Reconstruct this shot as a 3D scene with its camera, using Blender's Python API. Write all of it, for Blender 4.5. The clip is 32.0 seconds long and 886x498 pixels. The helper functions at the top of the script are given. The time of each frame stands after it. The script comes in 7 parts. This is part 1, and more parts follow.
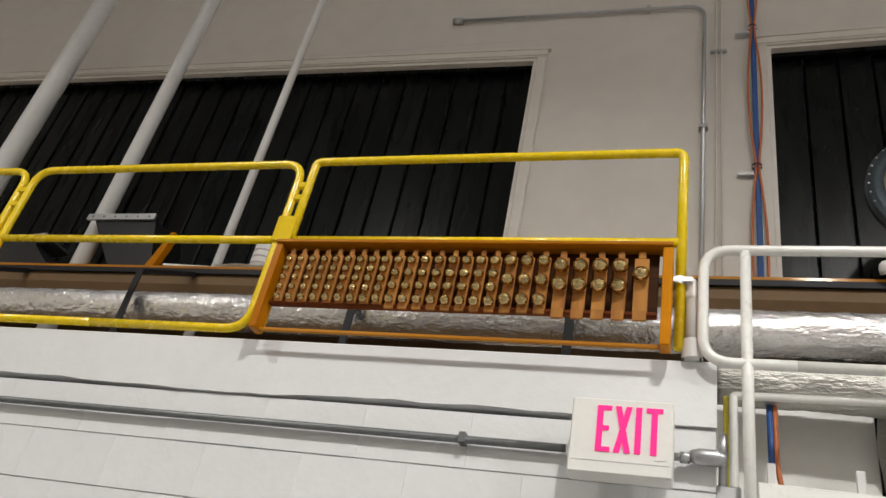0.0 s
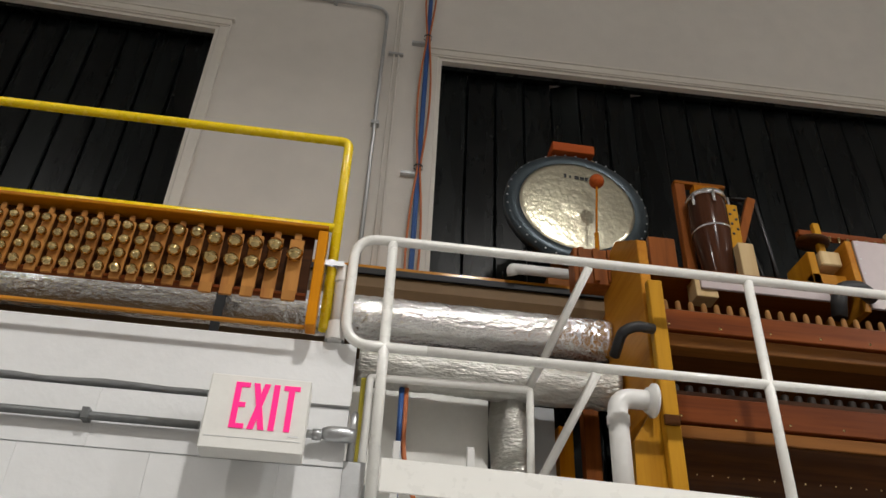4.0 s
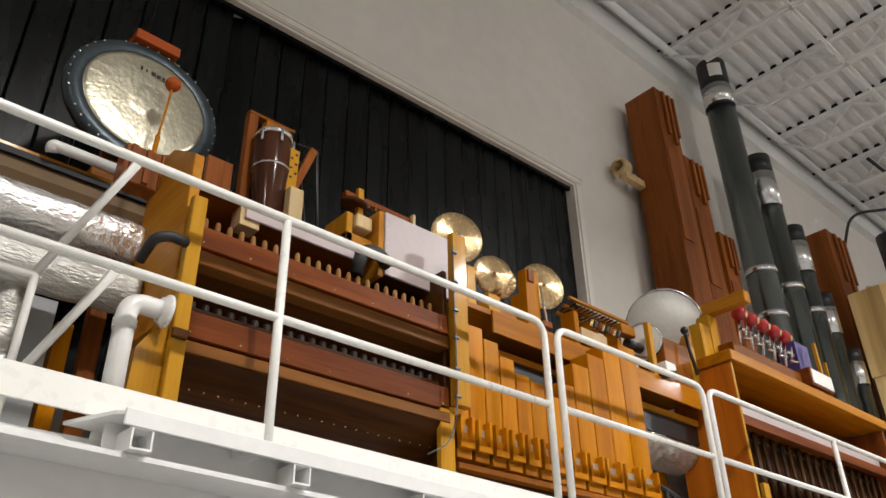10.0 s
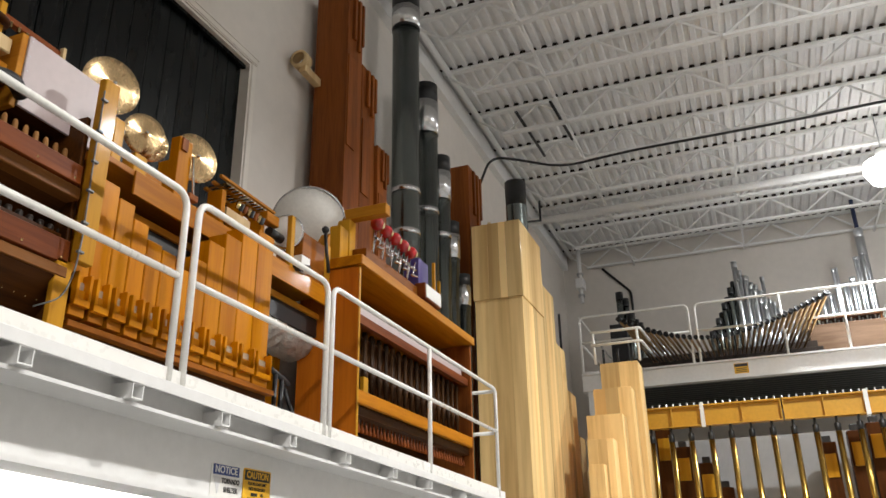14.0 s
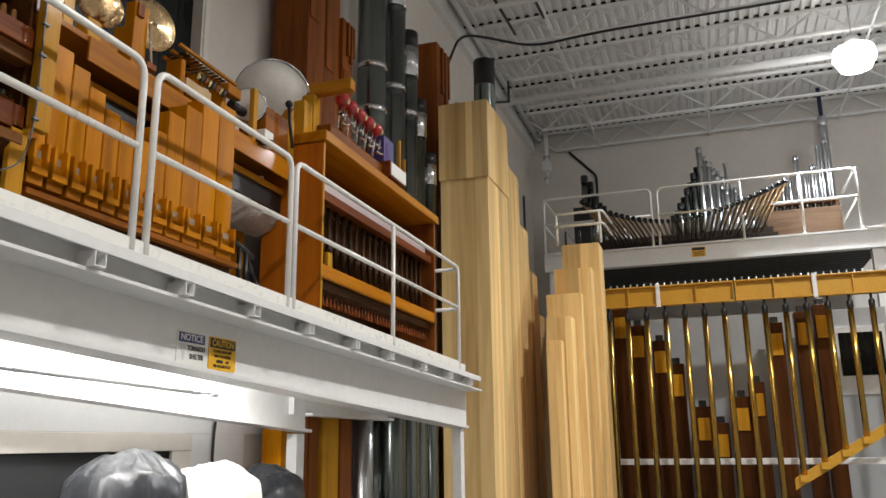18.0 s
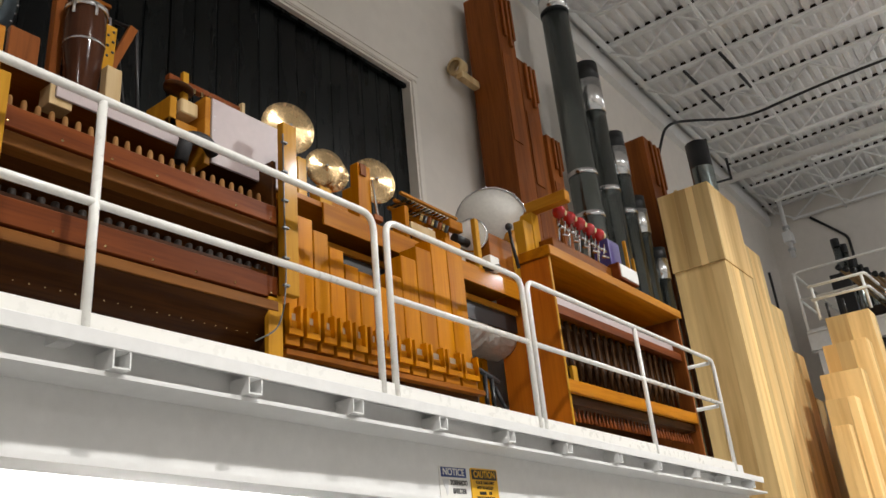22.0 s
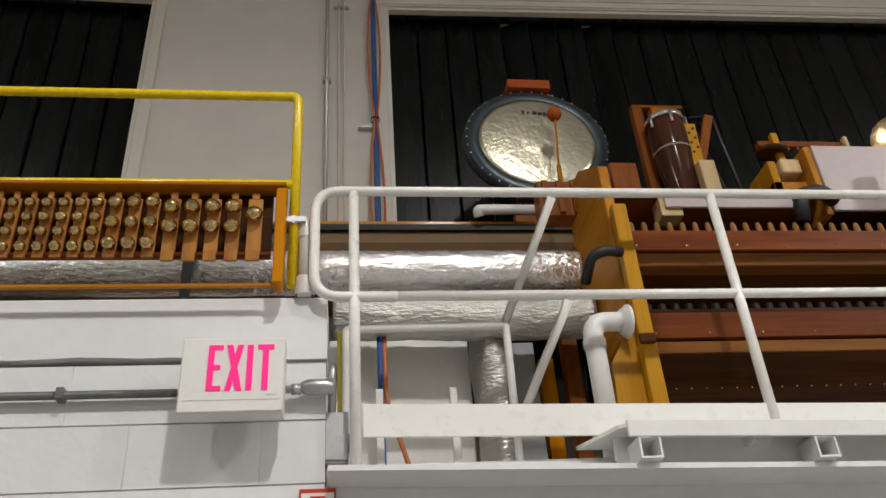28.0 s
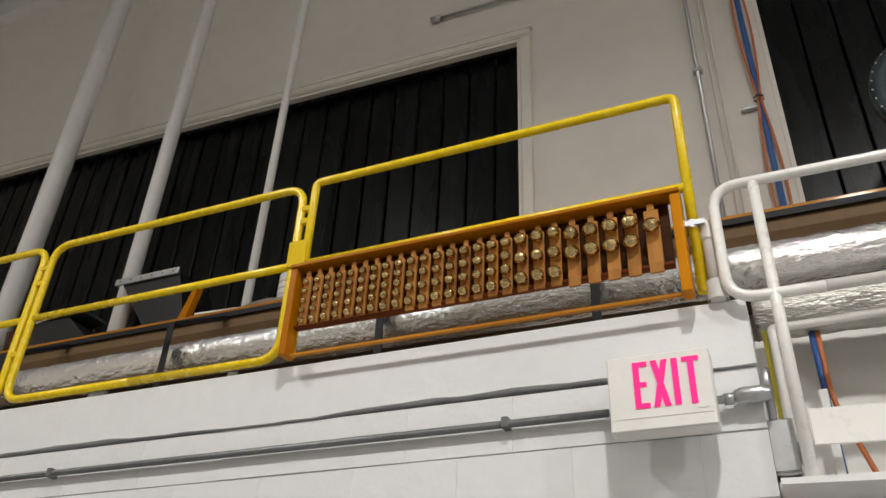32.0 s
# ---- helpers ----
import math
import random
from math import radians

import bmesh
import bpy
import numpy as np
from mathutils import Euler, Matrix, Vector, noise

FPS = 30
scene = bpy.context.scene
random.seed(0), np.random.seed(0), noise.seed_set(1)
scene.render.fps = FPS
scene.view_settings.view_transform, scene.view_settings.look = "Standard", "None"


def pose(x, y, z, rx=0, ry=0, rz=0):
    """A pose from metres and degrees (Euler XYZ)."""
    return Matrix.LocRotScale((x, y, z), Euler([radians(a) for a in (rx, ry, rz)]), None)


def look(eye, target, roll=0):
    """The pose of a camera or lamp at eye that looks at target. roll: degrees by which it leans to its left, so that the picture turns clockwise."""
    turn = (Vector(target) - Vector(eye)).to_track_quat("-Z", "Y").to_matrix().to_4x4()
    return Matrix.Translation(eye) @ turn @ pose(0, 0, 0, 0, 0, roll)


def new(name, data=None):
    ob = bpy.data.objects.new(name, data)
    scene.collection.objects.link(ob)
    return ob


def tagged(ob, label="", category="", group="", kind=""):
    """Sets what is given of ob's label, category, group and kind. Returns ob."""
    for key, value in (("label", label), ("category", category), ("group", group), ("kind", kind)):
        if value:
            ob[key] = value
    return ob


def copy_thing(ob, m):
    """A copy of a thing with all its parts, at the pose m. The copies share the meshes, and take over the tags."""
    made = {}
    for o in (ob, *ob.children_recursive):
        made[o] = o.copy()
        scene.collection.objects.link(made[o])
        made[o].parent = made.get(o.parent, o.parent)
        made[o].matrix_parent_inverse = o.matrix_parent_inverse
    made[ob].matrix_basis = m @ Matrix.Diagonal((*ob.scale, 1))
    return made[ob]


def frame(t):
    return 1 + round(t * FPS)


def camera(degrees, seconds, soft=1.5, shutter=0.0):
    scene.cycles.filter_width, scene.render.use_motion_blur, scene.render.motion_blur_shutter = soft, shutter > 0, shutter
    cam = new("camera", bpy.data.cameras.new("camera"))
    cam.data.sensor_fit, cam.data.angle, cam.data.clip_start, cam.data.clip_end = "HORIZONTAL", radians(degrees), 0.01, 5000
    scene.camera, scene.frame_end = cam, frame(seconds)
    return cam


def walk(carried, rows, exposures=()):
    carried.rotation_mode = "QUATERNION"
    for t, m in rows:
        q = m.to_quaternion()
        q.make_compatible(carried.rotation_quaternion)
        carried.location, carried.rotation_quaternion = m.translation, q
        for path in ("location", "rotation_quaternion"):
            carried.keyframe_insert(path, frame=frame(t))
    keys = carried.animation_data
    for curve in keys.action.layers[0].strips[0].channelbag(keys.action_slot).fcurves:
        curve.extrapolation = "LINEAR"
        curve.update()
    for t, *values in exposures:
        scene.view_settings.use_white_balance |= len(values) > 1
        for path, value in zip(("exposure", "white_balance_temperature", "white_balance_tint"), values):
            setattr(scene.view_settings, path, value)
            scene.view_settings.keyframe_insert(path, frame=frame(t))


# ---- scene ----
cam = camera(57.58, 32.0)
EXPOSURES = [(0.0, 0.15), (3.0, 0.0), (5.5, -0.1), (7.0, 0.08), (9.0, 0.2), (11.0, 0.4), (13.0, 0.4), (15.0, 0.02), (17.5, -0.2), (19.0, -0.22), (21.0, 0.0), (23.0, 0.3), (25.0, 0.2), (28.0, -0.1), (30.0, -0.02), (32.0, 0.1)]
PATH = [
    (0, (-0.0837, -0.0009, 1.6413), (-0.7007, 1.5695, 2.7152), 12.506),
    (0.5, (-0.0712, 0.0040, 1.6401), (-0.5478, 1.6044, 2.7408), 10.788),
    (1, (-0.0656, 0.0018, 1.6371), (-0.4250, 1.6211, 2.7545), 9.284),
    (1.5, (-0.0583, 0.0098, 1.6358), (-0.3241, 1.6383, 2.7659), 8.214),
    (2, (-0.0521, 0.0128, 1.6357), (-0.2236, 1.6487, 2.7734), 7.107),
    (2.5, (-0.0459, 0.0158, 1.6349), (-0.1361, 1.6543, 2.7783), 6.112),
    (3, (-0.0357, 0.0160, 1.6301), (-0.0245, 1.6545, 2.7768), 4.537),
    (3.5, (-0.0285, 0.0176, 1.6309), (0.0646, 1.6555, 2.7749), 3.593),
    (5.5, (-0.0037, 0.0183, 1.6077), (0.4338, 1.6303, 2.7079), 0.859),
    (6, (0.0079, 0.0187, 1.6036), (0.5384, 1.6075, 2.6965), 0.419),
    (6.5, (0.0196, 0.0158, 1.5945), (0.6487, 1.5787, 2.6722), -0.495),
    (7, (0.0268, 0.0100, 1.5892), (0.7313, 1.5511, 2.6515), -0.761),
    (7.5, (0.0363, 0.0181, 1.5876), (0.8026, 1.5386, 2.6368), -0.786),
    (8, (0.0375, 0.0263, 1.5855), (0.8736, 1.5133, 2.6295), -0.719),
    (8.5, (0.0442, 0.0313, 1.5798), (0.9769, 1.4667, 2.6141), -1.091),
    (9, (0.0326, 0.0293, 1.5725), (1.0710, 1.3976, 2.5969), -1.060),
    (9.5, (0.0245, 0.0219, 1.5770), (1.1418, 1.3349, 2.5908), -1.260),
    (10, (0.0202, 0.0177, 1.5792), (1.1870, 1.2915, 2.5870), -1.184),
    (10.5, (0.0198, 0.0212, 1.5761), (1.2618, 1.2296, 2.5747), -0.657),
    (11, (0.0152, 0.0252, 1.5760), (1.3262, 1.1698, 2.5615), -1.063),
    (11.5, (0.0126, 0.0295, 1.5685), (1.3949, 1.0946, 2.5456), -1.340),
    (12, (0.0129, 0.0219, 1.5603), (1.4755, 0.9887, 2.5227), -1.101),
    (12.5, (0.0163, 0.0286, 1.5556), (1.5571, 0.9055, 2.4813), -0.943),
    (13, (0.0070, 0.0158, 1.5523), (1.6437, 0.7954, 2.3971), -1.519),
    (13.5, (0.0007, -0.0052, 1.5414), (1.6943, 0.7022, 2.3360), -1.247),
    (14, (-0.0079, -0.0225, 1.5357), (1.7253, 0.6351, 2.2863), -1.020),
    (14.5, (-0.0202, -0.0350, 1.5242), (1.7438, 0.5924, 2.2275), -0.887),
    (15, (-0.0218, -0.0399, 1.5170), (1.7687, 0.5706, 2.1661), -0.539),
    (15.5, (-0.0198, -0.0504, 1.5038), (1.7956, 0.5475, 2.0927), -0.649),
    (17.5, (-0.0273, -0.0594, 1.4960), (1.8155, 0.5532, 1.9742), -0.523),
    (18, (-0.0267, -0.0558, 1.4949), (1.8168, 0.5602, 1.9660), -0.669),
    (18.5, (-0.0265, -0.0510, 1.5013), (1.8182, 0.5632, 1.9699), -0.863),
    (19, (-0.0149, -0.0506, 1.5053), (1.8192, 0.5707, 2.0054), -1.367),
    (19.5, (-0.0065, -0.0532, 1.5104), (1.7928, 0.5783, 2.1138), -3.463),
    (20, (-0.0088, -0.0635, 1.5076), (1.7324, 0.6705, 2.1631), -3.791),
    (20.5, (-0.0030, -0.0587, 1.5083), (1.7124, 0.7268, 2.1718), -4.155),
    (21, (0.0040, -0.0579, 1.5055), (1.6897, 0.7802, 2.1807), -5.015),
    (21.5, (0.0140, -0.0463, 1.5086), (1.6221, 0.8946, 2.2355), -5.530),
    (22, (0.0201, -0.0360, 1.5133), (1.5293, 1.0302, 2.2787), -5.549),
    (22.5, (0.0097, -0.0308, 1.5144), (1.4324, 1.1207, 2.3206), -5.223),
    (23, (0.0089, -0.0173, 1.5159), (1.3527, 1.2040, 2.3541), -5.194),
    (23.5, (0.0139, -0.0087, 1.5309), (1.2926, 1.2571, 2.4042), -5.159),
    (24, (0.0070, 0.0162, 1.5466), (1.2229, 1.3292, 2.4396), -5.299),
    (24.5, (0.0045, 0.0253, 1.5506), (1.1501, 1.3825, 2.4701), -5.245),
    (25, (0.0050, 0.0199, 1.5500), (1.0494, 1.4403, 2.4943), -5.770),
    (25.5, (0.0172, 0.0236, 1.5539), (0.9412, 1.5125, 2.5180), -6.240),
    (27.5, (0.0173, 0.0437, 1.5850), (0.4175, 1.7091, 2.6175), -5.497),
    (28, (0.0234, 0.0559, 1.5896), (0.2624, 1.7433, 2.6362), -4.354),
    (28.5, (0.0343, 0.0625, 1.5938), (0.1270, 1.7561, 2.6536), -3.938),
    (29, (0.0430, 0.0575, 1.5995), (-0.0184, 1.7524, 2.6594), -2.965),
    (29.5, (0.0463, 0.0693, 1.6029), (-0.1475, 1.7501, 2.6694), -2.183),
    (30, (0.0403, 0.0738, 1.6059), (-0.2683, 1.7341, 2.6774), -0.969),
    (30.5, (0.0262, 0.0713, 1.6080), (-0.3885, 1.7044, 2.6856), -0.110),
    (31, (0.0246, 0.0550, 1.6125), (-0.5095, 1.6547, 2.6876), 1.413),
    (31.5, (0.0124, 0.0482, 1.6131), (-0.5976, 1.6207, 2.6880), 2.125),
    (32, (0.0061, 0.0598, 1.6233), (-0.6952, 1.5957, 2.6954), 2.694),
]
walk(cam, [(t, look(eye, target, roll)) for t, eye, target, roll in PATH], EXPOSURES)

# ---- main planes of the place (metres) ----
Y_BLOCK, Y_RAIL, Y_WALL = 2.55, 2.494, 4.0
Z_BLOCK, Z_DECK, Z_CEIL = 2.935, 2.345, 9.15
X_FAR, X_LEFT, Y_BACK = 19.3, -9.0, -12.0

# ---- world and lights ----
world = bpy.data.worlds.new("night")
world.use_nodes = True
world.node_tree.nodes["Background"].inputs[0].default_value = (0.02, 0.022, 0.028, 1)
world.node_tree.nodes["Background"].inputs[1].default_value = 0.3
scene.world = world


def lamp_light(name, kind, m, power, size=0.4, color=(1.0, 0.95, 0.88), size_y=None, spread=None):
    data = bpy.data.lights.new(name, kind)
    data.energy, data.color = power, color
    if kind == "AREA":
        data.shape, data.size = ("RECTANGLE", size) if size_y else ("DISK", size)
        if size_y:
            data.size_y = size_y
        if spread:
            data.spread = radians(spread)
    else:
        data.shadow_soft_size = size
    ob = new(name, data)
    ob.matrix_world = m
    return ob


BAY_LAMPS = [(-5.4, -2.3, 190, 6), (1.3, -2.6, 320, 13), (8.0, -2.8, 460, 95), (14.6, -2.83, 330, 105), (-2.0, -9.0, 60, 6), (5.0, -9.0, 80, 12), (12.0, -9.0, 60, 20)]
for lx_, ly_, down, glow in BAY_LAMPS:
    tone = (1.0, 0.97, 0.925) if lx_ < 7 else (1.0, 0.985, 0.96) if lx_ < 10 else (0.95, 0.975, 1.0)
    lamp_light("high_bay_light", "AREA", pose(lx_, ly_, 7.72), down, 0.42, tone, spread=150)
    lamp_light("high_bay_glow", "POINT", pose(lx_, ly_, 7.64), glow, 0.2, tone)
# tube under the gallery
lamp_light("tube_light", "AREA", pose(3.4, 2.74, 2.10, 68, 0, 0), 92, 3.2, (1.0, 0.98, 0.95), 0.06)

# added tube, unseen behind the inner beam, to brighten the wall below
lamp_light("tube_light", "AREA", pose(4.2, 3.72, 2.16), 7, 3.8, (1.0, 0.98, 0.95), 0.06)

# ---- materials ----
MATS = {}


def mat(name, color, rough=0.5, metal=0.0, var=0.12, scale=6.0, bump=0.0, bscale=60.0, stretch=(1, 1, 1), spots=0.0,
        coat=0.0, rand=0.0, emit=None, spec=None, tint=None, bdist=0.01):
    """Plain surface with variation at two scales, fine relief and optional per-piece change of value."""
    if name in MATS:
        return MATS[name]
    m = bpy.data.materials.new(name)
    m.use_nodes = True
    nt = m.node_tree
    bs = nt.nodes["Principled BSDF"]
    bs.inputs["Roughness"].default_value, bs.inputs["Metallic"].default_value = rough, metal
    if coat:
        bs.inputs["Coat Weight"].default_value, bs.inputs["Coat Roughness"].default_value = coat, 0.12
    if spec is not None:
        bs.inputs["Specular IOR Level"].default_value = spec
    tc = nt.nodes.new("ShaderNodeTexCoord")
    mp = nt.nodes.new("ShaderNodeMapping")
    mp.inputs["Scale"].default_value = stretch
    nt.links.new(tc.outputs["Object"], mp.inputs[0])
    big, fine = nt.nodes.new("ShaderNodeTexNoise"), nt.nodes.new("ShaderNodeTexNoise")
    big.inputs["Scale"].default_value, fine.inputs["Scale"].default_value = scale, scale * 7.3
    big.inputs["Detail"].default_value, fine.inputs["Detail"].default_value = 4, 5
    for n in (big, fine):
        nt.links.new(mp.outputs[0], n.inputs["Vector"])
    add = nt.nodes.new("ShaderNodeMath")
    add.operation = "ADD"
    nt.links.new(big.outputs[0], add.inputs[0])
    nt.links.new(fine.outputs[0], add.inputs[1])
    ramp = nt.nodes.new("ShaderNodeMapRange")
    ramp.inputs[1].default_value, ramp.inputs[2].default_value = 0.65, 1.35
    ramp.inputs[3].default_value, ramp.inputs[4].default_value = 1 - var, 1 + var
    nt.links.new(add.outputs[0], ramp.inputs[0])
    val = ramp.outputs[0]
    if rand:
        info = nt.nodes.new("ShaderNodeObjectInfo")
        rr = nt.nodes.new("ShaderNodeMapRange")
        rr.inputs[3].default_value, rr.inputs[4].default_value = 1 - rand, 1 + rand
        nt.links.new(info.outputs["Random"], rr.inputs[0])
        mul = nt.nodes.new("ShaderNodeMath")
        mul.operation = "MULTIPLY"
        nt.links.new(val, mul.inputs[0])
        nt.links.new(rr.outputs[0], mul.inputs[1])
        val = mul.outputs[0]
    mix = nt.nodes.new("ShaderNodeMix")
    mix.data_type, mix.blend_type = "RGBA", "MULTIPLY"
    mix.inputs[0].default_value = 1.0
    mix.inputs[6].default_value = (*color, 1)
    comb = nt.nodes.new("ShaderNodeCombineColor")
    for k in range(3):
        nt.links.new(val, comb.inputs[k])
    nt.links.new(comb.outputs[0], mix.inputs[7])
    out = mix.outputs[2]
    if tint:
        mix2 = nt.nodes.new("ShaderNodeMix")
        mix2.data_type = "RGBA"
        mix2.inputs[7].default_value = (*tint, 1)
        tr = nt.nodes.new("ShaderNodeMapRange")
        tr.inputs[1].default_value, tr.inputs[2].default_value = 0.5, 0.72
        nt.links.new(big.outputs[0], tr.inputs[0])
        nt.links.new(tr.outputs[0], mix2.inputs[0])
        nt.links.new(out, mix2.inputs[6])
        out = mix2.outputs[2]
    nt.links.new(out, bs.inputs["Base Color"])
    rv = nt.nodes.new("ShaderNodeMapRange")
    rv.inputs[3].default_value, rv.inputs[4].default_value = max(rough - 0.08, 0.03), min(rough + 0.1, 1)
    nt.links.new(fine.outputs[0], rv.inputs[0])
    nt.links.new(rv.outputs[0], bs.inputs["Roughness"])
    if bump:
        bn = nt.nodes.new("ShaderNodeTexNoise")
        bn.inputs["Scale"].default_value, bn.inputs["Detail"].default_value = bscale, 3
        nt.links.new(mp.outputs[0], bn.inputs["Vector"])
        bp = nt.nodes.new("ShaderNodeBump")
        bp.inputs["Strength"].default_value, bp.inputs["Distance"].default_value = min(bump, 1.0), bdist
        nt.links.new(bn.outputs[0], bp.inputs["Height"])
        nt.links.new(bp.outputs[0], bs.inputs["Normal"])
    if emit:
        bs.inputs["Emission Color"].default_value = (*emit[:3], 1)
        bs.inputs["Emission Strength"].default_value = emit[3]
    MATS[name] = m
    return m


def wood(name, color, dark, axis="z", rough=0.42, coat=0.25, rand=0.12, scale=7.0, knots=True):
    """Wood with grain along an axis; dark is the colour of the late-wood lines."""
    if name in MATS:
        return MATS[name]
    m = bpy.data.materials.new(name)
    m.use_nodes = True
    nt = m.node_tree
    bs = nt.nodes["Principled BSDF"]
    bs.inputs["Coat Weight"].default_value, bs.inputs["Coat Roughness"].default_value = coat * 0.22, 0.10
    bs.inputs["Specular IOR Level"].default_value = 0.08
    tc, mp = nt.nodes.new("ShaderNodeTexCoord"), nt.nodes.new("ShaderNodeMapping")
    info = nt.nodes.new("ShaderNodeObjectInfo")
    mp.inputs["Scale"].default_value = {"x": (0.06, 1, 1), "y": (1, 0.06, 1), "z": (1, 1, 0.06)}[axis]
    shift = nt.nodes.new("ShaderNodeVectorMath")
    shift.operation = "MULTIPLY_ADD"
    shift.inputs[1].default_value, shift.inputs[2].default_value = (7, 13, 5), (0, 0, 0)
    comb = nt.nodes.new("ShaderNodeCombineXYZ")
    for k in range(3):
        nt.links.new(info.outputs["Random"], comb.inputs[k])
    nt.links.new(comb.outputs[0], shift.inputs[0])
    addv = nt.nodes.new("ShaderNodeVectorMath")
    nt.links.new(tc.outputs["Object"], addv.inputs[0])
    nt.links.new(shift.outputs[0], addv.inputs[1])
    nt.links.new(addv.outputs[0], mp.inputs[0])
    n1, n2 = nt.nodes.new("ShaderNodeTexNoise"), nt.nodes.new("ShaderNodeTexNoise")
    n1.inputs["Scale"].default_value, n1.inputs["Detail"].default_value, n1.inputs["Distortion"].default_value = scale, 4, 0.6
    n2.inputs["Scale"].default_value, n2.inputs["Detail"].default_value = scale * 9, 4
    for n in (n1, n2):
        nt.links.new(mp.outputs[0], n.inputs["Vector"])
    r1 = nt.nodes.new("ShaderNodeMapRange")
    r1.inputs[1].default_value, r1.inputs[2].default_value = 0.42, 0.68
    nt.links.new(n1.outputs[0], r1.inputs[0])
    r2 = nt.nodes.new("ShaderNodeMapRange")
    r2.inputs[1].default_value, r2.inputs[2].default_value, r2.inputs[4].default_value = 0.45, 0.75, 0.5
    nt.links.new(n2.outputs[0], r2.inputs[0])
    s = nt.nodes.new("ShaderNodeMath")
    s.operation, s.use_clamp = "ADD", True
    nt.links.new(r1.outputs[0], s.inputs[0])
    nt.links.new(r2.outputs[0], s.inputs[1])
    mix = nt.nodes.new("ShaderNodeMix")
    mix.data_type = "RGBA"
    mix.inputs[6].default_value, mix.inputs[7].default_value = (*color, 1), (*dark, 1)
    nt.links.new(s.outputs[0], mix.inputs[0])
    rr = nt.nodes.new("ShaderNodeMapRange")
    rr.inputs[3].default_value, rr.inputs[4].default_value = 1 - rand, 1 + rand
    nt.links.new(info.outputs["Random"], rr.inputs[0])
    vm = nt.nodes.new("ShaderNodeVectorMath")
    vm.operation = "SCALE"
    nt.links.new(mix.outputs[2], vm.inputs[0])
    nt.links.new(rr.outputs[0], vm.inputs["Scale"])
    nt.links.new(vm.outputs[0], bs.inputs["Base Color"])
    rv = nt.nodes.new("ShaderNodeMapRange")
    rv.inputs[3].default_value, rv.inputs[4].default_value = rough - 0.08, rough + 0.14
    nt.links.new(n2.outputs[0], rv.inputs[0])
    nt.links.new(rv.outputs[0], bs.inputs["Roughness"])
    bp = nt.nodes.new("ShaderNodeBump")
    bp.inputs["Strength"].default_value, bp.inputs["Distance"].default_value = 0.12, 0.004
    nt.links.new(n2.outputs[0], bp.inputs["Height"])
    nt.links.new(bp.outputs[0], bs.inputs["Normal"])
    MATS[name] = m
    return m


def brushed(name, color, rough, bump=0.0, bscale=40, coat=0.0, var=0.1):
    return mat(name, color, rough, 1.0, var, 5, bump, bscale, coat=coat)


WALL = mat("painted wall", (0.70, 0.66, 0.61), 0.75, var=0.05, scale=0.9, bump=0.10, bscale=70)
TRIM = mat("trim paint", (0.74, 0.70, 0.64), 0.5, var=0.05, scale=2)
BLOCK = mat("painted block", (0.79, 0.795, 0.80), 0.42, var=0.03, scale=2.2, bump=0.10, bscale=40, rand=0.008)
MORTAR = mat("painted mortar", (0.70, 0.70, 0.70), 0.7, var=0.06, scale=6, bump=0.4, bscale=60)
STEEL = mat("white steel paint", (0.81, 0.81, 0.80), 0.38, var=0.05, scale=2.5, bump=0.04, bscale=30)
RAILW = mat("white rail paint", (0.87, 0.86, 0.82), 0.28, var=0.015, scale=3, coat=0.3)
RAILY = mat("yellow rail paint", (0.92, 0.67, 0.003), 0.26, var=0.015, scale=4, coat=0.25)
RAILYM = mat("worn yellow plate paint", (0.80, 0.56, 0.005), 0.6, var=0.08, scale=9, spec=0.2)
CEILM = mat("ceiling deck paint", (0.76, 0.755, 0.75), 0.6, var=0.07, scale=1.1)
JOIST = mat("joist paint", (0.81, 0.81, 0.80), 0.5, var=0.06, scale=2)
BLACKSHADE = mat("black shutter paint", (0.0030, 0.0042, 0.0042), 0.27, var=0.45, scale=1.6, bump=0.12, bscale=14, stretch=(1, 1, 0.15), spec=0.17, rand=0.5)
VOIDM = mat("black for unlit depth", (0.006, 0.006, 0.007), 0.8, var=0.1)
FOIL = mat("crinkled foil", (0.97, 0.965, 0.96), 0.17, 0.85, 0.03, 5.0, 1.0, 48.0, stretch=(0.7, 1, 1.15), bdist=0.011)
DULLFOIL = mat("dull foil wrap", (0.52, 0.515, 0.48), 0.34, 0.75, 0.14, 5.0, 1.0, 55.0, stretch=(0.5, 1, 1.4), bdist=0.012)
KRAFT = mat("kraft paper board", (0.155, 0.090, 0.036), 0.6, var=0.1, scale=3)
FLOORM = mat("concrete floor", (0.19, 0.187, 0.18), 0.45, var=0.1, scale=0.8, bump=0.1, bscale=20)
PVC = mat("white plastic pipe", (0.80, 0.79, 0.77), 0.3, var=0.03, scale=5)
RUBBER = mat("black rubber hose", (0.016, 0.016, 0.018), 0.5, var=0.15, scale=8)
SOFFIT = mat("galvanised grey with soffit shade", (0.05, 0.055, 0.055), 0.6, 0.1, 0.12, 3)
# conduit, cable and clips: a darker grey than GALV
COND = mat("dark grey conduit", (0.17, 0.175, 0.175), 0.45, 0.6, 0.2, 5)
GALV = brushed("galvanised steel", (0.52, 0.53, 0.54), 0.38)
CHROME = brushed("chrome", (0.78, 0.78, 0.80), 0.12)
BRASS = brushed("bell brass", (0.66, 0.50, 0.235), 0.13, var=0.15)
GOLDT = brushed("gold lacquered brass", (0.46, 0.29, 0.07), 0.24, var=0.04)
HORN = brushed("brown horn metal", (0.40, 0.255, 0.12), 0.34, var=0.2)
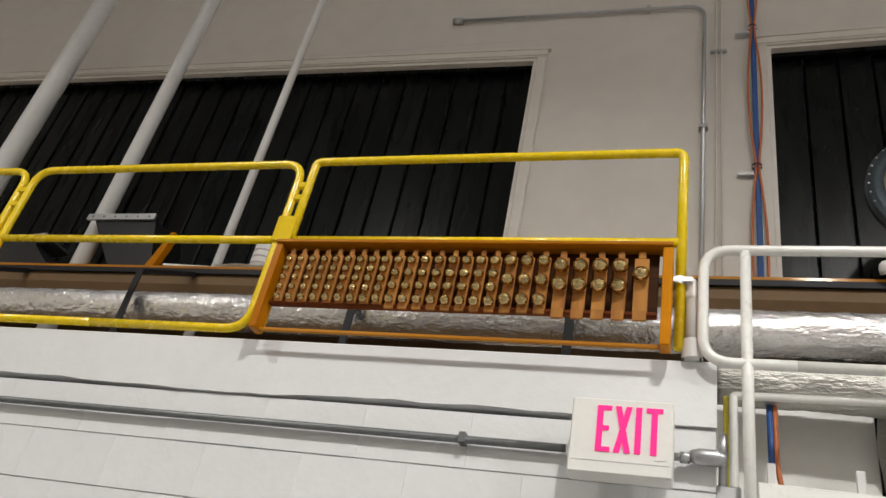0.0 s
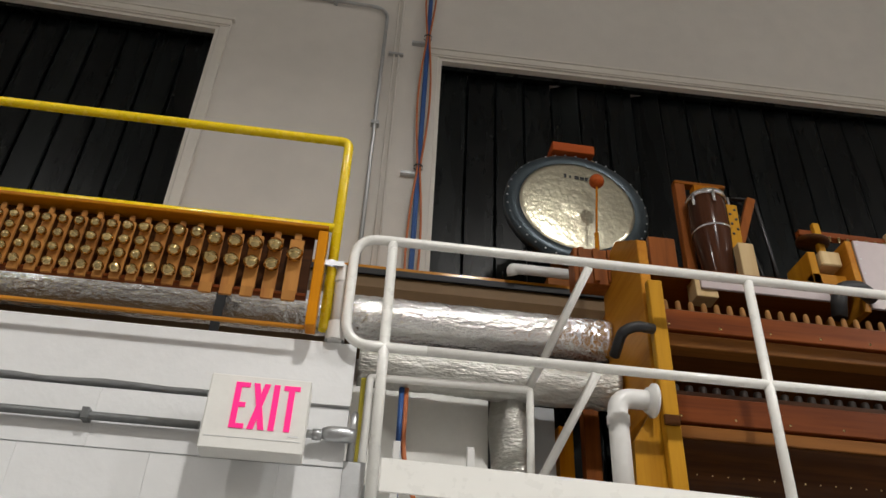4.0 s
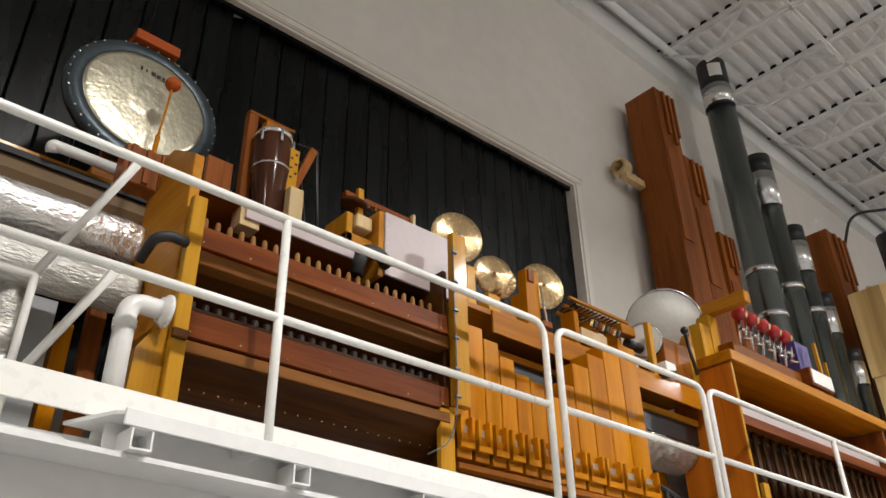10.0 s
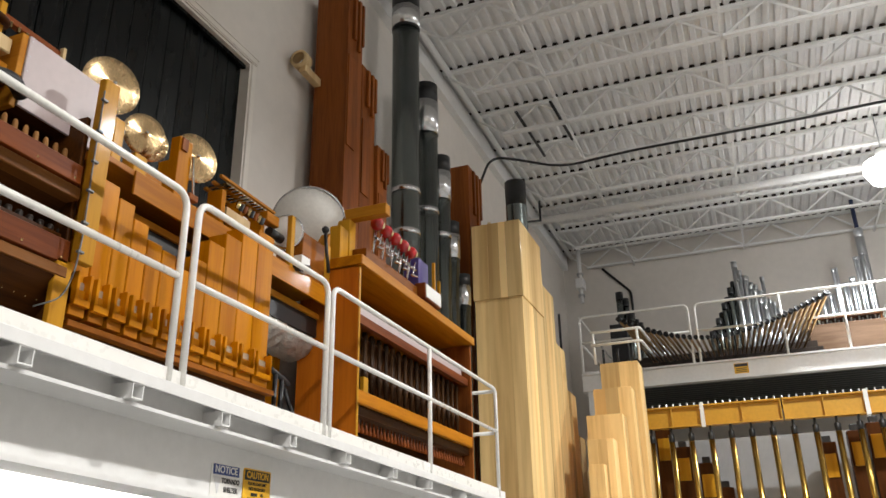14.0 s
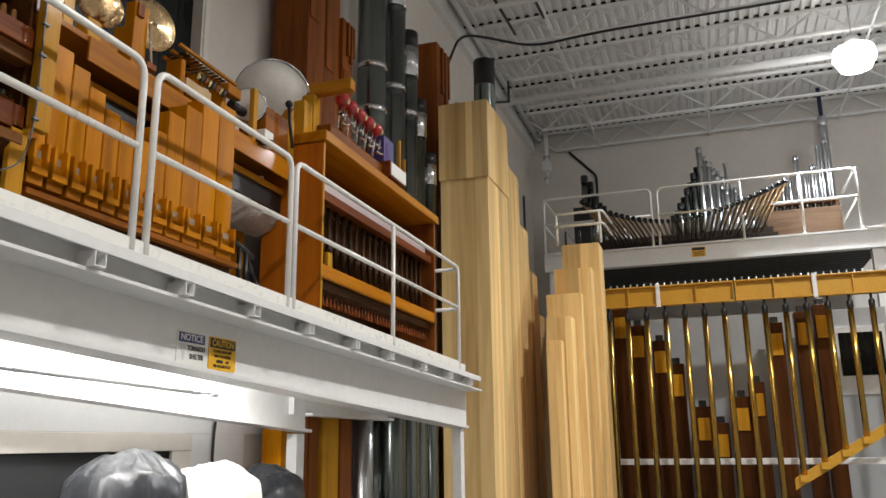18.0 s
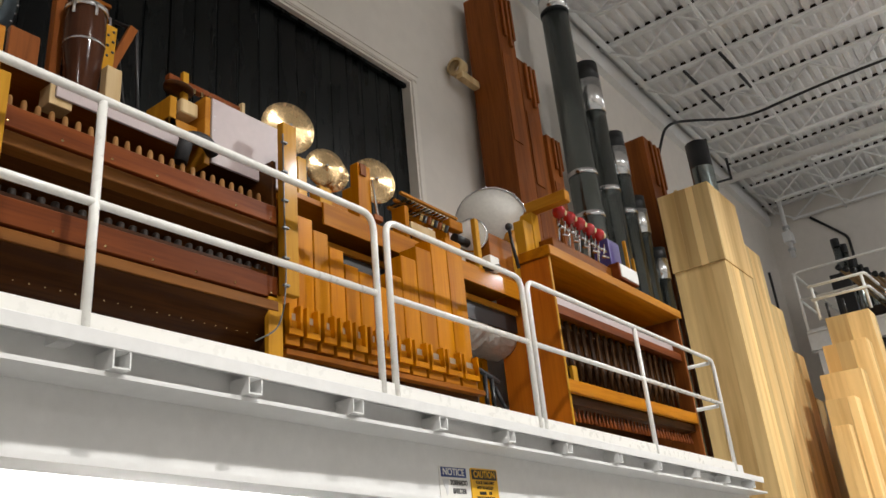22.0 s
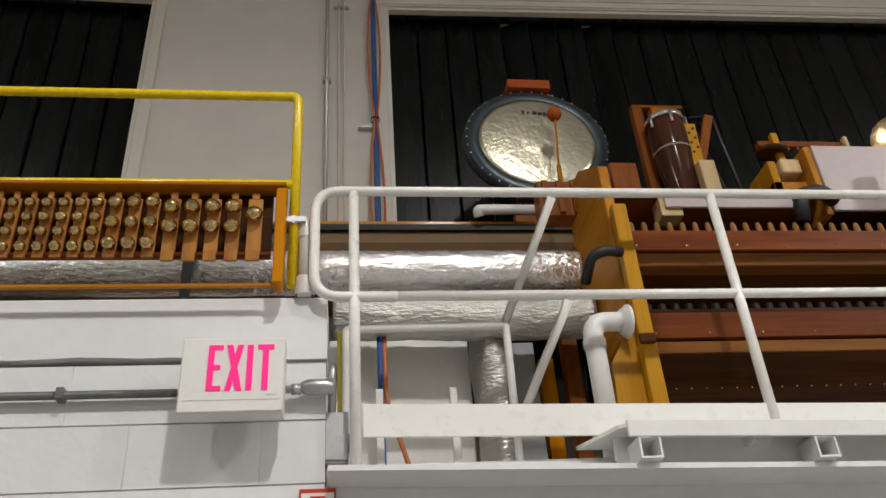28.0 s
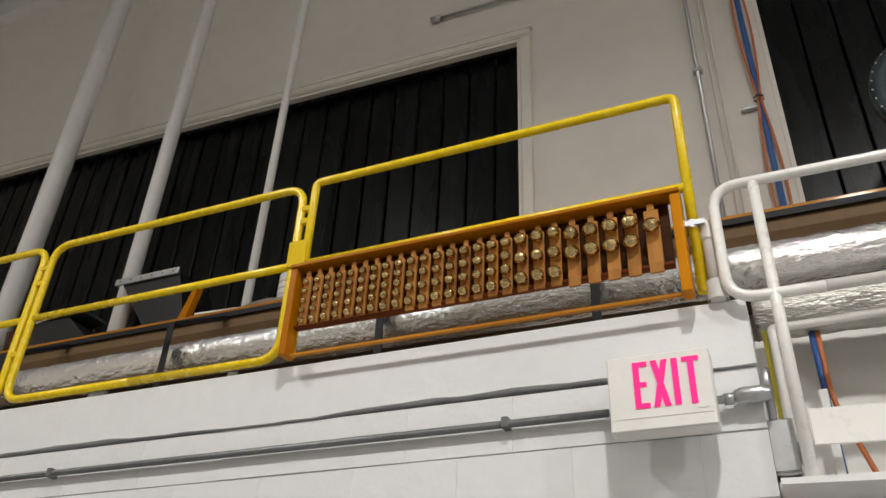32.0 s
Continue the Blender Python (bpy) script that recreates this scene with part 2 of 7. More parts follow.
CYMB = brushed("cymbal bronze", (0.86, 0.62, 0.34), 0.25, var=0.015)


def lathe_turned(m):
    """Fine turning grooves round the centre: the gloss spreads across them."""
    nt = m.node_tree
    tg = nt.nodes.new("ShaderNodeTangent")
    tg.direction_type, tg.axis = "RADIAL", "Z"
    bs = nt.nodes["Principled BSDF"]
    bs.inputs["Anisotropic"].default_value = 0.9
    bs.inputs["Anisotropic Rotation"].default_value = 0.25
    nt.links.new(tg.outputs[0], bs.inputs["Tangent"])
    return m


def even_gloss(m, rough):
    """Drawn or rolled metal: the same gloss all over."""
    nt = m.node_tree
    sock = nt.nodes["Principled BSDF"].inputs["Roughness"]
    for l in list(sock.links):
        nt.links.remove(l)
    sock.default_value = rough


lathe_turned(CYMB)
GONGM = brushed("hammered gong bronze", (0.60, 0.56, 0.43), 0.30, bump=0.35, bscale=34, var=0.16)
GONGR = mat("dark gong rim", (0.045, 0.06, 0.07), 0.34, 0.6, 0.2, 8, 0.2, 30)
ZINC = mat("dark zinc pipe", (0.20, 0.225, 0.22), 0.17, 0.97, 0.03, 1.2)
ZINCTOP = mat("black pipe collar", (0.02, 0.021, 0.022), 0.4, 0.2, 0.2, 6)
TIN = mat("spotted pipe metal", (0.62, 0.64, 0.66), 0.3, 1.0, 0.04, 0.6)
RANKW = wood("dull brown chest wood", (0.15, 0.095, 0.06), (0.10, 0.06, 0.036), "y", 0.5, 0.1, 0.05)
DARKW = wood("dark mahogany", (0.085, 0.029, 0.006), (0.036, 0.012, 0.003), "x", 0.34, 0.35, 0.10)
DARKWP = wood("dark chest wood", (0.235, 0.060, 0.012), (0.13, 0.031, 0.007), "x", 0.4, 0.25, 0.10)
MAHOG = wood("red mahogany", (0.29, 0.088, 0.018), (0.17, 0.048, 0.010), "z", 0.36, 0.3, 0.10)
MAHOGX = wood("red mahogany rail", (0.30, 0.096, 0.010), (0.18, 0.055, 0.006), "x", 0.36, 0.3, 0.10)
ORANGE = wood("orange varnished pine", (0.56, 0.212, 0.002), (0.43, 0.142, 0.001), "z", 0.30, 0.4, 0.13)
ORANGEX = wood("orange varnished rail", (0.48, 0.175, 0.005), (0.33, 0.11, 0.003), "x", 0.36, 0.35, 0.10)
HONEY = wood("honey pine", (0.57, 0.285, 0.02), (0.44, 0.195, 0.012), "z", 0.38, 0.35, 0.10)
HONEYX = wood("honey pine rail", (0.52, 0.22, 0.02), (0.40, 0.15, 0.012), "x", 0.38, 0.35, 0.10)
HONEYY = wood("honey pine block", (0.52, 0.22, 0.02), (0.40, 0.15, 0.012), "y", 0.38, 0.35, 0.10)
POPLAR = wood("pale poplar", (0.86, 0.615, 0.285), (0.58, 0.365, 0.145), "z", 0.40, 0.4, 0.30, 1.7)
PALE = wood("pale maple", (0.66, 0.50, 0.28), (0.55, 0.38, 0.19), "z", 0.45, 0.2, 0.08)
LIPC = mat("dull cream lip", (0.36, 0.27, 0.19), 0.5, var=0.12, scale=6)
LILAC = mat("primed grey board", (0.50, 0.42, 0.42), 0.4, var=0.06, scale=3)
REDG = mat("red lacquer", (0.42, 0.012, 0.014), 0.12, coat=0.7, var=0.1)
PURPLE = mat("purple paint", (0.07, 0.045, 0.20), 0.4)
DRUMW = wood("dark brown drum lacquer", (0.075, 0.028, 0.014), (0.035, 0.012, 0.007), "z", 0.12, 0.8, 0.05)
SKIN = mat("drum skin", (0.88, 0.86, 0.81), 0.5, var=0.08, scale=5)
CORD = mat("orange cable", (0.55, 0.16, 0.05), 0.5)
CORDB = mat("blue cable", (0.03, 0.10, 0.32), 0.5)
CORDY = mat("yellow cable", (0.60, 0.50, 0.06), 0.5)
BLACKP = mat("black paint", (0.012, 0.012, 0.013), 0.4, var=0.2)
SIGNW = mat("sign white", (0.82, 0.81, 0.77), 0.4, var=0.03)
PINK = mat("exit letter pink", (0.9, 0.01, 0.22), 0.5, emit=(1.0, 0.01, 0.25, 0.35))
SIGNY = mat("sign yellow", (0.80, 0.44, 0.02), 0.4)
SIGNB = mat("sign blue", (0.03, 0.06, 0.22), 0.4)
SIGNRED = mat("sign red", (0.55, 0.03, 0.02), 0.4)
TARP = mat("dark grey tarpaulin", (0.026, 0.028, 0.033), 0.30, var=0.3, scale=3, bump=1.0, bscale=6, stretch=(1, 1, 0.4), bdist=0.03)
LEDGE = wood("tan ledge wood", (0.25, 0.098, 0.022), (0.16, 0.060, 0.014), "x", 0.4, 0.2, 0.05)
PARTN = mat("panel grey and partition shade", (0.43, 0.44, 0.45), 0.6, var=0.05, scale=1.5)
NEARBLACK = mat("near-black wood and flute shade", (0.022, 0.015, 0.011), 0.5, var=0.2, scale=5, spec=0.2)
NAVY = mat("dark blue pipe paint", (0.02, 0.035, 0.10), 0.4, var=0.1)
DARKZ = wood("dark pipe wood", (0.082, 0.027, 0.006), (0.040, 0.013, 0.003), "z", 0.4, 0.2, 0.25)
LAMPGLASS = mat("lamp glass", (0.9, 0.9, 0.9), 0.4, emit=(1.0, 0.98, 0.95, 7.0))
TUBEGLASS = mat("tube glass", (0.9, 0.9, 0.9), 0.4, emit=(1.0, 0.97, 0.92, 9.0))


# ---- mesh helpers ----
def box(bm, x0, x1, y0, y1, z0, z1, bev=0.0):
    vs = [bm.verts.new((x, y, z)) for x in (x0, x1) for y in (y0, y1) for z in (z0, z1)]
    fs = [bm.faces.new([vs[i] for i in q]) for q in ((0, 1, 3, 2), (4, 6, 7, 5), (0, 4, 5, 1), (2, 3, 7, 6), (0, 2, 6, 4), (1, 5, 7, 3))]
    if bev:
        es = list({e for f in fs for e in f.edges})
        bmesh.ops.bevel(bm, geom=es, offset=bev, segments=1, affect="EDGES")
    return bm


def bx(*a, bev=0.0):
    return box(bmesh.new(), *a, bev=bev)


def frame_axes(d):
    d = Vector(d).normalized()
    u = d.cross(Vector((0, 0, 1)) if abs(d.z) < 0.95 else Vector((1, 0, 0))).normalized()
    return u, d.cross(u)


def tube(bm, pts, r, seg=12, cap=True, radii=None):
    """A round bar along a line of points, mitred at the corners."""
    pts = [Vector(p) for p in pts]
    rings = []
    u = None
    for i, p in enumerate(pts):
        a = (p - pts[i - 1]).normalized() if i else None
        b = (pts[i + 1] - p).normalized() if i < len(pts) - 1 else None
        d = ((a + b).normalized() if a and b else (a or b))
        if u is None:
            u, v = frame_axes(d)
        else:
            u = (u - d * u.dot(d)).normalized()
            v = d.cross(u)
        k = 1.0
        if a and b:
            k = 1.0 / max(0.5, math.sqrt((1 + a.dot(b)) / 2))
        rr = (radii[i] if radii else r)
        side = (b - a).normalized() if a and b and (b - a).length > 1e-4 else None
        ring = []
        for j in range(seg):
            an = 2 * math.pi * j / seg
            o = (u * math.cos(an) + v * math.sin(an)) * rr
            if side is not None:
                o += side * o.dot(side) * (k - 1)
            ring.append(bm.verts.new(p + o))
        rings.append(ring)
    for r0, r1 in zip(rings, rings[1:]):
        for j in range(seg):
            f = bm.faces.new((r0[j], r0[(j + 1) % seg], r1[(j + 1) % seg], r1[j]))
            f.smooth = True
    if cap:
        bm.faces.new(rings[0][::-1])
        bm.faces.new(rings[-1])
    return bm


def rounded(pts, r, n=5):
    """The line of points with its corners rounded to radius r."""
    pts = [Vector(p) for p in pts]
    out = [pts[0]]
    for a, p, b in zip(pts, pts[1:], pts[2:]):
        u, v = (a - p), (b - p)
        k = min(r, u.length * 0.48, v.length * 0.48)
        s, e = p + u.normalized() * k, p + v.normalized() * k
        for i in range(n + 1):
            t = i / n
            out.append(s * (1 - t) ** 2 + p * 2 * t * (1 - t) + e * t ** 2)
    return out + [pts[-1]]


def rod(p0, p1, r, seg=12, r1=None):
    return tube(bmesh.new(), [p0, p1], r, seg, radii=[r, r if r1 is None else r1])


def lathe(bm, prof, origin, axis, seg=28, smooth=True):
    """Turns a profile of (distance along the axis, radius) about an axis."""
    o, ax = Vector(origin), Vector(axis).normalized()
    u, v = frame_axes(ax)
    rings = []
    for h, r in prof:
        if r < 1e-5:
            rings.append([bm.verts.new(o + ax * h)])
        else:
            rings.append([bm.verts.new(o + ax * h + (u * math.cos(2 * math.pi * j / seg) + v * math.sin(2 * math.pi * j / seg)) * r) for j in range(seg)])
    for a, b in zip(rings, rings[1:]):
        for j in range(seg):
            k = (j + 1) % seg
            q = [a[j % len(a)], a[k % len(a)], b[k % len(b)], b[j % len(b)]]
            q = [x for i, x in enumerate(q) if x not in q[:i]]
            if len(q) > 2:
                f = bm.faces.new(q)
                f.smooth = smooth
    return bm


def turned(prof, origin, axis, seg=28):
    return lathe(bmesh.new(), prof, origin, axis, seg)


def sphere(c, r, seg=14, rings=8, squash=(1, 1, 1)):
    bm = bmesh.new()
    bmesh.ops.create_uvsphere(bm, u_segments=seg, v_segments=rings, radius=r)
    for v in bm.verts:
        v.co = Vector((v.co.x * squash[0], v.co.y * squash[1], v.co.z * squash[2])) + Vector(c)
    for f in bm.faces:
        f.smooth = True
    return bm


def turn(bm, m):
    bmesh.ops.transform(bm, matrix=m, verts=bm.verts)
    return bm


def about(p, rx=0, ry=0, rz=0):
    return Matrix.Translation(p) @ pose(0, 0, 0, rx, ry, rz) @ Matrix.Translation([-c for c in p])


def prism(prof, y0, y1, plane="xz"):
    """A flat outline pushed through from y0 to y1 (plane xz), or x0 to x1 (plane yz), or z0 to z1 (plane xy)."""
    bm = bmesh.new()
    def at(a, b, c):
        return {"xz": (a, c, b), "yz": (c, a, b), "xy": (a, b, c)}[plane]
    lo = [bm.verts.new(at(a, b, y0)) for a, b in prof]
    hi = [bm.verts.new(at(a, b, y1)) for a, b in prof]
    n = len(prof)
    for i in range(n):
        bm.faces.new((lo[i], lo[(i + 1) % n], hi[(i + 1) % n], hi[i]))
    bm.faces.new(lo[::-1])
    bm.faces.new(hi)
    bmesh.ops.recalc_face_normals(bm, faces=bm.faces)
    return bm


def mesh_of(name, bm, material):
    bmesh.ops.recalc_face_normals(bm, faces=bm.faces)
    me = bpy.data.meshes.new(name)
    bm.to_mesh(me)
    bm.free()
    me.materials.append(material)
    return me


def part(name, bm, material, parent, label=""):
    ob = new(name, mesh_of(name, bm, material))
    ob.parent = parent
    ob.matrix_parent_inverse = Matrix.Translation(-base_of(parent))
    return tagged(ob, label)


def base_of(ob):
    return Vector(ob.location) if ob.parent is None else Vector((0, 0, 0))


def thing(name, label, category, base, group=""):
    ob = new(name)
    ob.empty_display_size = 0.1
    ob.location = base
    return tagged(ob, label, category, group)


def solid(name, bm, material, label, category, group="", kind=""):
    return tagged(new(name, mesh_of(name, bm, material)), label, category, group, kind)


def fixed(name, bm, material, label, category="structure"):
    return solid(name, bm, material, label, category, kind="structure")


def text(name, s, size, m, material, parent, extrude=0.001, bold=0.0, sx=1.0):
    cu = bpy.data.curves.new(name, "FONT")
    cu.body, cu.size, cu.extrude, cu.align_x, cu.align_y, cu.offset = s, size, extrude, "CENTER", "CENTER", bold
    tmp = bpy.data.objects.new(name, cu)
    scene.collection.objects.link(tmp)
    me = bpy.data.meshes.new_from_object(tmp.evaluated_get(bpy.context.evaluated_depsgraph_get()))
    bpy.data.objects.remove(tmp)
    me.transform(m @ Matrix.Diagonal((sx, 1, 1, 1)))
    me.materials.clear()
    me.materials.append(material)
    ob = new(name, me)
    ob.parent = parent
    ob.matrix_parent_inverse = Matrix.Translation(-base_of(parent))
    return ob


def wall_with_holes(x0, x1, z0, z1, y0, y1, holes):
    """A wall along x with rectangular openings through it, from boxes butted end to end."""
    bm = bmesh.new()
    xs = sorted({x0, x1, *[h[0] for h in holes], *[h[1] for h in holes]})
    for a, b in zip(xs, xs[1:]):
        hs = sorted((h[2], h[3]) for h in holes if h[0] <= a and h[1] >= b)
        z = z0
        for lo, hi in hs + [(z1, z1)]:
            if lo > z + 1e-6:
                box(bm, a, b, y0, y1, z, lo)
            z = hi
    bmesh.ops.remove_doubles(bm, verts=bm.verts, dist=1e-5)
    return bm

# ---- large structure ----
W1, W2 = (-7.6, -1.252, 3.0, 6.27, 6.055), (0.297, 5.446, 3.0, 6.03, 6.14)
wall = fixed("wall_north", wall_with_holes(X_LEFT, X_FAR, 0, Z_CEIL, Y_WALL, Y_WALL + 0.3, [(*w[:3], max(w[3:])) for w in (W1, W2)]), WALL, "tall off-white painted wall with two chamber openings", "wall")
fixed("wall_east", bx(X_FAR, X_FAR + 0.3, Y_BACK, Y_WALL + 0.3, 0, Z_CEIL), WALL, "off-white painted end wall of the hall", "wall")
fixed("wall_west", bx(X_LEFT - 0.3, X_LEFT, Y_BACK, Y_WALL + 0.3, 0, Z_CEIL), WALL, "off-white painted end wall behind the path", "wall")
fixed("wall_south", bx(X_LEFT, X_FAR, Y_BACK - 0.3, Y_BACK, 0, Z_CEIL), WALL, "off-white painted wall closing the hall", "wall")
fixed("floor", bx(X_LEFT - 0.3, X_FAR + 0.3, Y_BACK - 0.3, Y_WALL + 0.3, -0.2, 0), FLOORM, "smooth grey concrete floor of the hall", "floor")

def ceiling_deck_along_x():
    bm = bmesh.new()
    prof, y = [], Y_BACK - 0.3
    while y < Y_WALL + 0.3:
        prof += [(y, 0.0), (y + 0.07, 0.0), (y + 0.09, 0.05), (y + 0.155, 0.05)]
        y += 0.175
    prof.append((y, 0.0))
    a = [bm.verts.new((X_LEFT - 0.3, py, Z_CEIL + h)) for py, h in prof]
    b = [bm.verts.new((X_FAR + 0.3, py, Z_CEIL + h)) for py, h in prof]
    for i in range(len(prof) - 1):
        bm.faces.new((a[i], a[i + 1], b[i + 1], b[i]))
    return bm


fixed("ceiling", ceiling_deck_along_x(), CEILM, "white-painted corrugated steel roof deck", "ceiling")
fixed("roof_slab", bx(X_LEFT - 0.3, X_FAR + 0.3, Y_BACK - 0.3, Y_WALL + 0.3, Z_CEIL + 0.06, Z_CEIL + 0.2), CEILM, "roof layer above the corrugated deck", "ceiling")


def joist(x, detail=True):
    """An open-web steel joist across the hall: two chords and a zigzag of rods."""
    j = thing("roof_joist", "white-painted open-web steel roof joist under the deck", "joist", (x, Y_WALL, Z_CEIL), "roof joists")
    top, bot = Z_CEIL - 0.01, Z_CEIL - 0.52
    bm = bx(x - 0.055, x - 0.006, Y_BACK, Y_WALL, top - 0.05, top)
    box(bm, x + 0.006, x + 0.055, Y_BACK, Y_WALL, top - 0.05, top)
    part("top_chord", bm, JOIST, j)
    bm = bx(x - 0.05, x - 0.006, Y_BACK, Y_WALL - 0.66, bot, bot + 0.045)
    box(bm, x + 0.006, x + 0.05, Y_BACK, Y_WALL - 0.66, bot, bot + 0.045)
    part("bottom_chord", bm, JOIST, j)
    # dark strip draws the shade inside the flutes above the chord
    part("flute_closure", bx(x - 0.05, x + 0.05, Y_BACK, Y_WALL, Z_CEIL + 0.003, Z_CEIL + 0.046), NEARBLACK, j, "dark strip drawing the shade in the deck flutes")
    bm, y, up, zig = bmesh.new(), Y_WALL - 0.1, True, []
    while y > -9.5:
        a, b = (top - 0.03, bot + 0.02) if up else (bot + 0.02, top - 0.03)
        zig.append((x, y, a))
        y, up = y - 0.62, not up
    part("web", tube(bm, zig, 0.021, 6), JOIST, j)
    return j


JX = [float(x) for x in 7.57 + 1.436 * np.arange(-11, 9) if x < X_FAR - 0.1]
j0 = joist(JX[0])
for x in JX[1:]:
    copy_thing(j0, pose(x, Y_WALL, Z_CEIL))
# bridging angles that tie the joists together along x
for by in (2.2, -0.4, -3.2, -6.2):
    solid("bridging_angle", bx(X_LEFT, X_FAR, by - 0.02, by + 0.02, Z_CEIL - 0.52, Z_CEIL - 0.49), JOIST, "white steel bridging angle between roof joists", "brace", "bridging angles")
# ledger angle and sprinkler main along the wall head
solid("wall_beam", bx(X_LEFT, X_FAR, 3.88, 4.0, Z_CEIL - 0.40, Z_CEIL - 0.05), JOIST, "white-painted steel ledger beam along the wall head", "beam")
solid("sprinkler_main", rod((-8.9, 3.74, Z_CEIL - 0.12), (X_FAR, 3.74, Z_CEIL - 0.12), 0.05, 12), STEEL, "white-painted sprinkler pipe under the joists", "pipe")
solid("sprinkler_cross_main", rod((15.6, 3.9, Z_CEIL - 0.57), (15.6, -8, Z_CEIL - 0.57), 0.08, 14), STEEL, "white-painted sprinkler cross pipe under the joists", "pipe")


def window_frame(name, w, label):
    x0, x1, z0, zl, zr = w
    f = tagged(new(name), label, "window", kind="structure")
    f.location = ((x0 + x1) / 2, Y_WALL, z0)
    d, pr, top = 0.072, 0.03, max(zl, zr)

    def zh(x):
        return zl + (zr - zl) * (x - x0) / (x1 - x0)

    def board(xa, xb, dz0, dz1, y0, y1):
        """A board that follows the head of the opening."""
        return prism([(xa, zh(xa) + dz0), (xb, zh(xb) + dz0), (xb, zh(xb) + dz1), (xa, zh(xa) + dz1)], y0, y1, "xz")

    part("lintel", prism([(x0, zl), (x1, zr), (x1, top), (x0, top + 0.0005)], Y_WALL + 0.001, Y_WALL + 0.299, "xz"), WALL, f)
    part("casing", board(x0 - d, x1 + d, 0, d, Y_WALL - pr, Y_WALL - 0.001), TRIM, f)
    part("casing", board(x0 - d - 0.004, x1 + d + 0.004, 0.012, 0.026, Y_WALL - pr - 0.008, Y_WALL - pr), TRIM, f)
    part("casing", bx(x0 - d, x0, Y_WALL - pr, Y_WALL - 0.001, z0, zl, bev=0.006), TRIM, f)
    part("casing", bx(x1, x1 + d, Y_WALL - pr, Y_WALL - 0.001, z0, zr, bev=0.006), TRIM, f)
    part("jamb", bx(x0 + 0.001, x0 + 0.025, Y_WALL - 0.015, Y_WALL + 0.3, z0, zl), TRIM, f)
    part("jamb", bx(x1 - 0.025, x1 - 0.001, Y_WALL - 0.015, Y_WALL + 0.3, z0, zr), TRIM, f)
    part("head", board(x0 + 0.025, x1 - 0.025, -0.025, -0.001, Y_WALL - 0.015, Y_WALL + 0.3), TRIM, f)
    part("bead", board(x0 - d - 0.02, x1 + d + 0.02, d, d + 0.02, Y_WALL - 0.04, Y_WALL - 0.001), TRIM, f)
    part("shutter_stop", board(x0 + 0.026, x1 - 0.026, -0.062, -0.026, Y_WALL + 0.03, Y_WALL + 0.07), BLACKSHADE, f)
    # upright swell shutters, nearly closed
    n = int((x1 - x0 - 0.05) / 0.2)
    wd = (x1 - x0 - 0.05) / n
    rng = random.Random(len(name))
    for i in range(n):
        xa = x0 + 0.025 + i * wd
        ang = 24 if name == "window_2" and i in (4, 7) else rng.choice((1.5, 2, 3, 4))
        bm = bx(xa + 0.005, xa + wd - 0.004, Y_WALL + 0.085, Y_WALL + 0.12, z0, zh(xa) - 0.03, bev=0.007)
        part("shutter", turn(bm, about((xa + wd / 2, Y_WALL + 0.10, 0), rz=-ang)), BLACKSHADE, f)
    return f


window_frame("window_1", W1, "wide chamber opening filled with black upright shutters")
window_frame("window_2", W2, "wide chamber opening filled with black upright shutters")
# chamber surfaces near black: its darkness is put into their colour
fixed("chamber_floor", bx(X_LEFT, 6.5, Y_WALL + 0.31, Y_WALL + 0.9, 2.9, 3.0), VOIDM, "floor of the pipe chamber, coloured black as unlit depth", "floor")
fixed("chamber_back", wall_with_holes(X_LEFT, 6.5, 2.4, 7, Y_WALL + 0.9, Y_WALL + 1.0, []), VOIDM, "back wall of the pipe chamber, coloured black as unlit depth")
# pipes seen dimly between the shutters
for i, px in enumerate((0.62, 0.86, 1.02, 1.62, 1.86, 2.02)):
    bm = rod((px, Y_WALL + 0.42, 3.0), (px, Y_WALL + 0.42, 5.15 + 0.11 * (i % 3)), 0.06, 12)
    solid("chamber_pipe", bm, TIN, "grey metal organ pipe behind the shutters", "organ pipe", "chamber pipes")

# ---- block wall with its rooms behind, on the side of the exit ----
XB1, XB0 = -0.040, X_LEFT
bw = fixed("wall_block", bx(XB0, XB1 - 0.004, Y_BLOCK + 0.012, Y_BLOCK + 0.2, 0, 2.70), MORTAR, "white-painted concrete block wall", "wall")
def bond_beam():
    bm = bmesh.new()
    n = 90
    rng = random.Random(4)
    xs = [XB0 + (XB1 - XB0) * i / n for i in range(n + 1)]
    lo = [2.712 + 0.0075 * math.sin(i * 0.33) + rng.uniform(-0.004, 0.004) for i in range(n + 1)]
    rows = [[bm.verts.new((x, Y_BLOCK - 0.012, z)) for x, z in zip(xs, lo)], [bm.verts.new((x, Y_BLOCK - 0.012, Z_BLOCK - 0.006)) for x in xs],
            [bm.verts.new((x, Y_BLOCK - 0.006, Z_BLOCK)) for x in xs], [bm.verts.new((x, Y_BLOCK + 0.2, Z_BLOCK)) for x in xs], [bm.verts.new((x, Y_BLOCK + 0.2, z)) for x, z in zip(xs, lo)]]
    for a, b in zip(rows, rows[1:] + rows[:1]):
        for i in range(n):
            bm.faces.new((a[i], a[i + 1], b[i + 1], b[i]))
    bm.faces.new([r[0] for r in rows])
    bm.faces.new([r[-1] for r in rows][::-1])
    return bm


part("bond_beam", bond_beam(), BLOCK, bw, "smooth white-painted concrete bond beam with an uneven lower edge")
fixed("gallery_roof_floor", bx(XB0, XB1 - 0.3, Y_BLOCK + 0.2, Y_WALL, Z_BLOCK - 0.2, Z_BLOCK - 0.02), KRAFT, "board floor of the upper gallery")
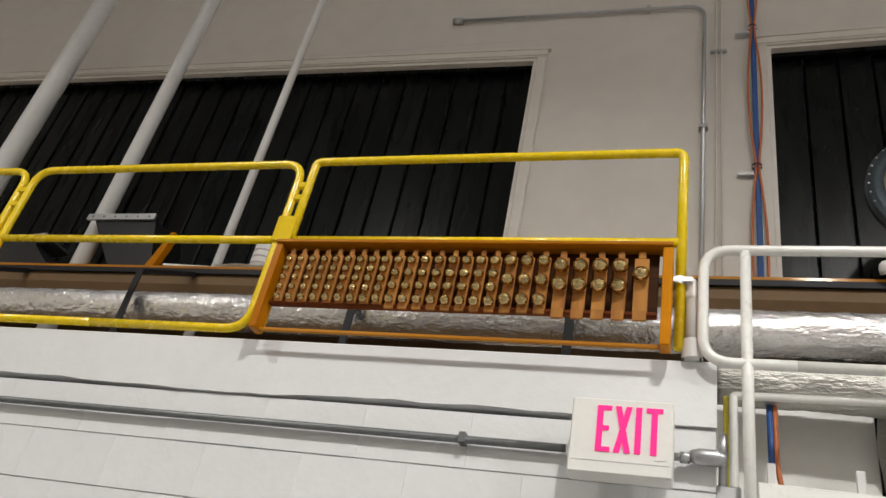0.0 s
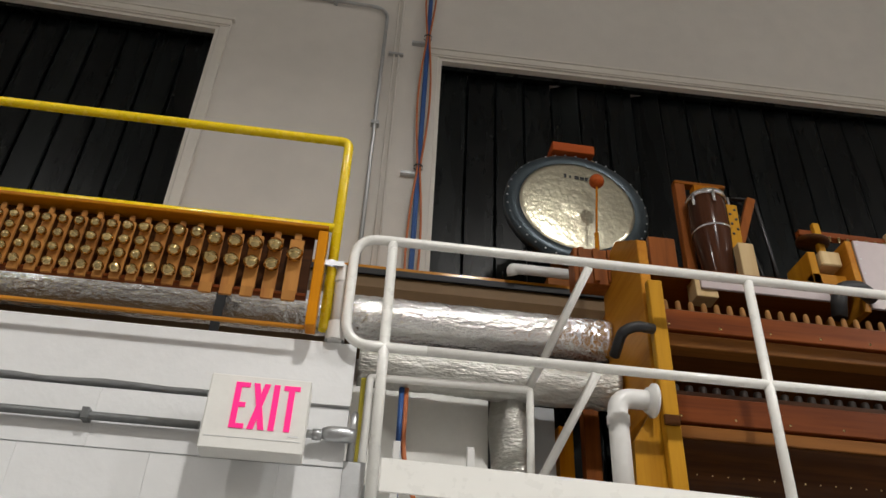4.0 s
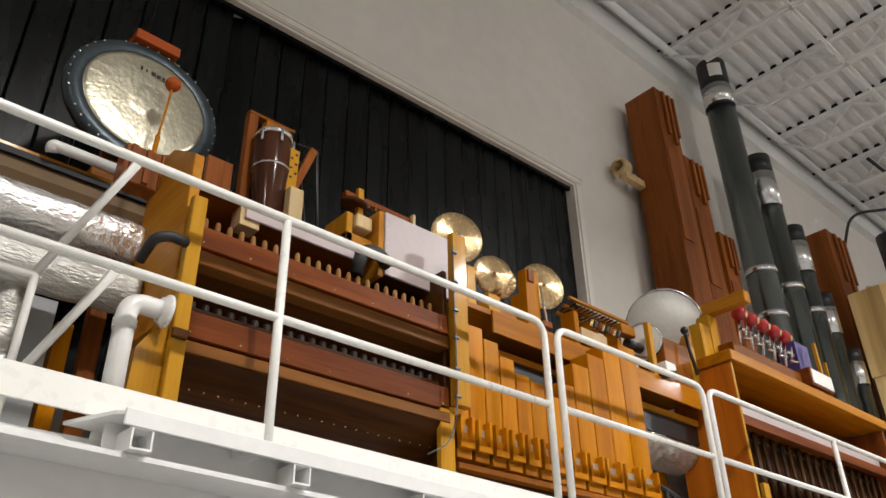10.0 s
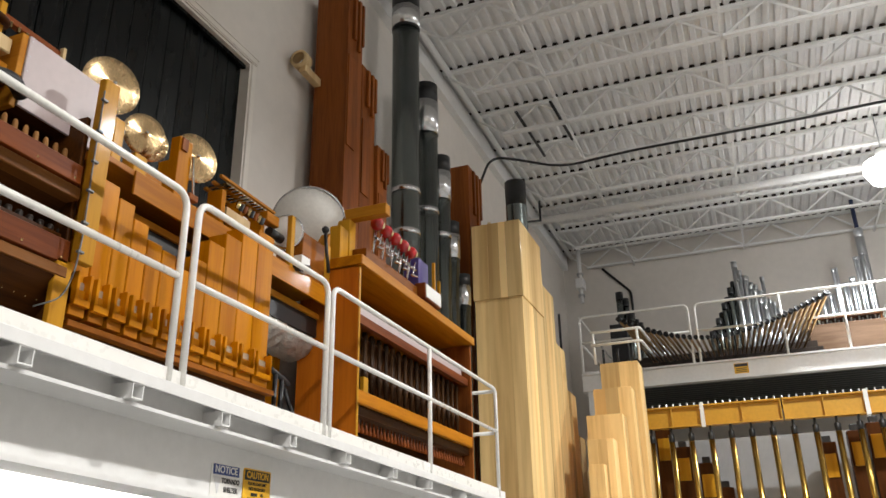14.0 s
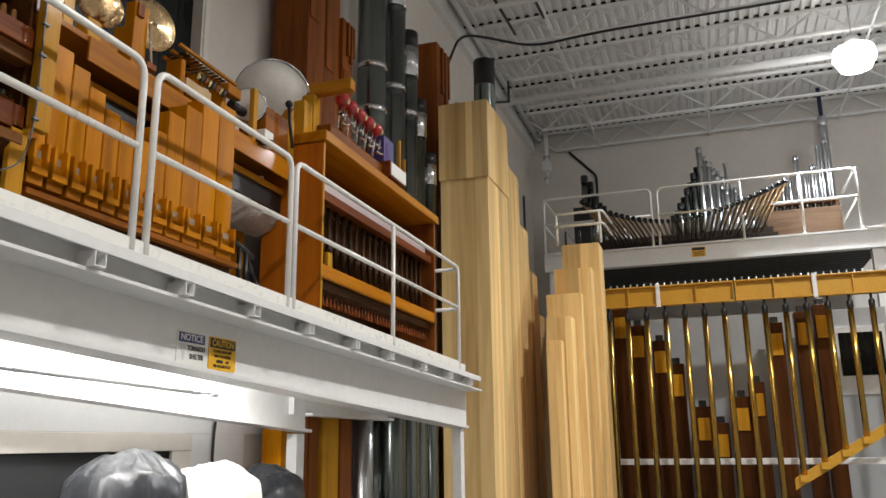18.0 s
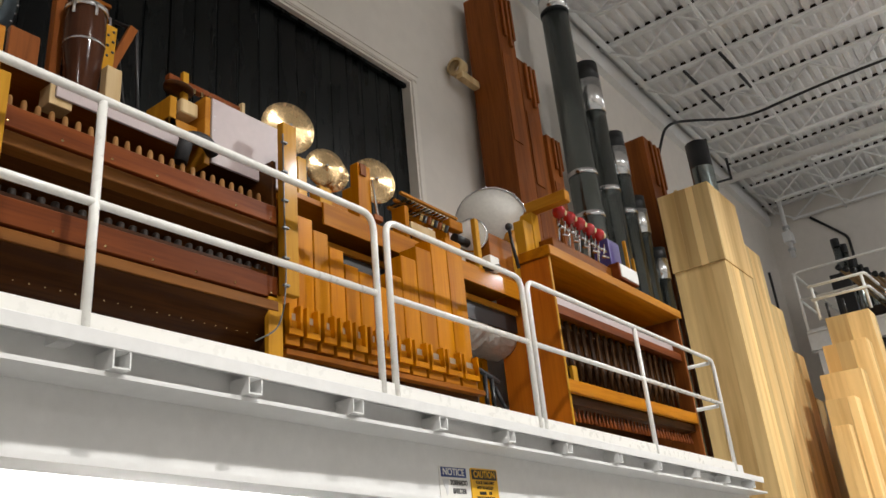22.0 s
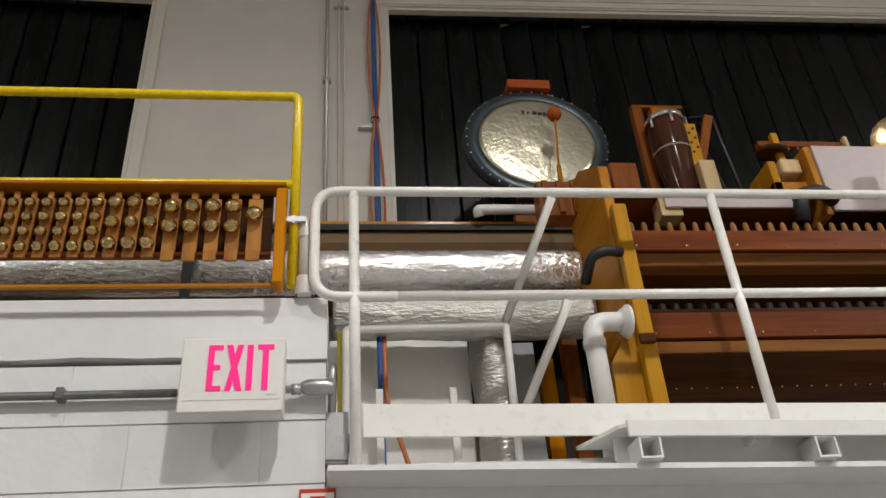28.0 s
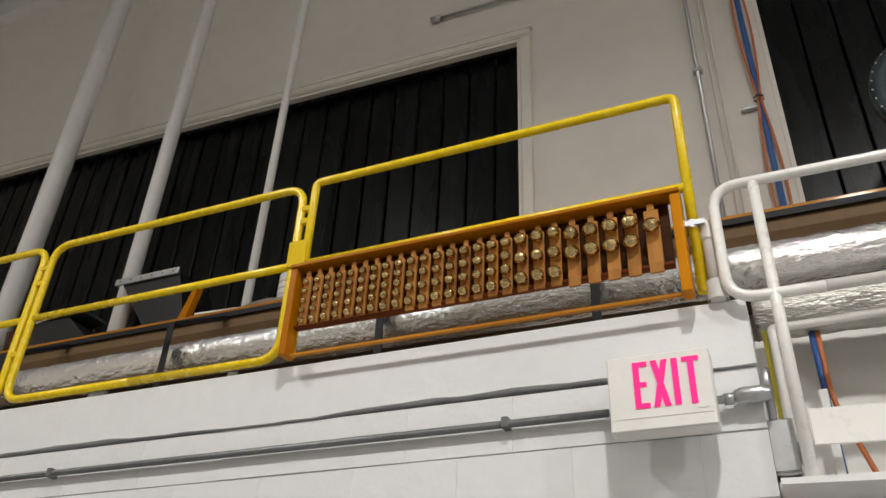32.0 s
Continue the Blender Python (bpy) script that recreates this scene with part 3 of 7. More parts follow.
fixed("wall_block_return", bx(XB1 - 0.2, XB1 - 0.004, Y_BLOCK + 0.2, Y_WALL, 0, Z_BLOCK - 0.21), BLOCK, "white-painted block return wall", "wall")

# ---- steel gallery ----
XD1 = 8.45
fixed("gallery_floor", bx(XB1 + 0.002, XD1, Y_BLOCK + 0.03, Y_WALL, Z_DECK - 0.06, Z_DECK), STEEL, "white-painted steel gallery floor", "floor")
beam = tagged(new("gallery_beam"), "white-painted deep steel edge beam of the gallery", "beam")
beam.location = (XB1, Y_BLOCK, 0)
def falling(bm, slope, x0):
    """Lets a long member fall evenly along x."""
    for v in bm.verts:
        v.co.z += slope * (v.co.x - x0)
    return bm


BS, BX = -0.0455, 2.35
part("web", prism([(XB1 + 0.01, 1.965 + BS * (XB1 + 0.01 - BX)), (XD1 + 0.05, 1.965 + BS * (XD1 + 0.05 - BX)), (XD1 + 0.05, Z_DECK), (XB1 + 0.01, Z_DECK)], Y_BLOCK, Y_BLOCK + 0.028, "xz"), STEEL, beam)
part("top_flange", falling(bx(XB1 + 0.01, XD1 + 0.05, 2.365, Y_BLOCK - 0.001, 2.252, 2.2685), -0.0268, 0.93), STEEL, beam)
part("bottom_flange", falling(bx(XB1 + 0.01, XD1 + 0.05, Y_BLOCK - 0.03, Y_BLOCK + 0.16, 1.94, 1.965), BS, BX), STEEL, beam)
lip = tagged(new("gallery_lip"), "white steel walkway lip carried on square tube outriggers", "walkway edge")
lip.location = (0.83, 2.27, 2.36)
LS, LX = -0.0268, 0.93
XL0, XL1 = 0.86, 8.3
part("plate", falling(prism([(XL0 - 0.10, 2.548), (XL0 - 0.02, 2.345), (XL0, 2.33), (XL1, 2.33), (XL1, 2.548)], 2.366, 2.378, "xy"), LS, LX), STEEL, lip)
part("front_edge", falling(bx(XL0, XL1, 2.318, 2.33, 2.333, 2.387, bev=0.003), LS, LX), STEEL, lip)
part("back_plate", falling(bx(XL0 - 0.015, XL1, 2.430, 2.436, 2.269, 2.3655), LS, LX), STEEL, lip)
LUGS = [0.922, 1.477, 2.04, 2.612, 3.223, 3.84, 4.485, 5.18, 5.83, 6.59, 7.30, 7.98]
for i, lx in enumerate(LUGS):
    bm = bmesh.new()
    w, t = 0.034, 0.006
    zl = 2.338 + LS * (lx - LX)
    for a in ((lx - w, lx - w + t, zl - 0.068, zl - 0.001), (lx + w - t, lx + w, zl - 0.068, zl - 0.001), (lx - w + t, lx + w - t, zl - 0.068, zl - 0.062), (lx - w + t, lx + w - t, zl - 0.007, zl - 0.001)):
        box(bm, a[0], a[1], 2.322, 2.50, a[2], a[3])
    part("outrigger_tube", bm, STEEL, lip, "open-ended square tube outrigger")
for lx in (1.30, 3.30, 4.52, 5.2, 6.9):
    part("bolt_pad", bx(lx - 0.03, lx + 0.03, 2.36, 2.43, 2.335 + LS * (lx - LX), 2.366 + LS * (lx - LX)), STEEL, lip)
# columns under the beams
for cx, cy, w, zc in ((6.37, 3.40, 0.14, 1.60), (8.38, 2.56, 0.12, 1.665)):
    c = thing("gallery_column", "white-painted square steel column under the gallery", "column", (cx, cy, 0), "gallery columns")
    part("shaft", bx(cx - w / 2, cx + w / 2, cy, cy + 0.1, 0.012, zc, bev=0.004), STEEL, c)
    part("base_plate", bx(cx - 0.13, cx + 0.13, cy - 0.08, cy + 0.18, 0.0, 0.012), STEEL, c)
ib = tagged(new("inner_beam"), "white-painted steel beam under the back of the gallery", "beam")
ib.location = (3, 3.4, 1.7)
IS, IX = -0.057, 3.16
part("web", prism([(XB1 + 0.01, 1.826 + IS * (XB1 + 0.01 - IX)), (6.5, 1.826 + IS * (6.5 - IX)), (6.5, Z_DECK - 0.062), (XB1 + 0.01, Z_DECK - 0.062)], 3.43, 3.455, "xz"), STEEL, ib)
part("flange", falling(bx(XB1 + 0.01, 6.5, 3.36, 3.52, 1.80, 1.826), IS, IX), STEEL, ib)
part("far_web", bx(6.502, 8.43, 3.43, 3.455, 1.78, Z_DECK - 0.062), STEEL, ib)
part("far_flange", bx(6.502, 8.43, 3.36, 3.52, 1.755, 1.78), STEEL, ib)
part("end_plate", bx(6.20, 6.215, 3.38, 3.43, 1.76, 2.2), STEEL, ib)
for k in range(4):
    part("bolt", turned([(0, 0.016), (0.014, 0.016), (0.014, 0)], (6.26, 3.43, 1.84 + k * 0.09), (0, -1, 0), 6), STEEL, ib)
fixed("gallery_soffit", bx(XB1 + 0.01, XD1, Y_BLOCK + 0.165, 3.42, 2.24, 2.26), STEEL, "white-painted underside of the gallery", "ceiling")

# ---- railings ----
def rail_panel(name, material, x0, x1, zt, zm, zb, y, posts, label, bottom=False, r=0.019, left_round=True, right_round=True, category="railing", corner=0.09, square_end=False):
    t = thing(name, label, category, ((x0 + x1) / 2, y, zb), "railings")
    pts = [(x0, y, zb if left_round else zt), (x0, y, zt), (x1, y, zt), (x1, y, zb if right_round else zt)]
    if not left_round:
        pts = pts[1:]
    if not right_round:
        pts = pts[:-1]
    if bottom:
        pts = [((x0 + x1) / 2, y, zb), (x0, y, zb), (x0, y, zt), (x1, y, zt), (x1, y, zb), ((x0 + x1) / 2, y, zb)]
    part("frame_tube", tube(bmesh.new(), rounded(pts, corner, 6), r, 14), material, t)
    if square_end:
        part("corner_joint", tube(bmesh.new(), [(x1 - 0.10, y, zt), (x1, y, zt), (x1, y, zt - 0.10)], r * 1.03, 14), material, t)
    part("mid_rail", rod((x0 + r * 0.6, y, zm), (x1 - r * 0.6, y, zm), r * 0.95, 14), material, t)
    for px in posts:
        part("post", rod((px, y, zb), (px, y, zt - r * 0.7), r, 14), material, t)
    return t


ZT, ZM = 3.354, 2.911
# white railing: first panel has a looped end
t = thing("railing", "white-painted tubular steel guard railing on the gallery edge", "railing", (1.4, Y_RAIL, Z_DECK), "railings")
y = Y_RAIL
part("top_rail", tube(bmesh.new(), rounded([(0.2, y, ZM), (-0.086, y, ZM), (-0.086, y, ZT), (2.985, y, ZT), (2.985, y, Z_DECK)], 0.095, 7), 0.0185, 14), RAILW, t)
part("mid_rail", rod((0.15, y, ZM), (2.97, y, ZM), 0.018, 14), RAILW, t)
for px in (0.052, 1.432):
    part("post", rod((px, y, 2.30), (px, y, ZT - 0.01), 0.0185, 14), RAILW, t)
part("toe_board", falling(bx(0.075, 8.08, y - 0.006, y + 0.004, 2.415, 2.522, bev=0.002), -0.0225, 0.075), RAILW, t)
rail_panel("railing", RAILW, 3.085, 4.46, ZT, ZM, Z_DECK - 0.03, Y_RAIL, [], "white-painted tubular steel gate panel of the railing")
rail_panel("railing", RAILW, 4.53, 8.10, ZT, ZM, Z_DECK - 0.10, Y_RAIL, [6.25], "white-painted tubular steel end panel of the railing")
t = thing("railing", "white-painted short return railing at the gallery end", "railing", (8.04, 2.9, Z_DECK), "railings")
for zz in (ZT - 0.03, ZM - 0.02):
    part("rail", rod((8.06, Y_RAIL + 0.02, zz), (8.06, 3.3, zz), 0.02, 12), RAILW, t)
part("post", rod((8.06, 3.3, Z_DECK), (8.06, 3.3, ZT - 0.01), 0.02, 12), RAILW, t)
# stair railing behind, with its sloping braces
t = thing("stair_railing", "white-painted inner stair railing with sloping braces", "railing", (0.3, 2.9, Z_DECK))
part("rail", tube(bmesh.new(), rounded([(0.022, 2.9, 2.30), (0.022, 2.9, 2.985), (0.655, 2.9, 2.995), (0.648, 2.9, 2.30)], 0.014, 3), 0.0155, 12), RAILW, t)
part("brace", rod((0.80, Y_RAIL, ZT - 0.02), (0.655, 2.9, 3.01), 0.0165, 12), RAILW, t)
part("brace", rod((0.80, Y_RAIL, ZM - 0.02), (0.655, 2.9, 2.57), 0.0165, 12), RAILW, t)

# yellow railing on the block wall
ZYT, ZYM, ZYB = 3.846, 3.41, 2.972
YY = 2.53
rail_panel("yellow_railing", RAILY, -1.775, -0.163, ZYT, ZYM, ZYB, YY, [], "glossy yellow tubular guard railing on the block wall", corner=0.035, square_end=False)
rail_panel("yellow_railing", RAILY, -3.36, -1.835, ZYT - 0.01, ZYM, ZYB, YY, [], "glossy yellow tubular guard railing on the block wall", bottom=True, corner=0.10)
rail_panel("yellow_railing", RAILY, -5.0, -3.42, ZYT - 0.01, ZYM, ZYB, YY, [], "glossy yellow tubular guard railing on the block wall", bottom=True, corner=0.10)

# ---- long shelf and ducts along the wall ----
STRAPM = mat("dark grey steel", (0.016, 0.016, 0.018), 0.5, 0.0, 0.2, 5, spec=0.25)
sh = thing("wall_shelf", "long brown shelf with black edge strip above foil ducts", "shelf", (0, 3.7, 3.8))
part("top_board", bx(-8.9, 5.0, 3.46, 3.93, 3.845, 3.868, bev=0.003), HONEYX, sh)
part("edge_strip", bx(-8.9, 5.0, 3.452, 3.47, 3.812, 3.845), STRAPM, sh, "black edge strip")
def trough():
    bm = bmesh.new()
    prof = [(3.475, 3.814), (3.46, 3.74), (3.50, 3.66), (3.62, 3.60), (3.95, 3.58), (3.95, 3.60), (3.63, 3.62), (3.52, 3.675), (3.48, 3.74), (3.495, 3.814)]
    a = [bm.verts.new((-8.9, y, z)) for y, z in prof]
    b = [bm.verts.new((5.0, y, z)) for y, z in prof]
    for i in range(len(prof)):
        k = (i + 1) % len(prof)
        bm.faces.new((a[i], a[k], b[k], b[i]))
    bm.faces.new(a)
    bm.faces.new(b[::-1])
    return bm
part("trough", trough(), KRAFT, sh, "brown paper-covered rounded trough")
for bxx in (-7.4, -5.2, -4.2, -2.955, -1.67, -0.636):
    bm = bx(bxx - 0.02, bxx + 0.02, 3.045, 3.055, Z_BLOCK - 0.02, 3.575, bev=0.002)
    box(bm, bxx - 0.02, bxx - 0.012, 3.055, 3.085, Z_BLOCK - 0.02, 3.57)
    part("bracket", bm, STRAPM, sh, "dark steel angle bracket")
    part("bracket_arm", prism([(3.045, 3.576), (3.085, 3.576), (3.46, 3.79), (3.46, 3.825)], bxx - 0.02, bxx + 0.02, "yz"), STRAPM, sh, "dark steel angle bracket arm")
part("cleat", bx(-8.9, 5.0, 3.93, 4.0, 3.75, 3.845), HONEYX, sh)


def duct(name, pts, r, label, seed, material=FOIL, seg=44, step=0.02, amp=0.006, crease=0.009):
    """Foil-wrapped duct: a bulging sleeve with sharp small creases."""
    a, b = Vector(pts[0]), Vector(pts[-1])
    n = int((b - a).length / step)
    bm = tube(bmesh.new(), [a.lerp(b, i / n) for i in range(n + 1)], r, seg)
    for v in bm.verts:
        out = Vector((0, v.co.y - a.y, v.co.z - a.z)).normalized()
        bulge = noise.noise(v.co * 6.0 + Vector((seed, 0, 0))) * 0.6 + noise.noise(v.co * 19.0) * 0.4
        fold = abs(noise.noise(Vector((v.co.x * 16, v.co.y * 30, v.co.z * 30 + seed)))) + 0.5 * abs(noise.noise(v.co * 47))
        v.co += out * (bulge * amp - fold * crease)
    t = thing(name, label, "duct", a, "foil ducts")
    part("wrap", bm, material, t)
    return t


duct("foil_duct", [(-8.9, 3.2, 3.414), (1.09, 3.2, 3.414)], 0.102, "silver foil-wrapped insulated air duct under the shelf", 1)
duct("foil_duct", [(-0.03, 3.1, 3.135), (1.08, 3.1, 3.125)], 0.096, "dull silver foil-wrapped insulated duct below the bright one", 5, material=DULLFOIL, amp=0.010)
duct("foil_duct", [(2.7, 3.25, 3.40), (5.25, 3.25, 3.40)], 0.12, "silver foil-wrapped duct behind the wooden pipes", 9)
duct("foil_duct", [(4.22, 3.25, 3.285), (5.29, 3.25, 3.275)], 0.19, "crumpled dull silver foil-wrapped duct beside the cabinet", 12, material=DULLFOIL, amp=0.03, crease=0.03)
bm = tube(bmesh.new(), [(0.64, 3.24, Z_DECK), (0.64, 3.24, 2.6), (0.65, 3.23, 2.8), (0.645, 3.21, 2.95), (0.64, 3.16, 3.08)], 0.085, 24)
for v in bm.verts:
    v.co += Vector((noise.noise(v.co * 14) * 0.04, noise.noise(v.co * 11 + Vector((3, 0, 0))) * 0.04, noise.noise(v.co * 17) * 0.02))
fx = thing("flexible_duct", "crumpled foil flexible duct dropping from the main duct", "duct", (0.62, 3.3, Z_DECK))
part("sleeve", bm, DULLFOIL, fx)
for sx in (0.147, 0.43):
    solid("white_strip", bx(sx - 0.015, sx + 0.015, 2.94, 2.955, Z_DECK, 2.755, bev=0.003), PVC, "narrow white plastic strip standing on the gallery floor", "strip", "white strips")
solid("grey_panel", bx(0.72, 0.865, 3.33, 3.35, Z_DECK, 3.12, bev=0.003), PARTN, "grey painted panel behind the flexible duct", "panel")
# lower backdrop of the gallery behind the stair opening
solid("backing_board", bx(-0.05, 0.56, 3.30, 3.325, Z_DECK, 3.13, bev=0.003), SIGNW, "smooth white backing board behind the stair railing", "board")
solid("wood_upright", bx(0.99, 1.06, 3.30, 3.36, Z_DECK, 3.30), MAHOG, "red-brown wooden upright behind the duct", "post")
solid("wood_upright", bx(0.89, 0.955, 3.36, 3.44, Z_DECK, 3.05), ORANGE, "orange varnished wooden upright behind the duct", "post")

# ---- dark wooden wind chest rack ----
C0, C1 = 1.14, 2.50
ch = thing("organ_chest_rack", "dark mahogany organ chest rack with honey pine end posts", "organ chest", (1.8, 2.9, Z_DECK))
part("front_rail", bx(C0, C1, 2.70, 2.74, 3.222, 3.318, bev=0.004), DARKWP, ch)
part("ledge", bx(C0, C1, 2.695, 2.80, 3.145, 3.205, bev=0.004), LEDGE, ch, "lighter brown moulded ledge")
# sloped board in the darker wood, which carries the shade inside the rack
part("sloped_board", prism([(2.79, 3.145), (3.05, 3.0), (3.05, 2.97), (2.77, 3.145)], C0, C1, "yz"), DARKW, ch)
part("front_rail", bx(C0, C1, 2.70, 2.74, 2.832, 2.942, bev=0.004), DARKWP, ch)
part("ledge", bx(C0, C1, 2.695, 2.80, 2.768, 2.818, bev=0.004), LEDGE, ch, "lighter brown moulded ledge")
# lower sloped board darkened the same way for shade
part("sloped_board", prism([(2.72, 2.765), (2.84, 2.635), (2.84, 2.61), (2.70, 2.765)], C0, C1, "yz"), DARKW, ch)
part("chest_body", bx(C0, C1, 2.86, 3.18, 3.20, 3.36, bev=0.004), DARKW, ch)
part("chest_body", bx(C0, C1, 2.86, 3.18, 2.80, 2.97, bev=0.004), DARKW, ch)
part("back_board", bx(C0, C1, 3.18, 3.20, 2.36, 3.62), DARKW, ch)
part("end_panel", bx(1.095, C0 - 0.001, 2.72, 3.2, 2.9, 3.66, bev=0.004), HONEYY, ch, "honey pine end panel")
part("end_panel", prism([(2.72, 3.66), (3.2, 3.66), (3.2, 3.83), (2.98, 3.83)], 1.10, 1.135, "yz"), HONEYY, ch, "honey pine end panel")
part("post", bx(1.095, 1.155, 2.655, 2.695, Z_DECK, 3.42, bev=0.004), HONEY, ch, "honey pine front post")
part("foot_board", prism([(0.975, Z_DECK), (1.14, Z_DECK), (1.14, 2.93), (1.09, 2.90), (0.99, 2.74)], 2.70, 2.73, "xz"), HONEY, ch, "yellow pine foot board")
part("wear_block", bx(1.09, 1.15, 2.64, 2.655, 2.79, 2.83, bev=0.003), DARKW, ch)
part("post", bx(2.505, 2.60, 2.655, 2.70, 2.85, 3.80, bev=0.004), HONEY, ch, "honey pine front post")
part("foot_board", bx(2.44, 2.53, 2.70, 2.73, Z_DECK, 2.85, bev=0.003), HONEY, ch, "yellow pine foot board")
part("end_panel", bx(2.502, 2.53, 2.735, 3.2, 2.36, 3.60, bev=0.004), DARKW, ch)
cable = [(2.50, 2.65, 3.72), (2.497, 2.645, 3.3), (2.50, 2.64, 2.95), (2.495, 2.65, 2.78), (2.46, 2.66, 2.66), (2.36, 2.70, 2.60)]
part("cable", tube(bmesh.new(), rounded(cable, 0.05, 4), 0.004, 8), COND, ch, "grey metal-clad cable")
for zc in (3.66, 3.49, 3.33, 3.18, 3.02, 2.88):
    part("cable_clip", bx(2.486, 2.522, 2.636, 2.654, zc, zc + 0.012, bev=0.002), COND, ch, "grey cable clip")
for sx in [C0 + 0.04 + i * 0.213 for i in range(7)]:
    part("screw", turned([(0, 0.006), (0.003, 0.005), (0.004, 0)], (sx, 2.70, 3.245), (0, -1, 0), 8), BRASS, ch)
    part("screw", turned([(0, 0.006), (0.003, 0.005), (0.004, 0)], (sx, 2.70, 2.855), (0, -1, 0), 8), BRASS, ch)
for i in range(22):
    part("rivet", turned([(0, 0.004), (0.003, 0.003), (0.004, 0)], (C0 + 0.05 + i * 0.06, 2.79, 2.668), (0, -0.72, -0.69), 6), BRASS, ch)
peg = [(0, 0.014), (0.04, 0.012), (0.052, 0.008), (0.054, 0)]
me = mesh_of("peg", turned(peg, (0, 0, 0), (0, 0, 1), 8), wood("tan peg", (0.34, 0.17, 0.06), (0.24, 0.11, 0.035), "z", 0.5, 0.1))
me2 = mesh_of("valve_cap", turned([(0, 0.017), (0.03, 0.017), (0.036, 0.012), (0.036, 0)], (0, 0, 0), (0, 0, 1), 8), NEARBLACK)
for i in range(24):
    for m, yy, zz, nm in ((me, 2.79, 3.36, "peg"), (me2, 2.80, 2.992, "valve_cap")):
        o = new(nm, m)
        o.parent = ch
        o.matrix_parent_inverse = Matrix.Translation(-base_of(ch))
        o.matrix_basis = pose(C0 + 0.075 + i * 0.0565, yy, zz)
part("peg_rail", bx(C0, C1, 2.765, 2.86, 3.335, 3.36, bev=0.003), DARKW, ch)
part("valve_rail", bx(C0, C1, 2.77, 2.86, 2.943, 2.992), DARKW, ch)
hose = rounded([(0.965, 2.76, 3.11), (0.968, 2.66, 3.165), (1.02, 2.64, 3.185), (1.095, 2.66, 3.19)], 0.04, 6)
solid("rubber_hose", tube(bmesh.new(), hose, 0.021, 14), RUBBER, "short curved black rubber wind hose on the rack end", "hose")
# white plastic wind pipe
pv = thing("plastic_wind_pipe", "white plastic wind pipe with elbow and flange", "pipe", (0.93, 2.68, Z_DECK))
part("pipe", tube(bmesh.new(), rounded([(0.922, 2.66, Z_DECK), (0.922, 2.66, 2.885), (1.05, 2.66, 2.885)], 0.075, 7), 0.037, 18), PVC, pv)
part("collar", turned([(0, 0.042), (0.035, 0.042)], (0.922, 2.66, 2.775), (0, 0, 1), 18), PVC, pv)
part("flange", turned([(0, 0.0), (0, 0.048), (0.016, 0.052), (0.020, 0.064), (0.032, 0.064), (0.032, 0)], (1.036, 2.66, 2.885), (1, 0, 0), 22), PVC, pv)

# ---- toy shelf over the rack ----
ts = thing("toy_shelf", "mahogany shelf with pale front strip above the rack", "shelf", (1.8, 3.1, 3.6))
part("board", bx(1.14, 2.16, 2.86, 3.455, 3.60, 3.64, bev=0.003), MAHOGX, ts)
part("front_strip", bx(1.42, 2.02, 2.845, 2.86, 3.535, 3.61, bev=0.003), LILAC, ts, "pale primed front strip")
part("red_board", bx(1.27, 1.40, 3.0, 3.03, 3.64, 3.90, bev=0.003), MAHOG, ts)
part("block", bx(1.40, 1.50, 2.86, 2.95, 3.50, 3.60, bev=0.003), PALE, ts)

# gong with its mallet
GONGRED = wood("red stained block", (0.42, 0.085, 0.016), (0.30, 0.055, 0.010), "x", 0.4, 0.3, 0.05)
GC = Vector((1.066, 3.42, 4.372))
gong = thing("gong", "large hammered bronze gong with dark rim on a wooden stand", "gong", (1.06, 3.55, 3.868))
tilt = about(GC, rx=-6)
R = 0.405
part("plate", turn(turned([(-0.014, 0), (-0.0145, 0.06), (-0.013, 0.085), (-0.0108, 0.10), (-0.010, 0.12), (-0.010, 0.30), (-0.004, 0.325), (0.004, 0.332), (0.012, 0.3), (0.012, 0)], GC, (0, 1, 0), 56), tilt), GONGM, gong)
rim = part("rim", turn(turned([(-0.006, 0.325), (-0.012, 0.345), (-0.008, 0.385), (0.010, R), (0.055, R), (0.055, R - 0.01), (0.014, R - 0.012), (0.006, 0.33)], GC, (0, 1, 0), 56), tilt), GONGR, gong, "dark patinated rim")
for i in range(40):
    a = 2 * math.pi * i / 40 + 0.1
    if i % 9 == 4:
        continue
    p = GC + Vector((math.cos(a) * 0.392, -0.006, math.sin(a) * 0.392))
    part("rim_mark", turn(turned([(0, 0.006), (0.002, 0.005), (0.003, 0)], p, (0, -1, 0), 6), tilt), TIN, rim)
for i, (w, h) in enumerate(((0.016, 0.03), (0.012, 0.02), (0.03, 0.026), (0.03, 0.022), (0.022, 0.026))):
    bm = bx(GC.x - 0.06 + i * 0.03, GC.x - 0.06 + i * 0.03 + w * 0.8, GC.y - 0.0135, GC.y - 0.0115, GC.z + 0.215 - h / 2 - 0.003 * i, GC.z + 0.215 + h / 2 - 0.003 * i)
    part("mark_bar", turn(bm, tilt), BLACKP, gong, "black printed mark")
part("hanger_block", turn(bx(0.95, 1.20, 3.44, 3.62, 4.785, 4.85, bev=0.004), about((1.02, 3.5, 4.8), ry=1)), GONGRED, gong, "red-brown wooden hanger block")
for hx in (0.97, 1.18):
    part("cord", tube(bmesh.new(), [(hx, 3.50, 4.80), (hx + (0.09 if hx > 1.1 else -0.03), 3.47, 4.70)], 0.004, 6), PALE, gong)
part("stand_back", bx(0.96, 1.12, 3.60, 3.64, 3.868, 4.83, bev=0.004), MAHOG, gong)
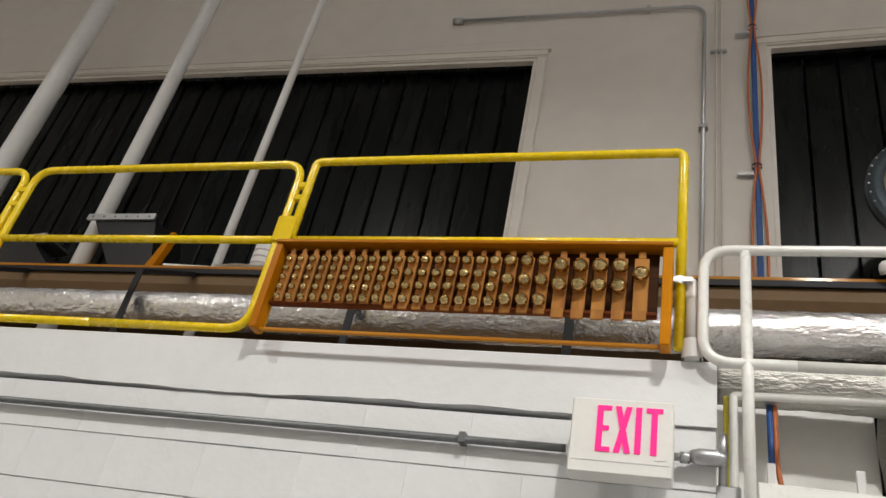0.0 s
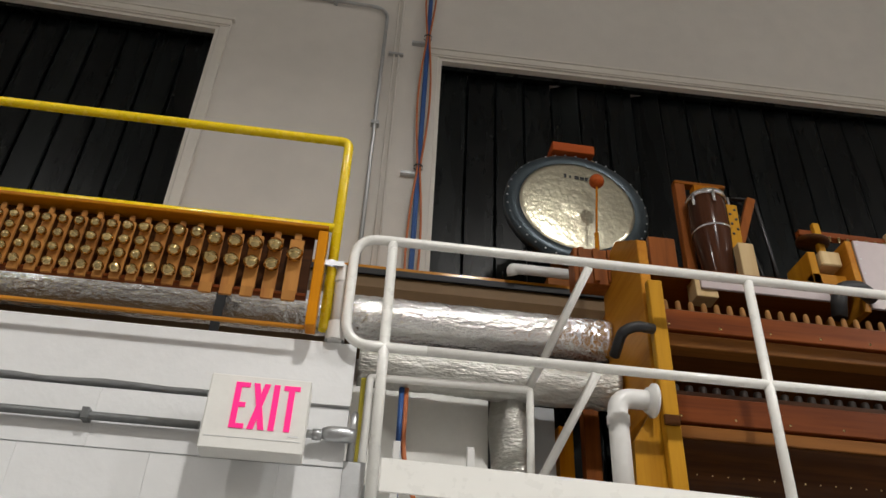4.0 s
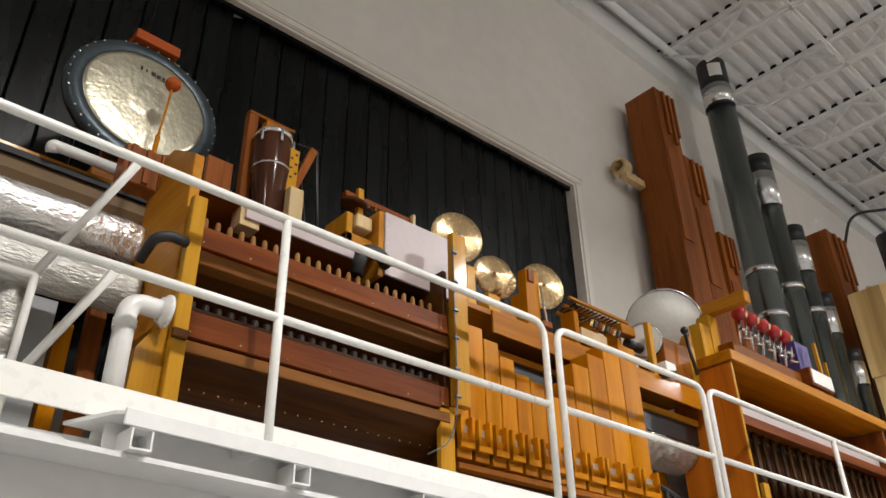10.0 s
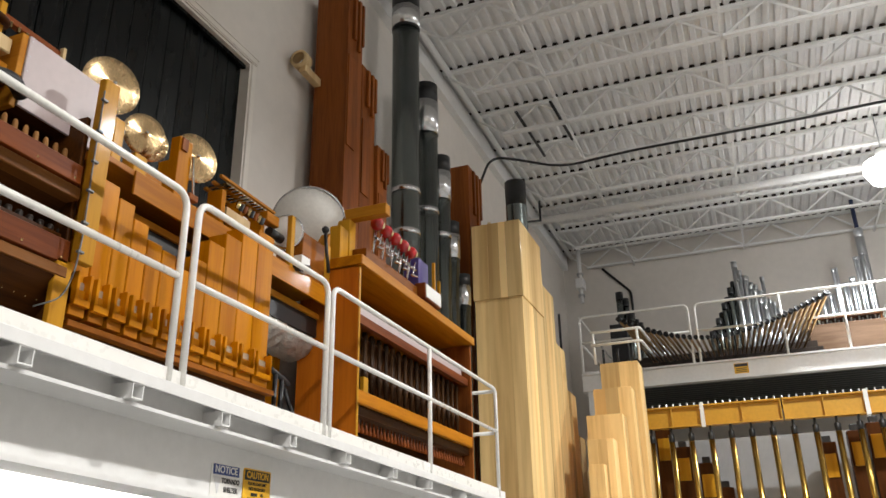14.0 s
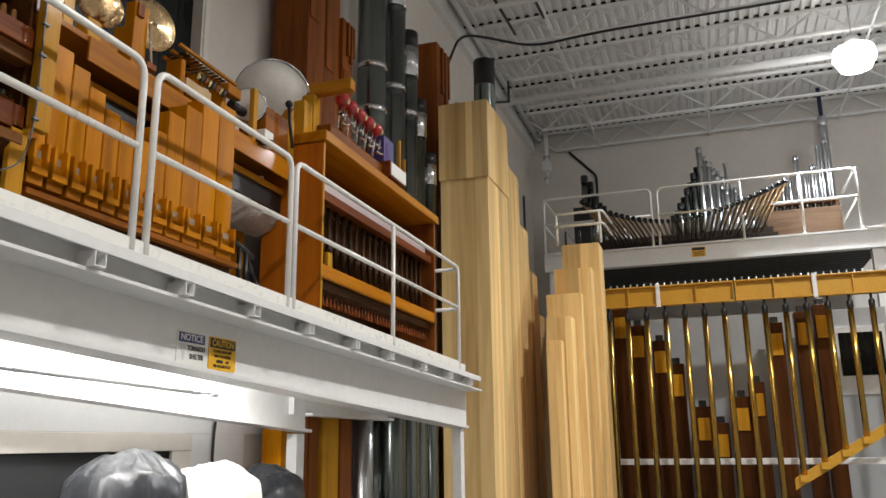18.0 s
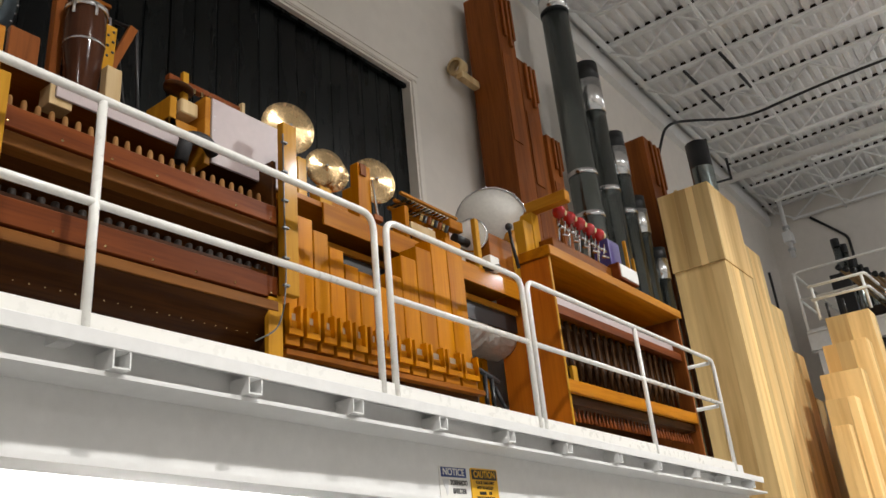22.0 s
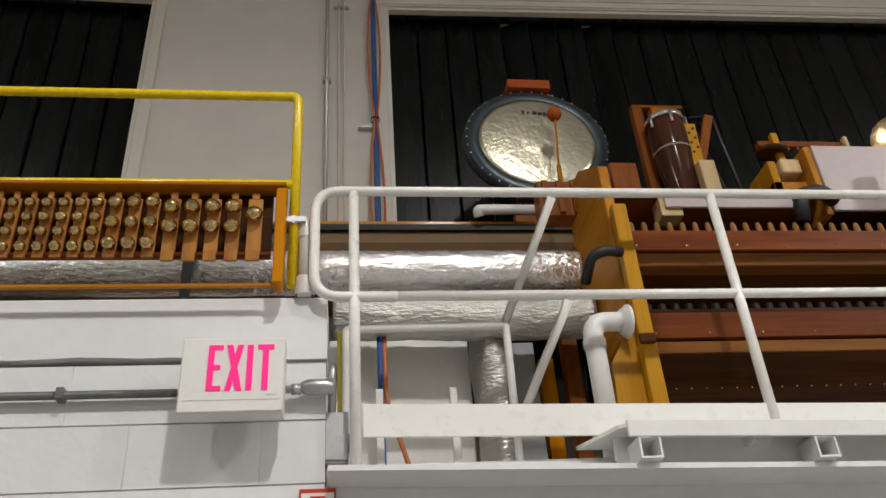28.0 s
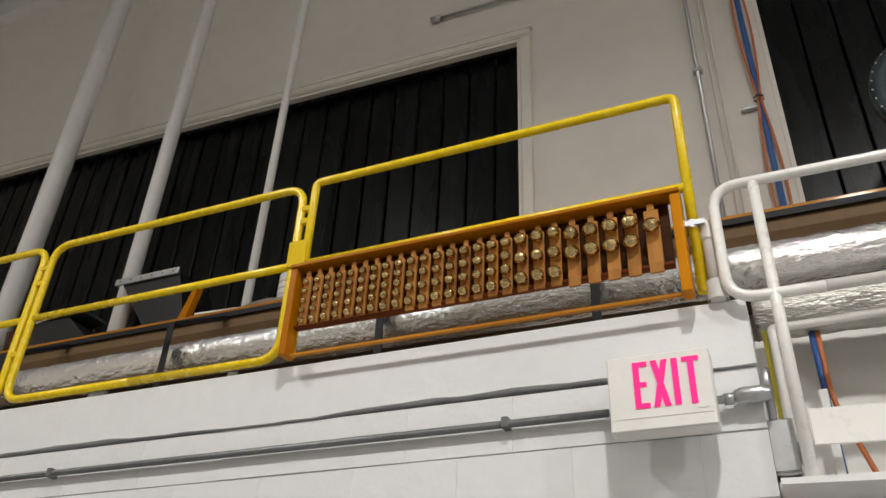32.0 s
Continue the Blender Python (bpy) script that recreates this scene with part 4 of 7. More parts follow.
part("stand_foot", bx(0.90, 1.22, 3.48, 3.64, 3.868, 3.93, bev=0.004), MAHOGX, gong)
part("striker_box", bx(0.93, 1.14, 3.10, 3.20, 3.66, 3.86, bev=0.004), MAHOG, gong, "red-brown striker mechanism box")
for i in range(3):
    part("striker_rib", bx(0.95 + i * 0.07, 0.975 + i * 0.07, 3.08, 3.10, 3.67, 3.85), MAHOG, gong)
mal = thing("gong_mallet", "red-brown round mallet on a thin wooden stick", "mallet", (1.13, 3.17, 3.84))
part("head", sphere((1.118, 3.22, 4.39), 0.04, 20, 14), GONGRED, mal)
part("stick", rod((1.117, 3.22, 4.36), (1.085, 3.20, 4.0), 0.006, 8), ORANGE, mal)
part("grip", rod((1.087, 3.20, 4.03), (1.072, 3.17, 3.84), 0.012, 8), ORANGE, mal)
part("lug", bx(1.04, 1.11, 3.15, 3.2, 3.78, 3.86, bev=0.003), ORANGE, mal)

# white plastic tube lying on the shelf
solid("plastic_tube", tube(bmesh.new(), rounded([(0.70, 3.42, 3.87), (0.69, 3.40, 3.90), (1.0, 3.40, 3.90)], 0.03, 5), 0.027, 16), PVC, "white plastic tube lying on the shelf", "pipe")

# barrel drum in its wooden case
dr = thing("barrel_drum", "dark brown lacquered barrel drum with chrome hoop", "drum", (1.70, 3.16, 3.66))
DB = (1.668, 3.12, 3.645)
part("shell", turned([(0, 0), (0, 0.055), (0.06, 0.062), (0.22, 0.082), (0.40, 0.099), (0.53, 0.101), (0.625, 0.092)], DB, (0.0, 0.03, 1), 30), DRUMW, dr)
hoop = part("hoop", turned([(0.605, 0.095), (0.605, 0.105), (0.632, 0.105), (0.632, 0.088), (0.62, 0.088)], DB, (0.0, 0.03, 1), 30), CHROME, dr, "chrome hoop")
part("skin", turned([(0.622, 0.088), (0.624, 0)], DB, (0.0, 0.03, 1), 30), SKIN, dr)
part("band", turned([(0.40, 0.1), (0.40, 0.1025), (0.412, 0.1025), (0.412, 0.1)], DB, (0.0, 0.03, 1), 30), CHROME, dr)
for a in (-150, -95, -30, 40):
    c = Vector(DB) + Vector((0.108 * math.cos(radians(a)), 0.108 * math.sin(radians(a)) + 0.018, 0.58))
    part("lug", tube(bmesh.new(), [c + Vector((0, 0, 0.04)), c - Vector((0, 0, 0.035))], 0.008, 8), CHROME, hoop)
cs = thing("drum_case", "red-brown open wooden drum case with striker", "case", (1.72, 3.3, 3.64))
part("side", bx(1.545, 1.60, 3.20, 3.25, 3.64, 4.43, bev=0.003), MAHOG, cs)
part("side", bx(1.80, 1.83, 3.22, 3.26, 3.64, 4.43, bev=0.003), MAHOG, cs)
part("top", bx(1.545, 1.83, 3.20, 3.25, 4.431, 4.452, bev=0.003), MAHOGX, cs)
part("cross_board", bx(1.60, 1.80, 3.225, 3.245, 3.64, 3.98, bev=0.002), DARKW, cs)
part("striker", bx(1.63, 1.77, 3.16, 3.22, 4.345, 4.40, bev=0.003), ORANGEX, cs)
part("striker_arm", turn(bx(1.83, 1.875, 3.10, 3.13, 3.98, 4.31, bev=0.003), about((1.85, 3.1, 4.15), ry=20)), MAHOG, cs)
bm = bx(1.73, 1.788, 3.06, 3.08, 3.93, 4.205, bev=0.003)
part("drilled_plate", turn(bm, about((1.76, 3.07, 4.1), ry=2)), HONEY, cs)
for i in range(6):
    part("hole", turned([(0, 0.008), (0.002, 0.008), (0.002, 0)], (1.745 + 0.027 * (i % 2), 3.059, 4.02 + 0.030 * i), (0, -1, 0), 8), BLACKP, cs)
part("pale_block", bx(1.72, 1.80, 3.0, 3.055, 3.64, 3.925, bev=0.004), PALE, cs, "pale maple block")
part("strut", tube(bmesh.new(), [(1.85, 3.2, 4.36), (1.93, 3.12, 4.30), (1.95, 3.08, 3.66)], 0.010, 6), BLACKP, cs, "thin black metal strut")
part("strut", tube(bmesh.new(), [(1.90, 3.25, 4.30), (1.93, 3.14, 3.66)], 0.007, 6), BLACKP, cs)

# grey box with wooden mechanism
gb = thing("percussion_box", "grey primed percussion box with wooden end and levers", "box", (2.4, 2.95, 3.5))
fr = part("front", bx(2.20, 2.655, 2.835, 2.85, 3.515, 3.885, bev=0.003), LILAC, gb)
part("bottom", bx(2.20, 2.655, 2.85, 3.2, 3.515, 3.53), DARKW, gb)
part("top", bx(2.20, 2.655, 2.85, 3.2, 3.87, 3.884), LILAC, gb)
part("back", bx(2.20, 2.655, 3.185, 3.2, 3.53, 3.87), DARKW, gb)
part("end", bx(2.165, 2.20, 2.845, 3.2, 3.50, 3.885, bev=0.003), HONEYY, gb)
for i in range(5):
    part("nail", turned([(0, 0.004), (0.002, 0.003), (0.003, 0)], (2.215, 2.835, 3.54 + i * 0.08), (0, -1, 0), 6), TIN, fr)
part("lever_frame", bx(2.0, 2.165, 2.90, 2.95, 3.66, 3.72, bev=0.003), HONEYX, gb)
part("lever_frame", bx(2.0, 2.04, 2.90, 3.1, 3.64, 3.84, bev=0.003), HONEY, gb)
part("lever_block", bx(2.05, 2.15, 2.88, 2.96, 3.76, 3.84, bev=0.006), PALE, gb)
part("drive_disc", turned([(0, 0), (0, 0.075), (0.02, 0.08), (0.028, 0.075), (0.028, 0)], (2.13, 3.03, 3.98), (0.1, -0.2, 1), 24), DARKW, gb)
part("rack_bar", bx(2.07, 2.56, 3.02, 3.06, 4.03, 4.065, bev=0.003), DARKWP, gb)
part("rack_post", bx(2.14, 2.175, 3.0, 3.03, 3.885, 4.10, bev=0.003), HONEY, gb)
part("rack_post", bx(2.525, 2.545, 3.0, 3.03, 3.885, 4.085, bev=0.002), PALE, gb)
for i in range(9):
    part("bolt", turned([(0, 0.009), (0.03, 0.009), (0.034, 0)], (2.12 + i * 0.048, 3.01, 3.995), (0, 0, 1), 6), BRASS, gb)
solid("rubber_hose", tube(bmesh.new(), rounded([(2.0, 2.8, 3.42), (2.02, 2.78, 3.56), (2.12, 2.78, 3.58), (2.2, 2.82, 3.56)], 0.07, 6), 0.034, 14), RUBBER, "curved black rubber wind hose under the box", "hose")


def cymbal(c, axis, r, label, mat_=CYMB):
    t = thing("cymbal", label, "cymbal", Vector(c) + Vector((0, 0.03, -0.25)), "cymbals")
    prof = [(0.026, 0.008), (0.024, 0.02), (0.017, r * 0.17), (0.0135, r * 0.24), (0.0105, r * 0.4), (0.006, r * 0.7), (0.0, r), (0.003, r), (0.009, r * 0.7), (0.0135, r * 0.4), (0.0165, r * 0.24), (0.02, r * 0.17), (0.028, 0.015)]
    plate = part("plate", turned([(-h, q) for h, q in prof], (0, 0, 0), (0, 0, 1), 44), mat_, t)
    plate.matrix_basis = Matrix.Translation(Vector(c)) @ Vector(axis).to_track_quat("Z", "Y").to_matrix().to_4x4()
    part("nut", turned([(-0.05, 0), (-0.05, 0.009), (-0.03, 0.011)], c, axis, 8), CHROME, t)
    part("rod", rod(Vector(c) - Vector(axis) * 0.03, Vector(c) + Vector(axis) * 0.14, 0.007, 8), GALV, t)
    part("stay", rod(Vector(c) + Vector(axis) * 0.13, Vector(c) + Vector(axis) * 0.13 + Vector((0, 0, -0.4)), 0.008, 8), GALV, t)
    return t


cymbal((2.865, 3.0, 4.062), (0.34, 0.92, 0.06), 0.166, "polished bronze cymbal mounted upright behind the post")
cymbal((3.44, 3.27, 4.12), (0.40, 0.90, 0.05), 0.140, "small polished bronze cymbal on the trap shelf")
cymbal((3.56, 3.34, 4.14), (0.50, 0.86, 0.05), 0.130, "small polished bronze cymbal on the trap shelf")
cymbal((3.755, 3.12, 4.08), (0.30, 0.94, 0.02), 0.168, "polished bronze cymbal behind a wooden block")

# trap shelf behind the wooden pipes
tr = thing("trap_shelf", "orange varnished shelf carrying drums and cymbals", "shelf", (4.0, 3.1, 3.55))
part("board", bx(2.62, 5.285, 2.93, 3.44, 3.58, 3.615, bev=0.003), ORANGEX, tr)
part("fascia", bx(3.05, 5.285, 2.915, 2.93, 3.47, 3.612, bev=0.003), ORANGEX, tr)
part("leg", bx(2.64, 2.72, 3.36, 3.42, Z_DECK, 3.58), ORANGE, tr)
part("leg", bx(5.2, 5.28, 3.36, 3.42, Z_DECK, 3.58), ORANGE, tr)
part("under_strip", bx(2.62, 5.285, 3.03, 3.05, 3.40, 3.44), HONEYX, tr)
part("under_curve", bx(2.62, 5.285, 3.05, 3.08, 3.26, 3.40), BLACKP, tr)
for x0, x1, y0, z1, mt in ((2.74, 2.92, 2.96, 3.80, HONEYX), (2.88, 2.95, 2.94, 3.86, HONEY), (3.06, 3.16, 2.95, 3.74, HONEY), (3.2, 3.35, 3.0, 3.7, ORANGEX), (3.44, 3.54, 3.04, 3.9, ORANGE)):
    solid("wooden_block", bx(x0, x1, y0, y0 + 0.09, 3.615, z1, bev=0.004), mt, "varnished wooden support block on the trap shelf", "block", "support blocks")
cb = thing("cymbal_striker", "orange wooden cymbal striker block with metal rod", "striker", (3.72, 3.02, 3.615))
part("block", turn(bx(3.43, 3.55, 2.98, 3.05, 3.615, 4.05, bev=0.004), about((3.5, 3.0, 3.6), ry=1)), ORANGE, cb)
part("notch", bx(3.45, 3.50, 2.965, 2.98, 3.96, 4.04), MAHOG, cb)
part("rod", rod((3.55, 2.965, 3.95), (3.57, 2.95, 3.70), 0.008, 8), CHROME, cb)
part("beater", bx(3.53, 3.61, 2.94, 2.98, 3.66, 3.70, bev=0.003), MAHOG, cb)
part("cup", turned([(0, 0.02), (0.05, 0.035), (0.05, 0.03), (0.01, 0.0)], (3.06, 3.1, 3.86), (0, -0.2, 1), 16), CHROME, cb)
# small bar percussion mechanism
gl = thing("bar_percussion", "small wooden bar percussion frame with metal bars", "percussion", (4.25, 3.1, 3.615))
for i in range(3):
    part("rail", bx(3.96, 4.62, 3.05 + i * 0.06, 3.075 + i * 0.06, 3.96 - i * 0.035 + 0.07, 3.98 - i * 0.035 + 0.07, bev=0.002), HONEYX, gl)
for i in range(14):
    part("bar", bx(3.99 + i * 0.044, 4.012 + i * 0.044, 3.03, 3.21, 3.985, 3.995), BRASS, gl)
for x0 in (3.99, 4.2, 4.46):
    part("support", bx(x0, x0 + 0.045, 3.06, 3.18, 3.615, 3.955, bev=0.003), ORANGE, gl)
part("panel", bx(4.0, 4.27, 3.02, 3.035, 3.74, 3.82), PALE, gl, "pale green-grey backing strip")
for i in range(8):
    part("magnet", turned([(0, 0.016), (0.05, 0.016), (0.05, 0)], (4.12 + i * 0.042, 3.03, 3.86), (0, -0.4, 1), 8), (BRASS, BLACKP, MAHOG)[i % 3], gl)
part("arm", bx(4.44, 4.60, 3.0, 3.07, 3.90, 3.98, bev=0.006), ORANGEX, gl)
part("motor", rod((4.50, 3.02, 3.84), (4.66, 3.02, 3.84), 0.035, 14), BLACKP, gl)

# ---- stopped wooden pipes with carved mouths ----
def wooden_pipe(x0, x1, zb, zt, y, group="wooden organ pipes"):
    w = x1 - x0
    t = thing("wooden_organ_pipe", "orange varnished wooden organ pipe with mouth block", "organ pipe", ((x0 + x1) / 2, y + 0.06, zb), group)
    body = part("body", bx(x0 + 0.003, x1 - 0.003, y, y + 0.13, zb + 0.13, zt, bev=0.004), ORANGE, t)
    part("foot", bx(x0 + 0.012, x1 - 0.012, y - 0.02, y + 0.11, zb, zb + 0.128, bev=0.003), ORANGEX, t)
    bm = bx(x0 + 0.012, x0 + 0.030, y - 0.048, y - 0.001, zb + 0.075, zb + 0.20, bev=0.002)
    box(bm, x1 - 0.030, x1 - 0.012, y - 0.048, y - 0.001, zb + 0.075, zb + 0.20, bev=0.002)
    box(bm, x0 + 0.012, x1 - 0.012, y - 0.046, y - 0.001, zb + 0.045, zb + 0.078, bev=0.002)
    part("mouth_frame", bm, ORANGE, body)
    part("mouth", bx(x0 + 0.031, x1 - 0.031, y - 0.014, y - 0.001, zb + 0.08, zb + 0.115), BLACKP, body, "dark mouth slot")
    part("lip", bx(x0 + 0.031, x1 - 0.031, y - 0.012, y - 0.001, zb + 0.116, zb + 0.165), LIPC, body, "dull cream upper lip")
    return t


TOPS = [3.40, 3.35, 3.30, 3.235, 3.165, 3.15, 3.10, 3.20, 3.35, 3.45, 3.55, 3.605]
XS = [2.555, 2.672, 2.79, 2.905, 3.02, 3.135, 3.25, 3.37, 3.51, 3.66, 3.82, 3.99, 4.17]
for i, zt in enumerate(TOPS):
    wooden_pipe(XS[i], XS[i + 1], 2.63 - 0.002 * i, zt, 2.745)
pc = thing("pipe_chest", "dark brown chest under the wooden pipes", "organ chest", (3.4, 2.85, Z_DECK))
part("top_rail", bx(2.56, 4.22, 2.71, 2.98, 2.575, 2.605, bev=0.003), MAHOGX, pc)
part("body", bx(2.58, 4.2, 2.76, 2.98, 2.46, 2.575), DARKW, pc)
part("leg", bx(2.60, 2.68, 2.80, 2.9, Z_DECK, 2.46), DARKW, pc)
part("leg", bx(4.1, 4.18, 2.80, 2.9, Z_DECK, 2.46), DARKW, pc)
# black stand beside the pipes
bs = thing("black_stand", "black metal folding stand beside the cabinet", "stand", (4.5, 2.85, Z_DECK))
part("bar", tube(bmesh.new(), [(4.36, 2.85, 2.80), (4.60, 2.85, 2.74)], 0.018, 8), BLACKP, bs)
for x0 in (4.44, 4.52):
    part("leg", rod((x0, 2.85, 2.78), (x0, 2.85, Z_DECK), 0.016, 8), BLACKP, bs)
part("leg", rod((4.55, 2.85, 2.7), (4.74, 2.80, Z_DECK), 0.014, 8), BLACKP, bs)
part("cross_bar", rod((4.44, 2.85, 2.55), (4.60, 2.83, 2.55), 0.01, 8), BLACKP, bs)

# ---- open mahogany cabinet ----
K0, K1, KY0, KY1, KT = 5.30, 7.95, 2.70, 3.22, 3.90
cab = thing("organ_cabinet", "open-fronted mahogany organ cabinet with rows of dark rods", "cabinet", (6.6, 2.95, Z_DECK))
part("side", bx(K0, K0 + 0.035, KY0, KY1, Z_DECK, KT - 0.09, bev=0.003), wood("cabinet side", (0.52, 0.145, 0.010), (0.39, 0.10, 0.007), "z", 0.36, 0.3, 0.02), cab)
part("side", bx(K1 - 0.035, K1, KY0, KY1, Z_DECK, KT - 0.09, bev=0.003), MAHOG, cab)
part("top", bx(K0 - 0.02, K1 + 0.02, KY0 - 0.03, KY1, KT - 0.085, KT, bev=0.006), ORANGEX, cab)
# front edges in lighter wood: lamplight falling on them is put into colour
part("edge_strip", bx(K0 - 0.02, K1 + 0.02, KY0 - 0.037, KY0 - 0.0305, KT - 0.083, KT - 0.004, bev=0.002), HONEYX, cab, "honey-toned front edge of the top, lamplight in its colour")
part("edge_strip", bx(K0 + 0.002, K0 + 0.03, KY0 - 0.006, KY0 - 0.0005, Z_DECK, KT - 0.09), HONEY, cab, "lighter front edge of the side, lamplight in its colour")
part("shelf_panel", bx(K0 + 0.036, K1 - 0.036, KY0 + 0.10, KY0 + 0.115, 3.45, 3.60, bev=0.002), LILAC, cab, "pinkish grey primed rail")
part("upper_floor", bx(K0 + 0.036, K1 - 0.036, KY0 + 0.116, KY1, 3.57, 3.60), ORANGEX, cab)
part("upper_back", bx(K0 + 0.036, K1 - 0.036, KY1 - 0.02, KY1, 2.36, KT - 0.09), DARKW, cab)
part("middle_rail", bx(K0 + 0.036, K1 - 0.036, KY0, KY0 + 0.03, 2.735, 2.838, bev=0.003), ORANGEX, cab, "orange varnished rail")
part("rod_rack", bx(K0 + 0.036, K1 - 0.036, KY0 + 0.03, KY0 + 0.09, 3.37, 3.445, bev=0.002), DARKWP, cab)
part("lower_rack", bx(K0 + 0.036, K1 - 0.036, KY0 + 0.04, KY0 + 0.2, 2.66, 2.73, bev=0.002), DARKW, cab)
part("valve_board", bx(K0 + 0.036, K1 - 0.036, KY0 + 0.20, KY0 + 0.22, 2.84, 3.37), DARKW, cab)
RODM = wood("dark brown action wood", (0.07, 0.032, 0.012), (0.025, 0.012, 0.006), "z", 0.45, 0.1, 0.35)
mr = mesh_of("action_rod", lathe(bmesh.new(), [(0, 0), (0, 0.012), (0.10, 0.014), (0.11, 0.022), (0.15, 0.022), (0.16, 0.013), (0.42, 0.011), (0.43, 0.02), (0.47, 0.018), (0.47, 0)], (0, 0, 0), (0, 0, 1), 8), RODM)
mb = mesh_of("spring_cup", lathe(bmesh.new(), [(0, 0.016), (0.02, 0.018), (0.05, 0.01), (0.10, 0.007), (0.10, 0)], (0, 0, 0), (0, 0, 1), 8), DARKWP)
for i in range(38):
    x = K0 + 0.09 + i * 0.067
    for m, yy, zz, nm in ((mr, KY0 + 0.12 + 0.02 * (i % 2), 2.90, "action_rod"), (mb, KY0 + 0.09, 2.55, "spring_cup")):
        o = new(nm, m)
        o.parent = cab
        o.matrix_parent_inverse = Matrix.Translation(-base_of(cab))
        o.matrix_basis = pose(x, yy, zz)
part("divider", bx(5.62, 5.70, KY0 + 0.1, KY0 + 0.13, 2.86, 3.0), HONEY, cab)
part("divider", bx(5.5, 5.95, KY0 + 0.05, KY0 + 0.09, Z_DECK + 0.02, 2.42), HONEYX, cab)

# drum and toys standing on the cabinet and shelf
bd = thing("bass_drum", "white-skinned bass drum with chrome hoop lying on its side", "drum", (5.5, 3.3, 4.0))
BC, BA = Vector((5.44, 3.26, 4.33)), Vector((0.82, 0.47, 0.28))
part("skin", turned([(-0.002, 0), (0.0, 0.305), (0.004, 0.307)], BC, BA, 48), SKIN, bd)
part("hoop", turned([(-0.01, 0.305), (-0.01, 0.316), (0.025, 0.316), (0.025, 0.307)], BC, BA, 48), CHROME, bd, "chrome hoop")
part("shell", turned([(0.02, 0.305), (0.30, 0.305), (0.30, 0)], BC, BA, 48), ORANGE, bd)
for a in range(0, 360, 45):
    u, v = frame_axes(BA)
    c = BC + (u * math.cos(radians(a)) + v * math.sin(radians(a))) * 0.318
    part("tension_rod", rod(c, c + BA.normalized() * 0.28, 0.006, 6), CHROME, bd)
part("cradle", bx(5.34, 5.75, 3.07, 3.5, 3.905, 4.06, bev=0.004), MAHOGX, bd, "wooden cradle")
tb = thing("tambourine", "round pale tambourine held in a wooden clamp", "tambourine", (4.72, 3.0, 3.6))
TC, TA = Vector((4.77, 3.05, 3.95)), Vector((0.92, 0.36, 0.1))
part("skin", turned([(0, 0), (0.002, 0.125)], TC, TA, 36), SKIN, tb)
part("frame_ring", turned([(-0.005, 0.123), (-0.005, 0.132), (0.05, 0.132), (0.05, 0.125)], TC, TA, 36), CHROME, tb)
part("clamp", bx(4.66, 4.71, 2.93, 2.97, 3.615, 4.02, bev=0.003), HONEY, tb)
part("pad", bx(4.74, 4.86, 2.88, 2.96, 3.615, 3.73, bev=0.004), SIGNW, tb)
part("coil", rod((4.70, 2.9, 3.62), (4.86, 2.9, 3.66), 0.03, 12), BLACKP, tb)
sb = thing("striker_box", "red-brown striker box with black arm on the trap shelf", "striker", (5.0, 3.0, 3.615))
part("box", bx(4.86, 5.19, 2.95, 3.06, 3.616, 3.97, bev=0.004), MAHOGX, sb)
part("arm", tube(bmesh.new(), [(5.10, 2.90, 4.06), (5.11, 2.89, 3.9), (5.14, 2.88, 3.72)], 0.014, 8), BLACKP, sb)
part("knob", sphere((5.10, 2.90, 4.07), 0.03, 12, 8), BLACKP, sb)
part("fork", rod((5.16, 2.94, 4.09), (5.09, 2.90, 4.05), 0.018, 8), BLACKP, sb)
part("side_block", bx(5.20, 5.285, 2.95, 3.06, 3.616, 4.0, bev=0.004), HONEY, sb)
part("wedge", prism([(5.20, 4.0), (5.285, 4.0), (5.285, 4.12)], 2.96, 3.04, "xz"), HONEYX, sb)
mt_ = thing("maraca_rack", "dark wooden rack holding red maracas on chrome clamps", "rack", (6.2, 2.85, KT))
part("base", bx(5.62, 6.75, 2.80, 2.98, KT, 4.10, bev=0.004), MAHOGX, mt_)
part("front_rail", bx(5.64, 6.73, 2.76, 2.80, KT, 3.98, bev=0.004), DARKWP, mt_)
for i in range(5):
    x = 5.75 + i * 0.185
    m = thing("maraca", "glossy red maraca with pale flash", "maraca", (x + 0.05, 2.82, 4.10), "maracas")
    hd = part("head", sphere((x + 0.05, 2.79, 4.385), 0.062, 20, 14), REDG, m)
    part("flash", turned([(0.0, 0.026), (0.004, 0.02), (0.006, 0)], (x + 0.065, 2.733, 4.36), (0.2, -0.95, -0.3), 12), PALE, hd)
    part("stem", rod((x + 0.05, 2.80, 4.33), (x + 0.06, 2.84, 4.10), 0.012, 10), CHROME, m)
    part("clamp", rod((x - 0.02, 2.765, 4.22), (x + 0.10, 2.765, 4.22), 0.014, 10), CHROME, m)
    part("clamp_screw", turned([(0, 0.016), (0.03, 0.016), (0.035, 0.008), (0.07, 0.008), (0.07, 0)], (x + 0.02, 2.77, 4.15), (0, -0.6, -0.3), 10), CHROME, m)
    part("wing", rod((x + 0.02, 2.75, 4.17), (x + 0.055, 2.75, 4.28), 0.009, 8), CHROME, m)
pb = thing("purple_box", "small purple painted box with wooden slats", "box", (6.9, 2.85, KT))
part("body", bx(6.85, 7.10, 2.84, 3.0, 4.08, 4.46, bev=0.004), PURPLE, pb)
part("stand", bx(6.88, 7.08, 2.86, 2.98, KT, 4.08, bev=0.003), MAHOG, pb)
